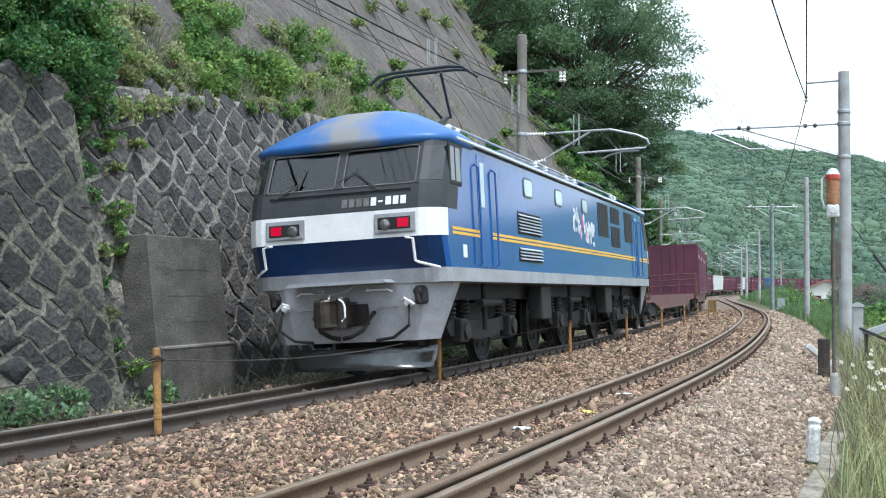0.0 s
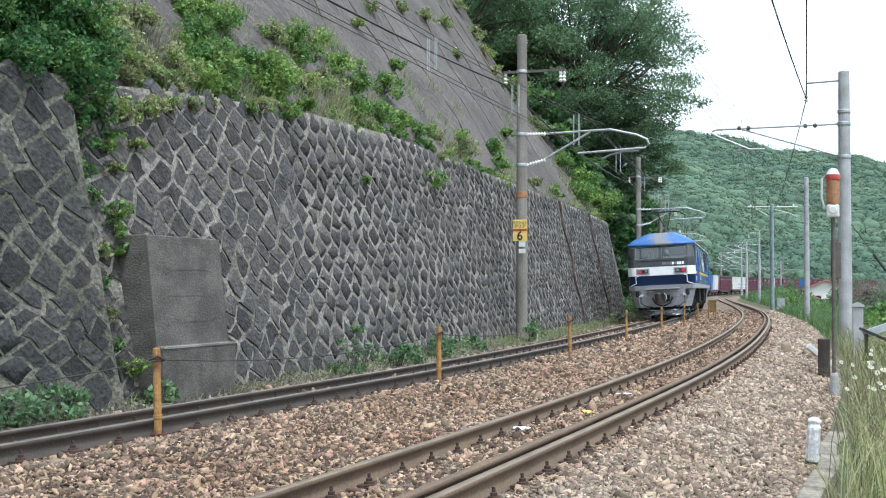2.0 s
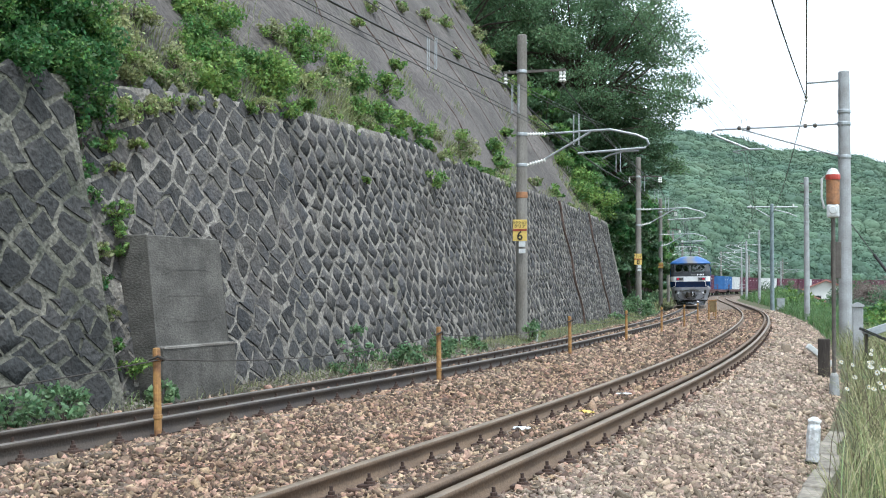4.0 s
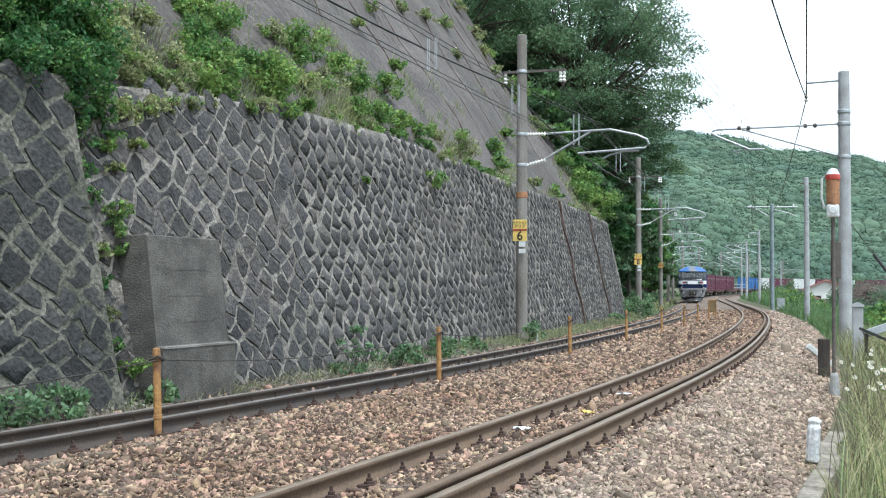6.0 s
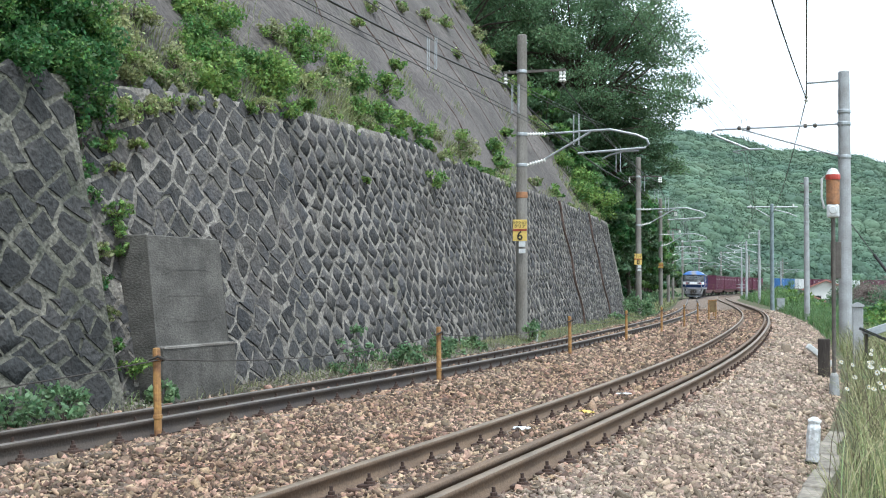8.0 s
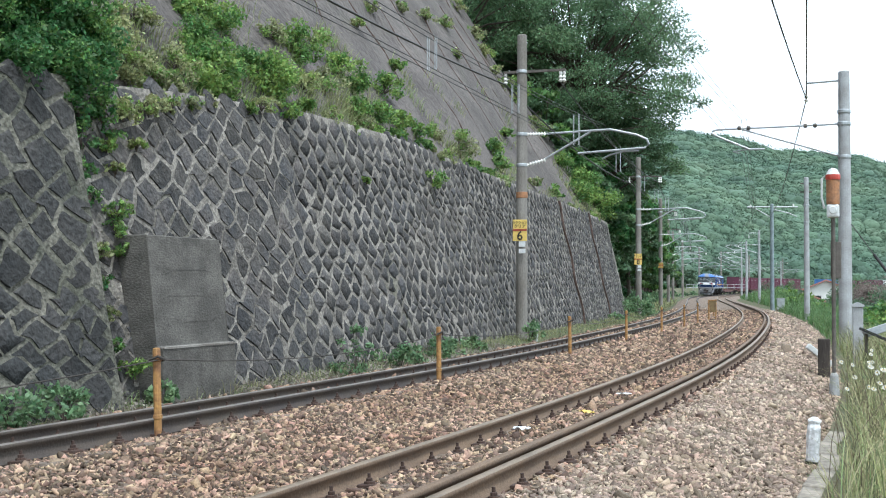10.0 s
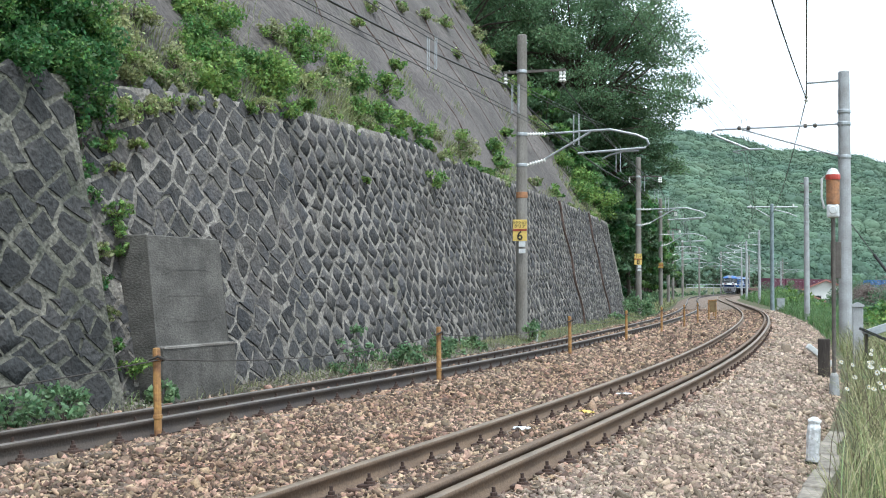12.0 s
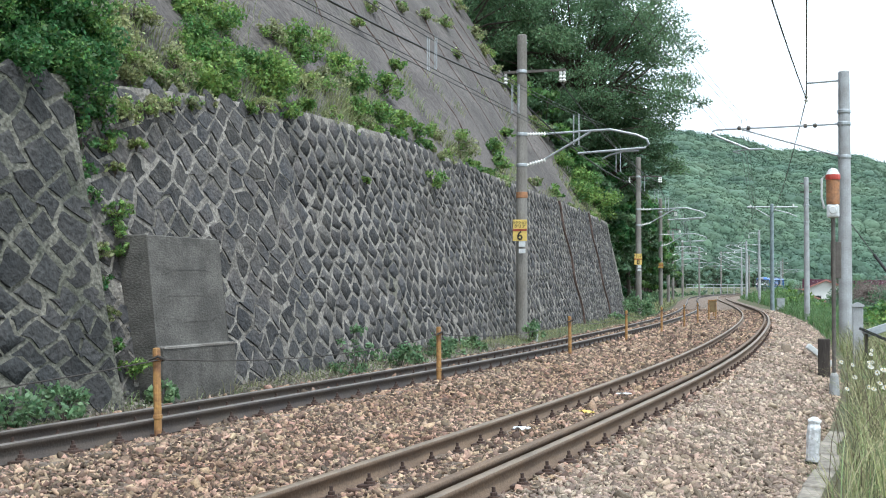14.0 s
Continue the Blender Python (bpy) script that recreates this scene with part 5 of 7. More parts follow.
tube(bm, [(-1.75, 0, 7.6), (1.8, 0, 7.55)], .045, 8)
part("top_arm", bm, M_galv, _top_mast, "galvanised top arm")
for _q in (-1, 1):
    bm = B()
    tube(bm, [(_q * .12, 0, 6.85 if _q < 0 else 7.4), (_q * 1.2, 0, 7.5 if _q < 0 else 7.1), (_q * 1.75, 0, 7.57 if _q < 0 else 6.85)], .035, 8)
    part("brace_tube", bm, M_galv, _top_mast)
    bm = B()
    lathe(bm, [(.03, 7.6), (.07, 7.64), (.04, 7.68), (.07, 7.72), (.03, 7.76)], 8, (_q * 1.5, 0, 0))
    part("insulator", bm, M_porcelain, _top_mast)

FEEDER_NEAR = [s for s in MASTS_NEAR if s != 58]
for _a, _b in zip(FEEDER_NEAR, FEEDER_NEAR[1:]):
    for _v in ((-.97, -.90) if _a < 0 else (-.97,)):
        _p, _q = on_line(_a, VN + _v - (1.45 if _v == -.90 else 0) + (1.2 if _a < 0 else 0), 6.45), on_line(_b, VN - .97, 6.45)
        wire("feeder", [_p.lerp(_q, k) - Vector((0, 0, (1.2 if _a < 20 else 3.0 if _a < 50 else 1.2) * k * (1 - k))) for k in np.linspace(0, 1, 13)], .015, _t)


def lettering(name, text, size, mat, m, parent, label=""):
    cu = bpy.data.curves.new(name, "FONT")
    cu.body, cu.size, cu.align_x, cu.align_y, cu.extrude = text, size, "CENTER", "CENTER", 0.002
    cu.offset = size * .018
    tmp = new(name, cu)
    me = bpy.data.meshes.new_from_object(tmp.evaluated_get(bpy.context.evaluated_depsgraph_get()))
    bpy.data.objects.remove(tmp)
    me.materials.clear()
    me.materials.append(mat)
    ob = piece(name, me, parent, m)
    if label:
        ob["label"] = label
    return ob


def build_section_sign(s, number):
    """A yellow board strapped to a mast, facing back along the line."""
    t = thing("section_sign", stand(s, VF, 0) @ pose(0, -0.235, 2.62), "yellow section board with red-brown bar and number %s" % number, "sign", "section signs")
    bm = B()
    box(bm, -.21, .21, -.015, .015, .0, .62, 0.006)
    bd = part("board", bm, M_signyellow, t, "yellow enamel board")
    bm = B()
    box(bm, -.21, .21, -.021, -.016, .285, .35)
    part("bar", bm, M_signred, bd, "red-brown bar")
    lettering("numeral", number, .36, M_signblack, pose(0, -.018, .14, 90, 0, 0), bd, "black numeral")
    lettering("upper_line", "\u30bb\u30af\u30b7\u30e7\u30f3", .09, M_signblack, pose(0, -.018, .53, 90, 0, 0), bd)
    lettering("lower_line", "\u30af\u30ea\u30a2", .115, M_signblack, pose(0, -.018, .42, 90, 0, 0), bd)
    bm = B()
    box(bm, -.03, .16, -.012, .012, -.17, -.01)
    box(bm, -.03, .16, -.012, .012, -.36, -.23)
    part("number_tag", bm, M_boxwhite, t, "small white tag plate")
    bm = B()
    box(bm, -.04, .04, .01, .06, .05, .55)
    part("strap", bm, M_galv, t)
    return t


build_section_sign(27.5, "6")
build_section_sign(60, "8")
M_board = material("faded_board_paint", (0.42, 0.27, 0.07), 0.7, var=0.25, scale=6, bump=0)
for _s in (90, 118, 146):
    _t = thing("section_board", stand(_s, VF, 0) @ pose(0, -0.23, 3.0), "faded yellow board on a catenary mast", "sign", "section signs")
    bm = B()
    box(bm, -.22, .22, -.02, .02, 0, .45, .006)
    part("board", bm, M_board, _t)
    bm = B()
    box(bm, -.22, .22, -.026, -.021, .2, .27)
    part("bar", bm, M_signred, _t)
for _s, _v, _z, _r in ((27.5, VF, 4.0, .171),):
    _t = thing("marker_band", stand(_s, _v, 0), "faded orange marker band round a mast", "marker band", "marker bands")
    bm = B()
    lathe(bm, [(_r - .01, _z - .12), (_r, _z - .10), (_r, _z + .05), (_r - .01, _z + .06)], 18)
    part("band", bm, M_orange, _t)


# ---- rope fence of yellow posts between the tracks ----
M_post = material("rusty_yellow_post", (0.40, 0.22, 0.065), 0.75, var=0.4, scale=9, bump=0.2, col2=(0.20, 0.10, 0.045))
M_rope = material("old_rope", (0.05, 0.043, 0.037), 0.9, var=0.3, scale=9, bump=0.2)
POSTS = [(-3.5, -3.0), (3.55, -3.02), (10.05, -2.9), (17.4, -2.74), (24.3, -2.7), (30.5, -2.5), (37.0, -2.35), (43.5, -2.28), (50, -2.1), (56.5, -2.05), (63, -2.0)]


def build_fence_post():
    t = thing("fence_post", Matrix(), "rusty yellow steel post standing in the ballast", "post", "rope fence posts")
    bm = B()
    lathe(bm, [(.034, -.5), (.034, .88), (.030, .90), (.012, .905)], 12)
    part("tube", bm, M_post, t)
    for z in (.30, .80):
        bm = B()
        lathe(bm, [(.034, z - .02), (.042, z - .015), (.042, z + .015), (.034, z + .02)], 12)
        part("collar", bm, M_post, t, "rusty collar")
    bm = B()
    tube(bm, [(-.03, -.05, .80), (.05, -.05, .83), (.06, .03, .80), (-.04, .05, .78), (-.05, -.03, .80)], .014, 6)
    part("rope_knot", bm, M_rope, t, "knotted rope")
    return t


_m = build_fence_post()
_m.matrix_basis = stand(*POSTS[0], -.22)
for _k, (_s, _v) in enumerate(POSTS[1:]):
    copy_thing(_m, stand(_s, _v, -.22) @ pose(0, 0, 0, 0, (-2.2, -.6, -.5, .3, 0, .5, -.4, .3, 0, .2)[_k], 20 * _k))
_t = thing("fence_rope", Matrix(), "thin sagging rope strung between the yellow posts", "rope")
for _a, _b in zip(POSTS, POSTS[1:]):
    _p, _q = on_line(*_a, .58), on_line(*_b, .58)
    bm = B()
    tube(bm, [_p.lerp(_q, k) - Vector((0, 0, .5 * k * (1 - k))) for k in np.linspace(0, 1, 9)], .0065, 5)
    part("rope", bm, M_rope, _t)


# ---- concrete buttress block on the wall ----
def build_block():
    t = thing("concrete_block", stand(7.42, -SPACING - 1.98, -.35), "weathered board-marked concrete block against the stone wall", "concrete block", kind="structure")
    bm = B()
    prism(bm, [(0.02, 0), (0.02, .78), (-.10, .80), (-.26, 2.25), (-.9, 2.25), (-.9, 0)], 0.0, 1.72)
    bmesh.ops.bevel(bm, geom=list(bm.edges), offset=.012, segments=1, affect="EDGES")
    part("block", bm, M_concrete, t, "grey-brown concrete with a ledge")
    bm = B()
    box(bm, -.11, .03, 0.0, 1.73, .775, .80)
    part("ledge", bm, M_pole_old, t, "pale worn ledge")
    for z in (1.1, 1.45, 1.8):
        bm = B()
        y0 = .3 + (z * 7 % 1) * .5
        box(bm, -.10 - (z - .8) * .11 - .01, -.10 - (z - .8) * .11 + .004, y0, y0 + .75, z, z + .012)
        part("board_mark", bm, M_concrete, t)
    return t


build_block()


# ---- signal post, stakes and cabinets on the near verge ----
def build_signal_pole():
    t = thing("crossing_indicator", stand(13.1, 2.27, -.35), "orange train indicator lamp with white cap on a thin rusty pole", "indicator lamp")
    bm = B()
    lathe(bm, [(.03, 0), (.03, 2.7), (.02, 2.72)], 10)
    part("pole", bm, M_steelpole, t, "thin brown pole")
    bm = B()
    lathe(bm, [(.075, 0), (.08, .02), (.06, .3), (.035, .34)], 10)
    part("foot", bm, M_pole, t, "grey foot sleeve")
    bm = B()
    box(bm, -.09, .09, -.09, .09, 2.66, 2.86, .03)
    lathe(bm, [(.06, -.13), (.05, -.15), (.02, -.15)], 12, (0, 0, 2.77), "y")
    part("socket", bm, M_boxwhite, t, "white lamp socket")
    bm = B()
    lathe(bm, [(.09, 2.86), (.096, 2.9), (.096, 3.22), (.09, 3.24)], 16)
    part("lamp_body", bm, M_orange, t, "faded orange cylinder")
    bm = B()
    lathe(bm, [(.104, 3.23), (.108, 3.27), (.104, 3.31)], 16)
    part("red_rim", bm, material("red_rim", (0.45, 0.06, 0.04), .5, var=.2, bump=0), t, "red rim")
    bm = B()
    lathe(bm, [(.102, 3.31), (.06, 3.39), (.01, 3.41)], 16)
    part("cap", bm, M_boxwhite, t, "white conical cap")
    bm = B()
    tube(bm, [(-.12, 0, 2.8), (-.16, 0, 2.95), (-.16, 0, 3.25), (-.1, 0, 3.3)], .018, 6)
    part("cable", bm, M_boxwhite, t, "white cable loop")
    bm = B()
    box(bm, -.04, .11, .03, .13, 1.75, 2.3, .01)
    part("back_box", bm, M_steelpole, t, "dark box behind the pole")


build_signal_pole()


def build_stake(name, m, r, h, mat, label, category, square=False, cap=True):
    t = thing(name, m, label, category)
    bm = B()
    if square:
        box(bm, -r, r, -r, r, 0, h, .015)
    else:
        lathe(bm, [(r, 0), (r * 1.04, h * .5), (r * .96, h - .02), (r * .7, h)], 12)
    part("shaft", bm, mat, t)
    if cap:
        bm = B()
        if square:
            prism(bm, [(-r * 1.25, h), (r * 1.25, h), (r * 1.25, h + .04), (0, h + .10), (-r * 1.25, h + .04)], -r * 1.25, r * 1.25)
        else:
            lathe(bm, [(r * .98, h - .01), (r, h + .01), (r * .6, h + .03)], 12)
        part("top", bm, mat, t)
    return t


M_oldwood = material("blackened_timber", (0.055, 0.045, 0.038), .95, var=.45, scale=7, bump=.6, bscale=40, streak=(1, 1, .15))
build_stake("timber_stump", stand(15.9, 2.08, -.5), .10, .88, M_oldwood, "blackened old timber stump beside the ballast", "timber post", True, False)
build_stake("concrete_marker", stand(19.6, 2.72, -.45), .10, 1.34, M_pole, "grey square concrete marker post in the grass", "marker post", True)
M_bag = material("crumpled_white_film", (0.68, 0.69, 0.70), .35, var=.25, scale=14, bump=.8, bscale=30)


def build_wrapped_stake():
    t = thing("wrapped_marker", stand(6.0, 2.3, -.36) @ pose(0, 0, 0, 0, 3, 0), "short marker stake wrapped in crumpled white film", "marker stake")
    bm = B()
    prof = [(.055, 0.0), (.062, .05), (.058, .15), (.064, .25), (.056, .34), (.05, .37), (.058, .40), (.03, .43)]
    lathe(bm, prof, 14)
    for v in bm.verts:
        v.co += Vector((noise.noise(v.co * 22), noise.noise(v.co * 22 + Vector((9, 0, 0))), 0)) * .012
    part("film", bm, M_bag, t)
    bm = B()
    lathe(bm, [(.07, -.05), (.07, .03), (.05, .035)], 12)
    part("foot", bm, M_black, t, "dark foot ring")


build_wrapped_stake()


def build_cabinet():
    t = thing("equipment_cabinet", stand(83, 2.75, -.35), "pale grey trackside equipment cabinet on two legs", "cabinet")
    bm = B()
    box(bm, -.27, .27, -.2, .2, .15, .95, .02)
    part("case", bm, M_galv, t)
    bm = B()
    box(bm, -.24, .24, -.22, -.205, .2, .9, .006)
    part("door", bm, M_galv, t)
    bm = B()
    box(bm, -.3, .3, -.24, .24, .95, 1.0, .01)
    part("lid", bm, M_pole, t)
    for x in (-.22, .22):
        bm = B()
        box(bm, x - .04, x + .04, -.2, .2, -.2, .15)
        part("leg", bm, M_steelpole, t)


build_cabinet()


# ---- house and far fence ----
M_plaster = material("white_house_plaster", (0.70, 0.69, 0.66), .9, var=.12, scale=.8, bump=.1)
M_tile = material("salmon_roof_tile", (0.42, 0.20, 0.16), .8, var=.2, scale=2, bump=.3, bscale=6)


def build_house(m, w, d, h, label):
    t = thing("house", m, label, "house", "houses beyond the line")
    bm = B()
    box(bm, -w, w, -d, d, -4.0, h)
    prism(bm, [(-w, h), (w, h), (0, h + w * .42)], -d, d)
    wall = part("wall", bm, M_plaster, t)
    bm = B()
    for k in (-1, 1):
        prism(bm, [(0, h + w * .42 + .06), (k * (w + .4), h - .12), (k * (w + .4), h + .05), (0, h + w * .42 + .25)], -d - .4, d + .4)
    part("roof", bm, M_tile, t, "salmon pitched roof")
    for x in (-w * .45, w * .45):
        for z in (h - 1.9, h - 4.6):
            bm = B()
            box(bm, x - .55, x + .55, -d - .03, -d + .05, z, z + 1.1)
            win = part("window", bm, M_glass_dark, t, "dark window")
            bm = B()
            box(bm, x - .65, x + .65, -d - .08, -d - .02, z - .08, z)
            part("sill", bm, M_plaster, win)


def from_eye(az, r, z, turn=0):
    return Matrix.Translation((math.sin(az) * r, math.cos(az) * r, z)) @ pose(0, 0, 0, 0, 0, -math.degrees(az) + turn)


build_house(from_eye(math.atan2(1462 - 784, 2020), 165, -3.3), 2.7, 4.0, 4.3, "small white house with a salmon pitched roof")
build_house(from_eye(math.atan2(1432 - 784, 2020), 150, -3.6, 12), 2.3, 3.0, 2.6, "low white outbuilding below the line")
_t = thing("guard_fence", Matrix(), "pale guard fence along a road behind the curve", "fence")
for _k in range(9):
    _p, _q = (from_eye(math.atan2(1215 + 12 * k - 784, 2020), 238, 0.1).translation for k in (_k, _k + 1))
    bm = B()
    tube(bm, [_p + Vector((0, 0, -1)), _p + Vector((0, 0, 1.8))], .06, 6)
    part("fence_post", bm, M_galv, _t)
    for _z in (1.75, 1.1):
        bm = B()
        tube(bm, [_p + Vector((0, 0, _z)), _q + Vector((0, 0, _z))], .06, 6)
        part("fence_rail", bm, M_galv, _t)


# ---- plants ----
def leaf_material(name, col, col2, each=.45, hue=.03, scale=.8):
    m = material(name, col, .55, var=.25, scale=scale, bump=0, col2=col2, each=each, hue=hue, island=True, world_space=True, spec=.35)
    n, l = m.node_tree.nodes, m.node_tree.links
    b = n["Principled BSDF"]
    tr, mix = n.new("ShaderNodeBsdfTranslucent"), n.new("ShaderNodeMixShader")
    src = b.inputs["Base Color"].links[0].from_socket
    l.new(src, tr.inputs[0])
    mix.inputs[0].default_value = .45
    l.new(b.outputs[0], mix.inputs[1])
    l.new(tr.outputs[0], mix.inputs[2])
    l.new(mix.outputs[0], n["Material Output"].inputs[0])
    return m


M_leaf = leaf_material("bush_leaf", (0.135, 0.25, 0.065), (0.085, 0.175, 0.055))
M_leaf_light = leaf_material("young_leaf", (0.235, 0.345, 0.095), (0.15, 0.255, 0.07))
M_leaf_dark = leaf_material("shrub_leaf_dark", (0.075, 0.175, 0.055), (0.045, 0.12, 0.042))
M_leaf_tree = leaf_material("tree_leaf", (0.145, 0.232, 0.112), (0.098, 0.168, 0.09), scale=.25)
# greyer leaf green for far plants: the distance haze is in the colour
M_leaf_far = leaf_material("hazy_leaf", (0.135, 0.195, 0.115), (0.095, 0.15, 0.095), each=.2, scale=.1)
M_leaf_weed = leaf_material("weed_leaf", (0.20, 0.30, 0.15), (0.13, 0.22, 0.11))
M_leaf_dry = leaf_material("yellowish_scrub_leaf", (0.32, 0.35, 0.16), (0.25, 0.27, 0.15), each=.5)
M_straw = leaf_material("dry_grass", (0.44, 0.40, 0.24), (0.30, 0.30, 0.15), each=.6)
M_grass = leaf_material("green_grass", (0.19, 0.245, 0.10), (0.28, 0.265, 0.145), each=.75, hue=.04)
M_bank = leaf_material("bank_grass_blade", (0.13, 0.215, 0.08), (0.085, 0.155, 0.06), each=.35)
M_slope_grass = leaf_material("half_dry_grass", (0.21, 0.27, 0.11), (0.28, 0.28, 0.15), each=.5)
M_petal = leaf_material("white_petal", (0.72, 0.72, 0.68), (0.62, 0.62, 0.55), each=.1, hue=0)
M_bark = material("grey_brown_bark", (0.09, 0.07, 0.055), .95, var=.4, scale=3, bump=.6, bscale=25, world_space=True)
PLANTS = np.random.RandomState(21)


def leaf_quads(centres, size, up=.5, long=1.7):
    """Small pointed leaves as folded diamonds, one at each place."""
    n = len(centres)
    d = PLANTS.normal(size=(n, 3))
    d /= np.linalg.norm(d, axis=1)[:, None]
    nrm = PLANTS.normal(size=(n, 3)) + np.array([0, 0, up * 2])
    side = np.cross(d, nrm)
    side /= np.linalg.norm(side, axis=1)[:, None] + 1e-9
    k = (size * PLANTS.uniform(.6, 1.3, n))[:, None]
    a, b = centres - d * k * long / 2, centres + d * k * long / 2
    droop = np.array([0, 0, -.18]) * k
    co = np.stack([a, centres + side * k * .5 + droop, b + droop, centres - side * k * .5 + droop], 1).reshape(-1, 3)
    return co, np.arange(4 * n).reshape(n, 4)


def clump_points(clumps):
    """Places spread through soft balls: rows of centre, radii, count."""
    out = []
    for c, r, n in clumps:
        d = PLANTS.normal(size=(n, 3))
        d /= np.linalg.norm(d, axis=1)[:, None]
        out.append(np.array(c) + d * np.array(r) * (PLANTS.uniform(0, 1, n) ** .45)[:, None])
    return np.vstack(out)


def foliage(name, parent, clumps, size, mat, up=.5, long=1.7, label=""):
    co, f = leaf_quads(clump_points(clumps), size, up, long)
    ob = piece(name, bulk(name, co, f, mat), parent)
    if label:
        ob["label"] = label
    return ob


def build_bush(p, r, mats, leaf, label, n=1.0, hang=0.0, squash=.8, category="bush", group="bushes on the wall and slope"):
    """A shrub: a few stems and uneven clumps of leaves round them."""
    t = thing("bush", Matrix.Translation(p), label, category, group)
    k = max(8, int(15 * n))
    stems = B()
    cl = []
    for i in range(k):
        a, q = PLANTS.uniform(0, 6.28), PLANTS.uniform(.1, 1.15)
        c = Vector((math.cos(a) * r * q, math.sin(a) * r * q, r * squash * PLANTS.uniform(-.15 - hang, 1.0 - hang * .5) * (1.15 - q * .45)))
        tube(stems, [(0, 0, -.12), c * .5 + Vector((0, 0, .05)), c], max(.005, r * .014), 5, max(.002, r * .004))
        rr = r * PLANTS.uniform(.22, .50)
        cl.append((c, (rr, rr, rr * .8), int(max(20, min(260, 5.0 * (rr / leaf) ** 2)))))
    part("woody_base", stems, M_bark, t)
    foliage("foliage", t, cl[:(2 * k) // 3], leaf, mats[0])
    foliage("young_foliage", t, cl[(2 * k) // 3:], leaf * .9, mats[1])
    return t


# along the line, height above the wall's top, radius; d dark, g green, l light, y thin and yellowish
ON_SLOPE = [(7.5, 1.0, .5, "d"), (8.0, .9, .41, "d"), (7.0, .3, .42, "d"), (8.0, .4, .32, "d"), (7.0, .8, .46, "d"), (8.0, 1.3, .42, "d"), (9.0, .9, .29, "y"), (8.5, .5, .3, "y"), (10.0, 1.4, .23, "y"), (9.0, .4, .26, "y"), (9.5, .5, .19, "y"), (9.0, 0, .2, "y")]
ON_SLOPE += [(13.5, 1.9, .31, "g"), (12.5, 1.9, .25, "l"), (14.0, 1.8, .24, "l"), (12.0, 1.1, .31, "g"), (11.5, .5, .33, "g"), (10.5, .6, .22, "y"), (10.0, .2, .2, "y"), (12.5, .7, .23, "y"), (14.0, .7, .37, "g"), (14.0, 1.0, .24, "l"), (17.0, 1.8, .38, "l"), (16.0, 1.9, .22, "y"), (17.0, 1.5, .25, "l"), (19.0, 2.3, .21, "y")]
ON_SLOPE += [(20.0, 1.7, .33, "l"), (20.5, 1.4, .24, "l"), (17.5, 1.0, .26, "y"), (16.0, .8, .24, "y"), (23.0, 1.7, .31, "l"), (26.5, 3.0, .17, "l"), (19.0, .6, .23, "l"), (21.0, .7, .27, "l"), (22.5, .7, .25, "l"), (23.5, .6, .18, "l"), (19.5, .3, .16, "y"), (28.5, .8, .36, "y"), (26.0, .9, .2, "y"), (35.0, 1.5, .27, "l"), (34.0, .8, .26, "l")]
ON_SLOPE += [(40.0, 2.7, .18, "l"), (57.5, 3.4, .47, "l"), (58.5, 5.1, .23, "l"), (54.5, 1.3, .57, "l"), (57.5, .9, .72, "l"), (44.0, .6, .26, "l"), (58.3, .5, .5, "l"), (39.0, .6, .19, "y"), (58.5, 12.6, .4, "y"), (57.5, 10.7, .39, "y"), (57.0, 9.6, .39, "y"), (52.5, 7.7, .31, "y"), (53.0, 7.0, .31, "y"), (39.5, 7.6, .28, "y"), (30.5, 5.8, .2, "y"), (36.5, 7.3, .19, "y"), (25.0, 4.0, .13, "y")]
ON_SLOPE += [(44.5, 8.4, .27, "y"), (42.0, 6.5, .21, "y"), (58.0, 5.7, .33, "y"), (58.6, 5.3, .34, "y"), (53.5, 6.3, .26, "y"), (6.0, .9, .5, "d"), (5.2, .5, .5, "d"), (6.4, .1, .4, "d"), (7.4, .05, .34, "d"), (57.8, 7.5, .5, "g"), (58.4, 2.2, .6, "g")]
ON_WALL = [(22.5, 4.0, .28, "l"), (7.5, 2.25, .15, "l"), (7.45, 2.0, .15, "l"), (7.4, 1.72, .11, "l"), (7.5, 3.1, .1, "l"), (12.0, 4.3, .12, "l"), (17.2, 3.5, .08, "l"), (7.2, .2, .15, "l"), (8.0, 3.6, .17, "y"), (7.5, 3.7, .2, "d"), (8.5, 3.75, .15, "y"), (10.0, 4.05, .12, "y"), (6.8, 3.62, .18, "d"), (7.7, 3.3, .12, "d"), (8.2, 3.2, .1, "y"), (7.6, 2.8, .1, "y")] + [(6.9, .5, .1, "d"), (6.95, .9, .1, "y"), (6.9, 1.3, .12, "d"), (7.0, 1.7, .1, "y"), (6.95, 2.4, .12, "d"), (6.9, 2.75, .14, "d"), (7.0, 3.1, .16, "d"), (7.1, 3.4, .2, "d"), (7.5, 3.5, .16, "d"), (8.1, 3.75, .16, "y"), (8.8, 3.85, .14, "y"), (9.3, 3.9, .14, "y"), (12.5, 4.4, .16, "y"), (13.6, 4.5, .2, "l")]
_rs = random.Random(31)
ON_SLOPE += [(_rs.uniform(9, 24), _rs.uniform(-.1, .25), _rs.uniform(.10, .18), _rs.choice("lyy")) for _ in range(26)]
ON_SLOPE += [(_rs.uniform(24, 57), _rs.uniform(-.05, .2), _rs.uniform(.12, .24), _rs.choice("ly")) for _ in range(14)]
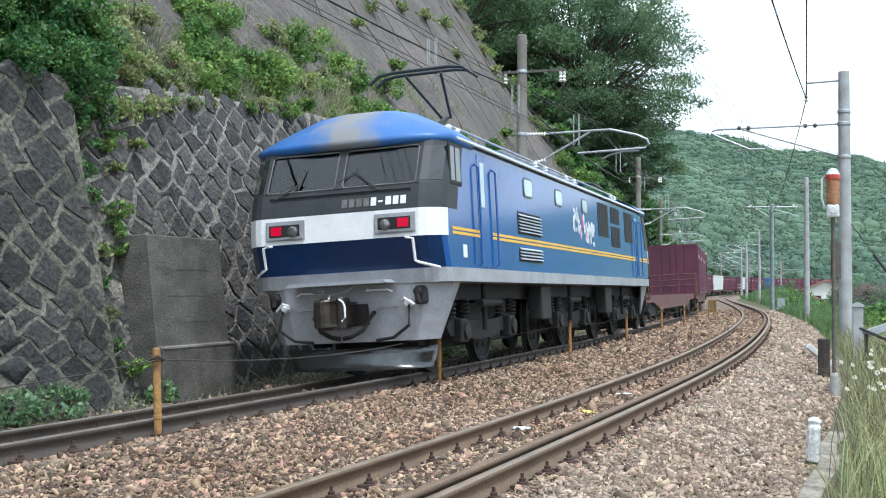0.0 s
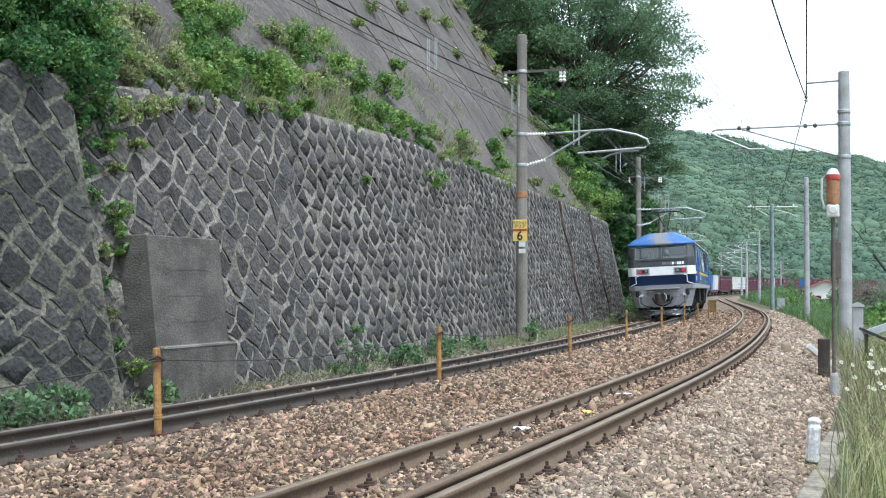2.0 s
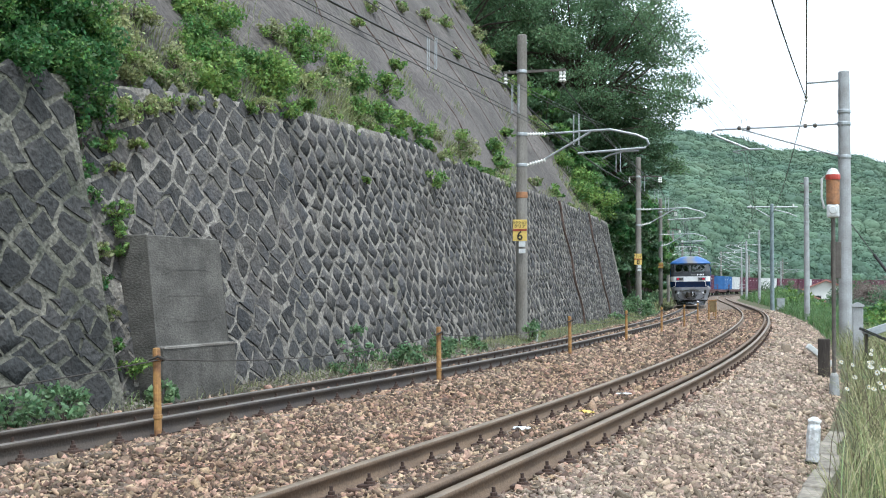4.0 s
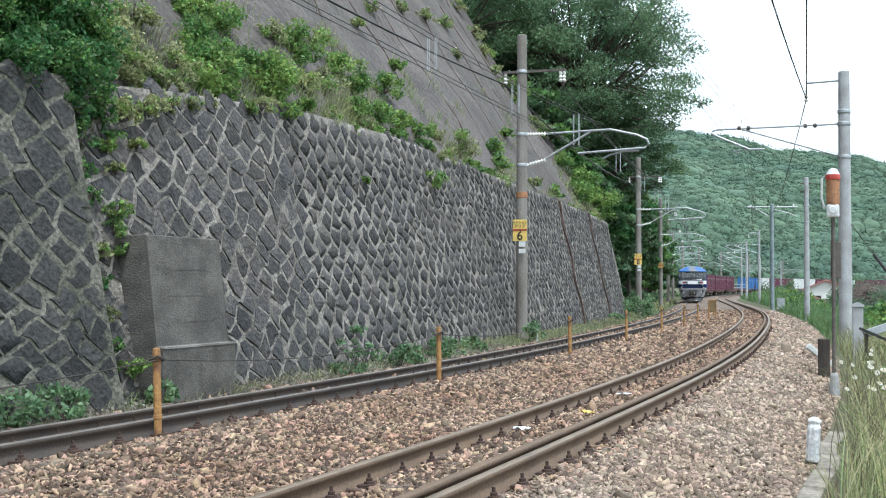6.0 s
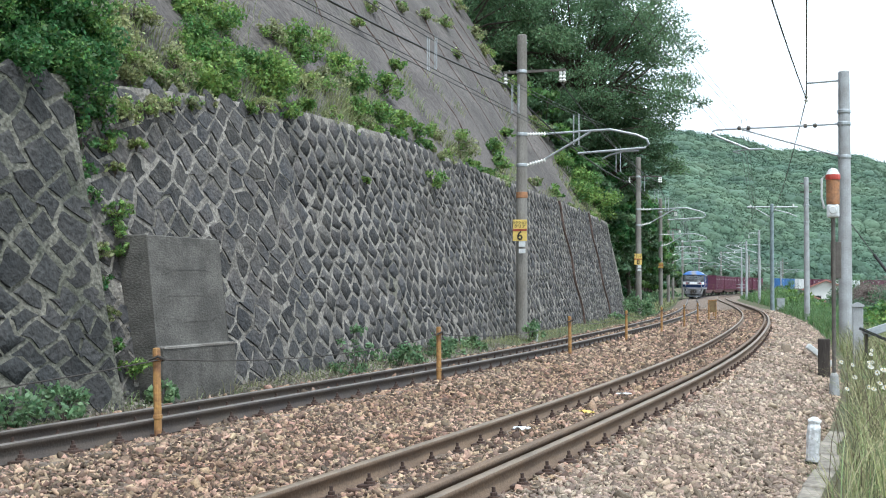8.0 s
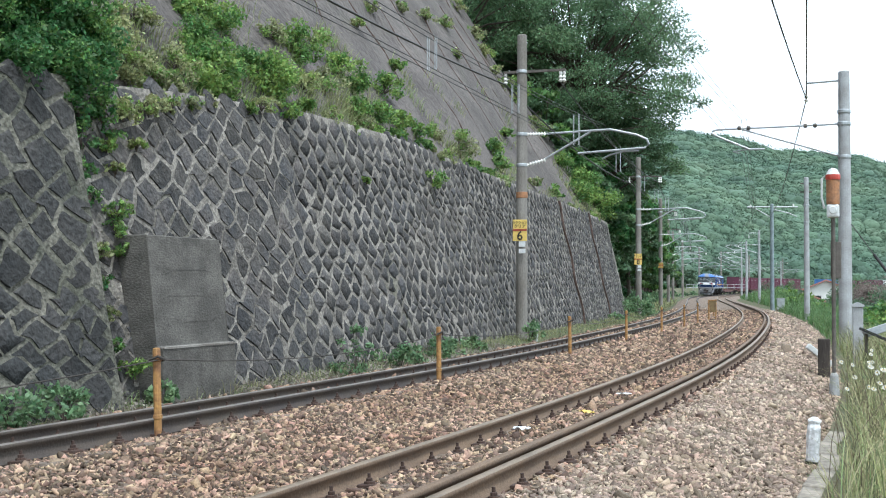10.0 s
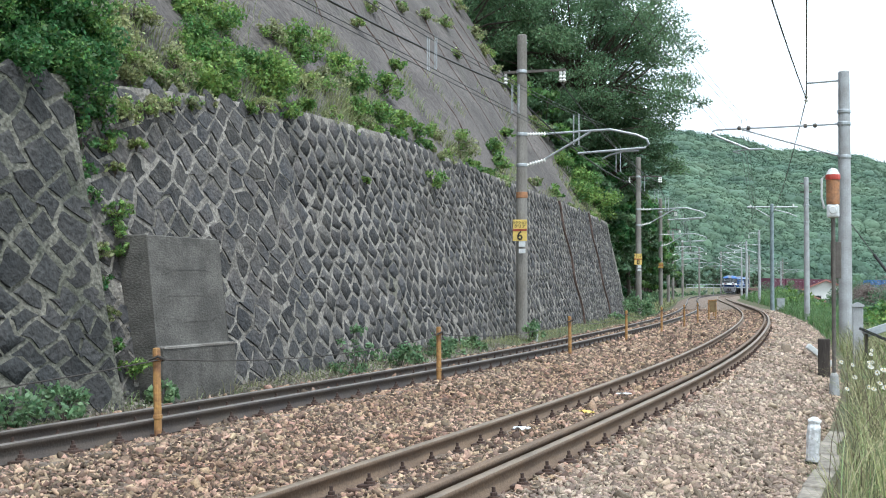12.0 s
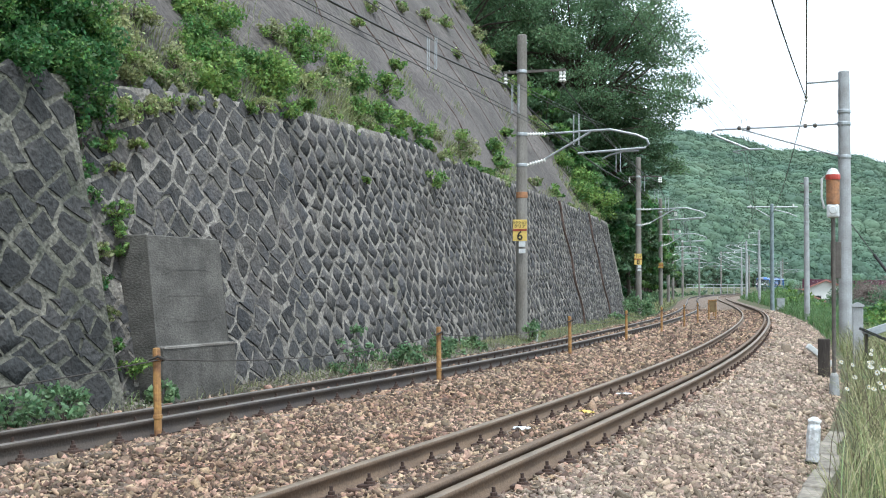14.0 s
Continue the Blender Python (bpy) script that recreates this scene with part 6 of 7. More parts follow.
SHRUBS = {"d": ((M_leaf_dark, M_leaf), "dense dark green overhanging bush above the stone wall"), "g": ((M_leaf_light, M_leaf), "leafy green bush rooted on the concrete slope"), "l": ((M_leaf_light, M_leaf), "bright green straggling shrub above the stone wall"), "y": ((M_leaf_dry, M_leaf_light), "thin yellowish scrub with dry stalks")}
for _s, _h, _r, _c in ON_SLOPE:
    _mats, _lab = SHRUBS[_c]
    build_bush(slope_place(_s - (.35 if _c == "d" else 0), _h, .5 if _c == "d" else .15), _r * {"d": 1.25, "y": 1.55, "g": 1.75}.get(_c, 1.55), _mats, (.036 if _c != "y" else .030) + .0010 * _s, _lab, {"d": 2.6, "y": 1.2, "g": 2.2}.get(_c, 1.7), {"d": .5, "g": .4}.get(_c, .3), .9)
for _s, _z, _r, _c in ON_WALL:
    build_bush(wall_place(_s, _z, .08), _r * 1.3, SHRUBS[_c][0], .028 + .001 * _s, "small green plant growing out of a wall joint", 1.0, .6)

# weeds at the foot of the wall
for _s, _v, _r, _h in ((13.1, -5.55, .36, 2.0), (15.4, -5.6, .28, 1.4), (16.4, -5.65, .24, 1.2), (18.3, -5.8, .32, 1.3), (19.6, -5.9, .3, 1.0), (21.5, -5.9, .3, .9), (26.9, -5.8, .36, 1.4), (57.5, -6.2, .9, 1.1), (60, -6.4, .9, 1.0), (64, -6.5, .8, .9), (49, -6.2, .4, .8), (5.3, -5.5, .30, 1.5), (4.5, -5.5, .32, 1.4), (3.8, -5.4, .3, 1.2), (7.4, -5.62, .2, 1.2)):
    build_bush(on_line(_s, _v, -.22), _r, (M_leaf_weed, M_leaf_weed), .042 + .001 * _s, "tall green weed at the foot of the wall", 1.1, 0, _h, "weed", "weeds beside the track")


def blades(name, rows, mat, label, category="grass"):
    """Bent, tapering blades: rows of s, v, z, height, width."""
    p = np.array(rows)
    n = len(p)
    x, y = lines_xy(p[:, 0], p[:, 1])
    base = np.stack([x, y, p[:, 2] + rise(p[:, 0])], 1)
    a = PLANTS.uniform(0, 6.28, n)
    lean = PLANTS.uniform(.1, .95, n) * p[:, 3]
    dirv = np.stack([np.cos(a), np.sin(a), 0 * a], 1)
    side = np.stack([-np.sin(a + .6), np.cos(a + .6), 0 * a], 1) * p[:, 4][:, None]
    rows_ = []
    for q, w, b in ((0, 1, 0), (.4, .9, .15), (.75, .6, .5), (1, .12, 1.0)):
        c = base + np.array([0, 0, 1]) * (p[:, 3] * q * (1 - .18 * b))[:, None] + dirv * (lean * b)[:, None]
        rows_ += [c - side * w / 2, c + side * w / 2]
    co = np.stack(rows_, 1).reshape(-1, 3)
    f = np.array([(0, 1, 3, 2), (2, 3, 5, 4), (4, 5, 7, 6)])
    F = (f[None] + 8 * np.arange(n)[:, None, None]).reshape(-1, 4)
    ob = new(name, bulk(name, co, F, mat))
    return tagged(ob, label, category, kind="stuff")


def scatter(n, s0, s1, v0, v1, h0, h1, w):
    s, v = PLANTS.uniform(s0, s1, n), PLANTS.uniform(v0, v1, n)
    z = np.interp(v, [f[0] for f in FLANK], [f[1] for f in FLANK])
    z = z + 1.6 * np.exp(-((s - 130) / 38) ** 2 - ((v - 6.2) / 2.6) ** 2)
    patch = np.array([noise.noise((a * .5, b * .9, 4.0)) for a, b in zip(s, v)])
    h = PLANTS.uniform(h0, h1, n) * (1 + .5 * patch)
    return list(zip(s, v, z - .03, h, np.full(n, w)))


blades("tall_grass", scatter(4600, 2.0, 12, 2.66, 5.0, .2, .85, .009) + scatter(4500, 10, 28, 2.5, 6.5, .4, .95, .011), M_grass, "tall green verge grass beside the ballast")
blades("dry_grass", scatter(4200, 2.0, 12, 2.66, 5.0, .25, .9, .007) + scatter(2600, 10, 26, 2.6, 6.5, .4, 1.0, .010), M_straw, "dry straw-coloured verge grass")
blades("bank_grass", scatter(9000, 28, 80, 2.4, 9, .3, .7, .03) + scatter(5000, 28, 110, 9, 40, .4, .9, .06) + scatter(14000, 80, 190, 2.6, 14, .3, .8, .06), M_bank, "rough green grass on the bank beside the line")
blades("wall_foot_grass", scatter(5500, 2, 60, -6.5, -5.55, .08, .32, .009) + scatter(3000, 60, 150, -9, -5.6, .15, .5, .03), M_grass, "short grass at the foot of the wall")



def slope_grass():
    rows = []
    rs = np.random.RandomState(9)
    for _ in range(330):
        s0, h0 = (rs.uniform(8.5, 24) if rs.uniform() < .5 else rs.uniform(8.5, 58)), rs.exponential(1.0)
        if noise.noise((s0 * .3, h0 * .5, 2.0)) < -.05:
            continue
        for _ in range(28):
            p = slope_place(s0 + rs.normal() * .35, max(-.1, h0 + rs.normal() * .18))
            rows.append((*p, rs.uniform(.10, .34), .010 + .0003 * s0))
    return rows


def slope_blades(rows, mat):
    p = np.array(rows)
    n = len(p)
    a = PLANTS.uniform(0, 6.28, n)
    dirv = np.stack([np.cos(a) * .5 + .5, np.sin(a) * .5 - .2, 0 * a], 1)
    side = np.stack([-np.sin(a), np.cos(a), 0 * a], 1) * p[:, 4][:, None]
    rows_ = []
    for q, w, b in ((0, 1, 0), (.5, .85, .25), (.85, .55, .7), (.75, .1, 1.15)):
        c = p[:, :3] + np.array([0, 0, 1]) * (p[:, 3] * q)[:, None] + dirv * (p[:, 3] * b * .8)[:, None]
        rows_ += [c - side * w / 2, c + side * w / 2]
    f = np.array([(0, 1, 3, 2), (2, 3, 5, 4), (4, 5, 7, 6)])
    F = (f[None] + 8 * np.arange(n)[:, None, None]).reshape(-1, 4)
    tagged(new("slope_grass", bulk("slope_grass", np.stack(rows_, 1).reshape(-1, 3), F, mat)), "tufts of drooping grass along the top of the wall", "grass", kind="stuff")


slope_blades(slope_grass(), M_slope_grass)

# leafy bank bushes on the near side
for _s, _v, _z, _r, _c in ((28, 6.4, -.8, .85, 0), (31, 7.4, -.9, 1.0, 1), (25, 6.0, -.7, .8, 1), (22, 5.4, -.7, .7, 0), (35, 7.4, -.9, .9, 0), (41, 7.0, -1.3, .8, 1), (60, 12, -1.6, 1.0, 0), (70, 14, -1.6, 1.1, 1), (92, 6.5, -.5, .7, 0), (104, 6.3, .1, .7, 1), (120, 6.2, .6, .7, 0), (98, 4.6, -.2, .6, 1), (136, 6.2, .7, .7, 0), (30.5, 3.7, -.4, .55, 1), (33.5, 4.0, -.5, .7, 1), (36, 4.4, -.5, .85, 0), (39, 4.3, -.5, .7, 1), (40, 5.2, -.5, .9, 1), (44, 5.2, -.5, .9, 0), (48, 5.8, -.6, 1.0, 1), (52, 6.2, -.7, 1.0, 0), (57, 6.6, -.8, 1.0, 1), (46, 6.6, -.6, 1.1, 0), (20, 4.6, -.6, .6, 1), (17.5, 4.2, -.55, .5, 0)):
    build_bush(on_line(_s, _v, _z), _r, (M_leaf_light, M_leaf) if _c else (M_leaf, M_leaf_light), .07 + .001 * _s, "bright green leafy bush on the bank beside the line", 1.5, 0, 1.25, "bush", "bushes on the bank")


for _s, _v, _r in ((5.5, 3.2, .28), (7.2, 3.3, .32), (8.6, 3.0, .3), (10.2, 3.4, .36), (12, 3.1, .34), (14, 3.7, .42), (9.4, 3.9, .4), (12.6, 4.2, .45), (16.2, 3.4, .42), (6.3, 3.8, .32)):
    build_bush(on_line(_s, _v, -.32), _r, (M_leaf_light, M_leaf_weed), .035 + .001 * _s, "leafy pale green weed in the verge grass", 1.2, 0, 1.9, "weed", "weeds in the verge")

# dark dry stalks leaning in the verge
def build_stalks():
    bm = B()
    rs = random.Random(12)
    for _ in range(150):
        s, v = rs.uniform(3.5, 13), rs.uniform(2.5, 3.6)
        p = on_line(s, v, -.42)
        a, h, l = rs.uniform(-.6, 2.2), rs.uniform(.5, 1.05), rs.uniform(.15, .6)
        d = Vector((math.cos(a), math.sin(a) * .5, 0)) * l
        tube(bm, [p, p + d * .3 + Vector((0, 0, h * .55)), p + d + Vector((0, 0, h))], .0042, 4, .002)
    ob = part("dry_stalks", bm, M_stalk)
    tagged(ob, "thin dark brown dry stalks leaning through the verge grass", "dry stalks", kind="stuff")


M_stalk = material("dry_brown_stalk", (0.10, 0.075, 0.05), .9, var=.3, scale=6, bump=0)
build_stalks()

# white flowers in the verge
def build_flower(p, h):
    t = thing("flower", Matrix.Translation(p), "white daisy-like flower on a thin green stalk", "flower", "white flowers in the verge")
    bm = B()
    b = Vector((PLANTS.uniform(-.08, .08), PLANTS.uniform(-.08, .08), h))
    tube(bm, [(0, 0, 0), b * .5 + Vector((.02, 0, 0)), b], .004, 5)
    part("stalk", bm, M_grass, t)
    bm = B()
    for k in range(8):
        a = k * math.pi / 4
        d = Vector((math.cos(a), math.sin(a), .15))
        s = Vector((-math.sin(a), math.cos(a), 0)) * .012
        bm.faces.new([bm.verts.new(b + q) for q in (d * .006 - s * .3, d * .024 - s * .7, d * .03, d * .024 + s * .7, d * .008 + s * .4)])
    bmesh.ops.rotate(bm, verts=bm.verts, cent=b, matrix=Euler((PLANTS.uniform(.5, 1.3), PLANTS.uniform(-.5, .5), 0)).to_matrix())
    part("petals", bm, M_petal, t)
    bm = B()
    lathe(bm, [(.01, 0), (.011, .005), (.004, .01)], 8, b)
    part("eye", bm, M_signyellow, t, "yellow flower centre")


for _k in range(22):
    _c = ((8.7, 2.72), (6.9, 2.75), (11, 2.66), (9.2, 2.85), (13, 2.8))[_k % 5]
    _s, _v = _c[0] + PLANTS.uniform(-.5, .5), _c[1] + PLANTS.uniform(-.2, .25)
    build_flower(on_line(_s, _v, -.36), PLANTS.uniform(.45, .8))


# ---- wooded hillside beyond the wall, and its trees ----
M_hillside = material("leaf_litter", (0.05, 0.055, 0.03), 1.0, var=.5, scale=.5, bump=.8, bscale=4, col2=(.03, .04, .02), world_space=True, dist=.2)


def hillside_place(s, v):
    d = max(0.0, -7.2 - v)
    return on_line(s, v, -.3 + d * float(np.interp(s, [60, 80, 130, 170], [.85, .75, .30, .12])) + noise.noise((s * .1, v * .1, 7)) * 1.2 * min(1, d / 3))


def build_hillside():
    ss, vv = np.arange(57.5, 175, 4.0), -np.array([6.6, 7.2, 8.5, 10, 13, 17, 22, 28, 36, 46])
    co = np.array([tuple(hillside_place(s, v)) for s in ss for v in vv])
    ob = new("hillside", bulk("hillside", co, grid_faces(len(ss), len(vv)), M_hillside, True))
    tagged(ob, "steep shaded wooded hillside beside the line", "hillside", kind="structure")


build_hillside()


def build_tree(base, height, crown, clumps, leaves, leaf, mats, label, lean=(0, 0), name="tree"):
    """A tapered trunk, limbs that reach the clumps, and a ragged crown of leaves; crown: centre height share and radii."""
    t = thing(name, Matrix.Translation(base), label, "tree", "trees beyond the wall")
    cz, rx, ry, rz = crown
    top = Vector((lean[0], lean[1], cz))
    bm = B()
    tube(bm, [(0, 0, -.6), (lean[0] * .2, lean[1] * .2, cz * .35), (lean[0] * .7, lean[1] * .7, cz * .75), (lean[0], lean[1], cz + rz * .5)], height * .022, 10, height * .006)
    trunk = part("trunk", bm, M_bark, t, "dark tapering trunk")
    cl = []
    for i in range(clumps):
        d = Vector(PLANTS.normal(size=3)).normalized()
        q = PLANTS.uniform(.12, 1.0) ** .5
        bulge = 1 + .28 * noise.noise(d * 2.1 + Vector(base) * .1)
        c = top + Vector((d.x * rx, d.y * ry, d.z * rz)) * q * bulge
        rr = PLANTS.uniform(.10, .17) * (rx + rz) / 2
        cl.append((c, (rr * 1.25, rr * 1.25, rr * .6), leaves))
    lb = B()
    for c, _, _ in cl[::3]:
        a = top * PLANTS.uniform(.55, 1.0)
        tube(lb, [a, a.lerp(c, .5) + Vector((0, 0, .4)), c], height * .006, 5, height * .0015)
    part("branchwork", lb, M_bark, t, "spreading dark limbs")
    h = len(cl) // 2
    foliage("crown", t, cl[:h], leaf, mats[0], .8)
    foliage("crown_clumps", t, cl[h:], leaf, mats[1], .8)
    return t


TREE_MATS = (M_leaf_tree, M_leaf_tree)
_b = hillside_place(70, -12.0)
build_tree(_b, 20, (12.2, 7.6, 7.0, 6.8), 500, 250, .105, TREE_MATS, "large spreading broadleaf tree leaning out over the line", (1.2, -1))
build_tree(hillside_place(66, -19.0), 18, (9, 7.5, 6, 7), 260, 200, .14, TREE_MATS, "tall dark broadleaf tree behind the slope")
build_tree(hillside_place(74, -10.5), 13, (8.0, 5.0, 5, 3.4), 130, 230, .115, TREE_MATS, "broadleaf tree with low spreading boughs over the line", (1.5, 0))
build_tree(hillside_place(78, -20.0), 22, (13, 8, 7, 8), 280, 200, .15, TREE_MATS, "tall dark broadleaf tree behind the slope")
for _s, _v, _h, _r in ((63, -9.0, 7, 2.6), (69, -9.5, 8, 3.0), (76, -9.6, 8, 3.0), (84, -10, 9, 3.2), (92, -10.5, 8, 3.0), (101, -10.5, 7.5, 3.0), (112, -11, 8, 3.2), (124, -11, 7, 3.0), (138, -11.5, 8, 3.4), (155, -12, 8, 3.6), (72, -14, 9, 3.8), (88, -15, 10, 4.2), (106, -16, 10, 4.4), (130, -16, 11, 4.6), (165, -15, 10, 4.6), (190, -14, 9, 4.4), (62, -12, 9, 3.2), (75, -8.6, 8, 2.2), (83, -8.4, 9, 2.4), (92, -8.3, 9, 2.5), (102, -8.3, 10, 2.7), (113, -8.4, 10, 2.8), (126, -8.6, 10, 3.0), (141, -8.8, 10, 3.1), (158, -9.2, 10, 3.3)):
    build_tree(hillside_place(_s, _v), _h, (_h * .55, _r, _r, _h * .45), 90, 130, .13 + .0010 * _s, (M_leaf_tree, M_leaf_dark if _s % 2 else M_leaf), "dark green broadleaf tree on the shaded hillside")


# trees and scrub beyond the far curve
_rs = random.Random(77)
for _s, _v, _h in ((176, -16, 8), (186, -22, 10), (197, -15, 7), (206, -26, 11), (214, -17, 7), (226, -22, 9), (238, -16, 6), (247, -28, 11), (256, -18, 7), (270, -24, 9), (284, -18, 7), (300, -24, 9), (318, -20, 8), (222, -34, 12), (262, -36, 12)):
    build_tree(on_line(_s, _v, -.8), _h, (_h * .5, _h * .52, _h * .52, _h * .48), 46, 90, .30, (M_leaf_far, M_leaf_far), "hazy green broadleaf tree beyond the far curve")
for _k in range(26):
    _s = 150 + _k * 5.2
    build_bush(on_line(_s, -8.2 - _rs.uniform(0, 3.5), -.5), _rs.uniform(.7, 1.2), (M_leaf_far, M_leaf_weed), .22, "scrubby green bush beside the far curve", .7, 0, 1.0, "bush", "bushes by the far curve")


for _k, (_s, _v) in enumerate(((61, -7.6), (64, -8.0), (67, -7.7), (71, -7.9), (75, -7.7), (79, -8.0), (84, -7.8), (89, -8.0), (95, -7.9), (101, -8.1), (108, -8.0), (116, -8.2), (125, -8.2), (135, -8.4), (146, -8.4))):
    build_bush(on_line(_s, _v, -.35), .9 + .2 * math.sin(_k * 2.3), (M_leaf_weed, M_leaf_tree), .07 + .0012 * _s, "leafy undergrowth at the edge of the wood", 1.2, 0, 1.3, "bush", "undergrowth by the wood")
M_twig = leaf_material("bare_pinkish_twig", (0.24, 0.19, 0.165), (0.17, 0.135, 0.12), each=.3)
for _px, _r, _z, _q, _c in ((690, 140, -3.2, 2.6, 0), (705, 150, -3.0, 3.0, 0), (722, 142, -3.0, 2.8, 0), (740, 150, -2.8, 3.2, 1), (758, 146, -2.4, 3.2, 1), (776, 150, -2.4, 3.4, 1), (792, 140, -2.6, 3.0, 0), (648, 175, -3.5, 2.6, 0), (634, 182, -3.3, 2.6, 0), (668, 190, -3.0, 3.4, 0), (700, 200, -2.5, 4.0, 0), (735, 205, -2.5, 4.2, 0), (770, 200, -2.5, 4.2, 0), (600, 215, -2.5, 3.2, 0), (570, 235, -2.2, 3.0, 0), (620, 230, -2.2, 3.6, 0)):
    build_bush(from_eye(math.atan2(_px, 2020), _r, _z).translation, _q, (M_twig, M_twig) if _c else (M_leaf_far, M_leaf_tree), .16 if not _c else .12, "bare pinkish thicket beyond the line" if _c else "hazy green thicket beyond the line", 1.6, 0, 1.15, "bush", "thickets beyond the line")


# pale kerb stones along the verge
for _k in range(7):
    _t = thing("edging_stone", stand(2.2 + _k * .95, 2.42 + .03 * math.sin(_k * 2.1), -.42) @ pose(0, 0, 0, 0, 2 * math.sin(_k), 3 * math.sin(_k * 1.7)), "pale worn concrete edging block half sunk in the verge", "edging block", "edging blocks")
    bm = B()
    box(bm, -.09, .09, -.44, .44, -.1, .10, .02)
    for _q in bm.verts:
        _q.co += Vector((noise.noise(_q.co * 5 + Vector((_k, 0, 0))), 0, noise.noise(_q.co * 6 + Vector((0, _k, 0))))) * .02
    part("block", bm, material("worn_edging_concrete", (.26, .23, .19), .95, var=.4, scale=6, bump=.5) if _k == 0 else bpy.data.materials["worn_edging_concrete"], _t)


# dead leaves along the foot of the wall
def build_litter():
    n = 5200
    s, v = PLANTS.uniform(3, 24, n), PLANTS.uniform(-6.1, -5.35, n)
    x, y = lines_xy(s, v)
    z = np.maximum(bed_z(s, np.maximum(v, -5.74)), np.interp(v, [f[0] for f in FLANK], [f[1] for f in FLANK]) + rise(s)) + PLANTS.uniform(.01, .06, n)
    co, f = leaf_quads(np.stack([x, y, z], 1), .035, .8)
    m = leaf_material("dead_leaf", (.34, .31, .27), (.20, .17, .14), each=.5, hue=.01)
    tagged(new("leaf_litter", bulk("leaf_litter", co, f, m)), "pale dead leaves and twigs at the foot of the wall", "leaf litter", kind="stuff")


build_litter()


# small things on and beside the track
def build_scrap(m, w, d, mat, label):
    t = thing("scrap", m, label, "litter")
    bm = B()
    bmesh.ops.create_grid(bm, x_segments=6, y_segments=5, size=.5)
    for q in bm.verts:
        q.co = Vector((q.co.x * w, q.co.y * d, .02 + .05 * noise.noise(q.co * 4) * min(w, d) * 6))
    bmesh.ops.solidify(bm, geom=list(bm.faces), thickness=.004)
    part("sheet", bm, mat, t)


build_scrap(stand(5.6, -.33, -.13), .16, .10, M_bag, "crumpled white plastic scrap between the rails")
build_scrap(stand(7.3, -.12, -.13) @ pose(0, 0, 0, 0, 0, -50), .22, .09, M_signyellow, "faded yellow plastic scrap between the rails")
build_scrap(stand(9.6, -.2, -.13) @ pose(0, 0, 0, 0, 0, 30), .2, .06, M_bag, "pale plastic strip between the rails")
build_stake("marker_peg", stand(27.0, -SPACING - 1.95, -.3), .05, .5, M_boxwhite, "short white painted peg at the foot of a mast", "marker peg")


def build_panel():
    t = thing("trackside_panel", stand(50.5, -1.95, -.25), "rusty yellow sheet panel on posts between the tracks", "panel")
    for x in (-.15, .15):
        bm = B()
        tube(bm, [(x, 0, -.3), (x, 0, 1.0)], .03, 8)
        part("post", bm, M_post, t)
    bm = B()
    box(bm, -.17, .17, -.03, .0, .42, .95, .01)
    part("sheet", bm, material("olive_rusted_sheet", (.22, .16, .07), .8, var=.4, scale=6, bump=.2, col2=(.13, .08, .04)), t, "rust-stained yellow sheet")
    bm = B()
    box(bm, -.2, .2, -.05, .05, .95, 1.0, .01)
    part("top_rail", bm, M_post, t)


build_panel()


def build_guy():
    t = thing("guy_wire", Matrix(), "stay wire with a black plastic guard beside a mast", "stay wire")
    a, b = Vector((10.95, 30.6, 2.95)), Vector((12.6, 29.6, 0.2))
    bm = B()
    tube(bm, [a, b], .012, 6)
    part("wire", bm, M_wire, t)
    bm = B()
    tube(bm, [a.lerp(b, .30), a.lerp(b, .47)], .04, 8)
    part("guard", bm, M_signblack, t, "black guard tube")


build_guy()


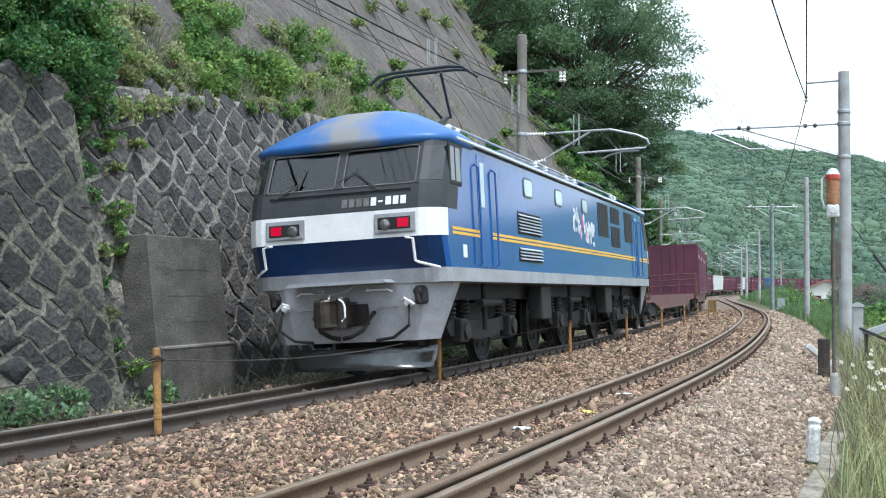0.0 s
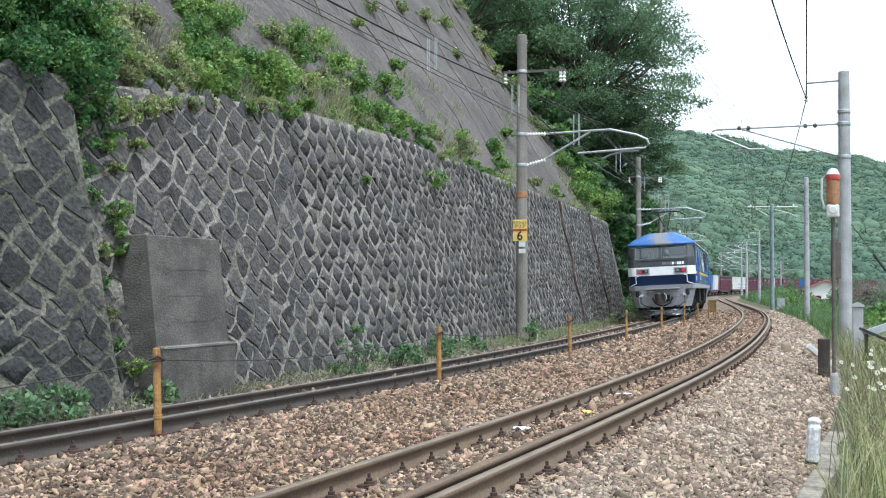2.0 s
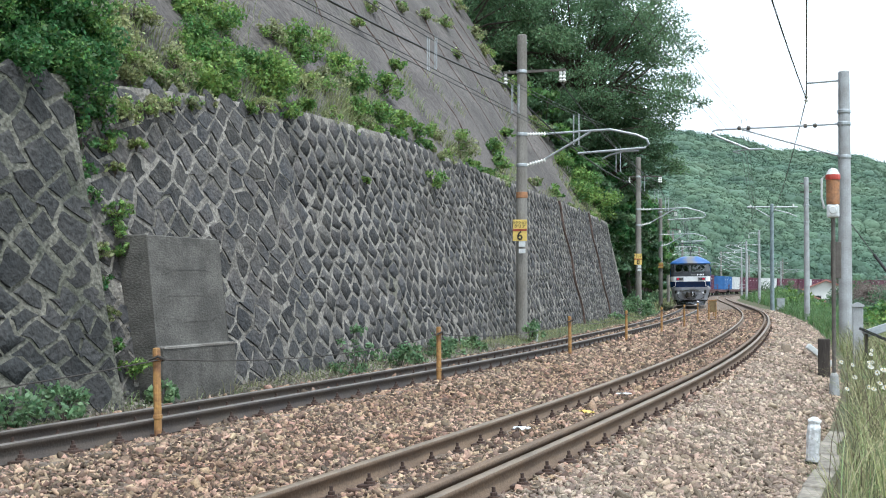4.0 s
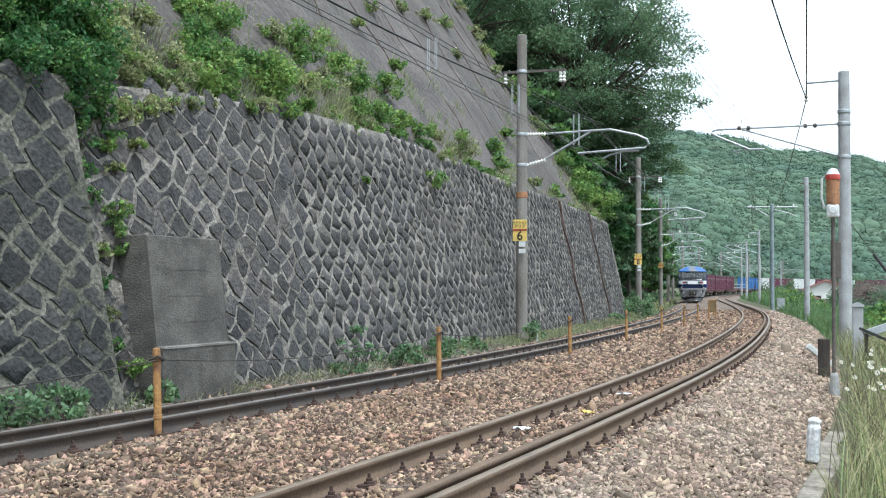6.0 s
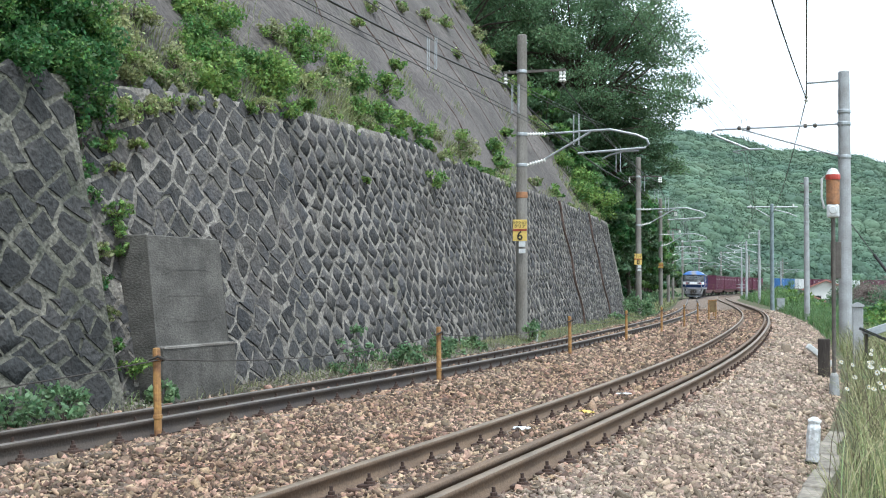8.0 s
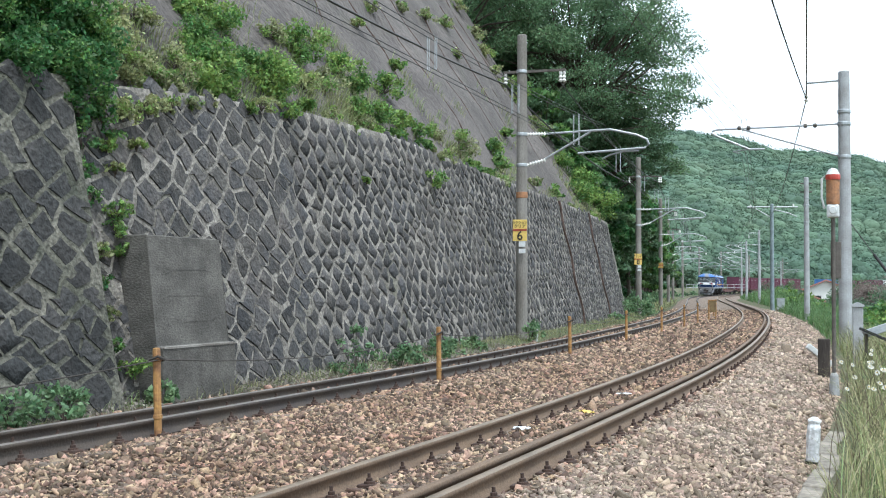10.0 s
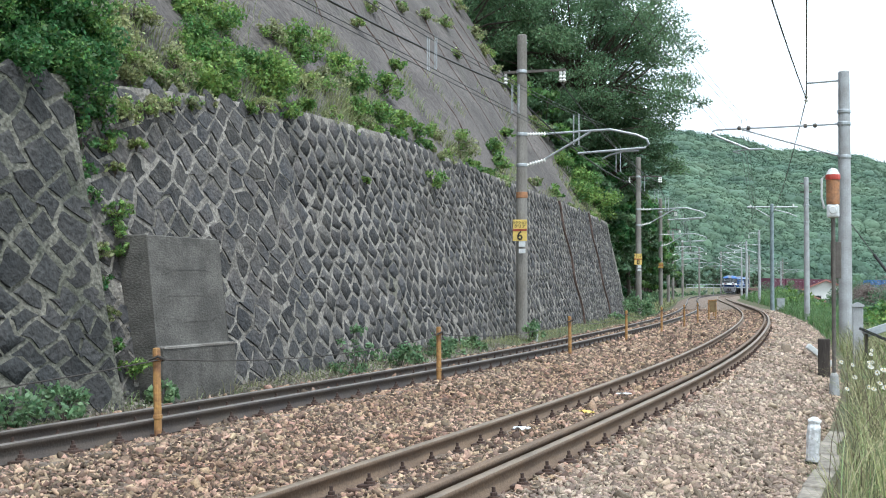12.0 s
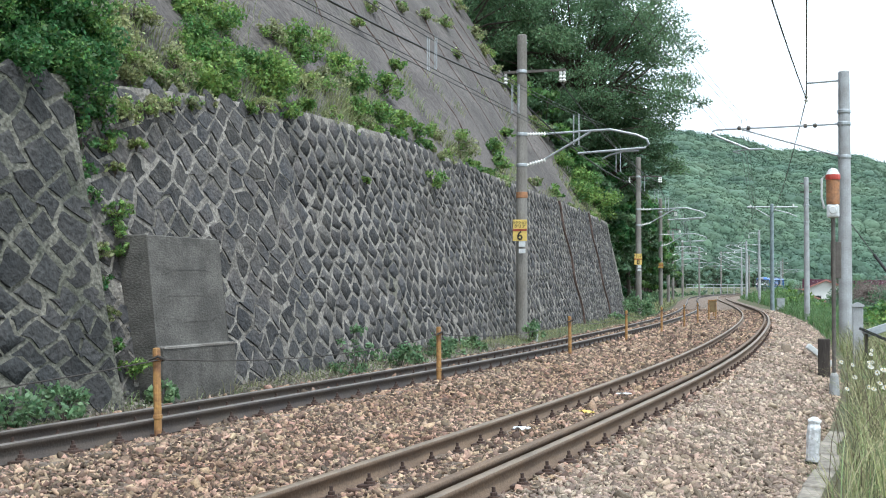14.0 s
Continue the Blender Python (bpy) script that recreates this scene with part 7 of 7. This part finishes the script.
def build_tilted_board():
    t = thing("sloping_cover", Matrix.Translation((7.62, 20.0, .38)) @ pose(0, 0, 0, 0, 0, -15), "black sloping sheet cover on a steel stand", "cover")
    bm = B()
    box(bm, -.32, .42, -.3, .3, -.02, .03, .008)
    bmesh.ops.transform(bm, matrix=pose(0, 0, 0, 0, 24, 0), verts=bm.verts)
    part("sheet", bm, M_signblack, t)
    for x, z in ((-.2, .05), (.34, -.17)):
        bm = B()
        tube(bm, [(x, 0, -1.0), (x, 0, z)], .03, 8)
        part("leg", bm, M_steelpole, t)
    bm = B()
    box(bm, -.2, .3, .32, .36, .02, .16, .01)
    bmesh.ops.transform(bm, matrix=pose(0, 0, 0, 0, -20, 0), verts=bm.verts)
    part("rear_plate", bm, M_galv, t, "grey plate behind the cover")


build_tilted_board()
build_stake("plank_end", stand(16.5, 2.2, -.1) @ pose(0, 0, 0, 0, -52, 20), .05, .55, M_boxwhite, "white painted plank leaning beside the stump", "plank", True, False)


# ---- what moves ----
def tail(t):
    """How far along its track the end of the train is."""
    return 8.40 + 17.168 * t + 0.107 * t * t


def train_pose(d0, d1):
    """The pose of a vehicle whose bogies stand d0 and d1 metres along the far track."""
    s0, s1 = far_track(d0), far_track(d1)
    p, q = on_line(s0, -SPACING), on_line(s1, -SPACING)
    d = q - p
    lean = -0.65 * math.atan2((cant(s0, True) + cant(s1, True)) / 2, GAUGE)
    return Matrix.Translation((p + q) / 2) @ Euler((math.asin(d.z / d.length), lean, -math.atan2(d.x, d.y))).to_matrix().to_4x4()


def motions():
    times = [i * 0.25 for i in range(57)]
    walk(loco, [(t, train_pose(tail(t) + 8.85 - 5.9, tail(t) + 8.85 + 5.9)) for t in times])
    for ws, place in loco_wheels:
        walk(ws, [(k / 30, Matrix.Translation(place) @ Matrix.Rotation(-(tail(k / 30) - tail(0)) / 0.56, 4, "X")) for k in range(421)])
    half = [i * 0.5 for i in range(29)]
    paths = []
    for i, wg in enumerate(wagons):
        mid = WAGON_FIRST + i * WAGON_PITCH
        rows = [(t, train_pose(tail(t) + mid - 7.1, tail(t) + mid + 7.1)) for t in half]
        paths.append(rows)
        walk(wg, rows)
    for ob, i, y in containers:
        walk(ob, [(t, m @ Matrix.Translation((0, y, 1.0))) for t, m in paths[i]])


motions()
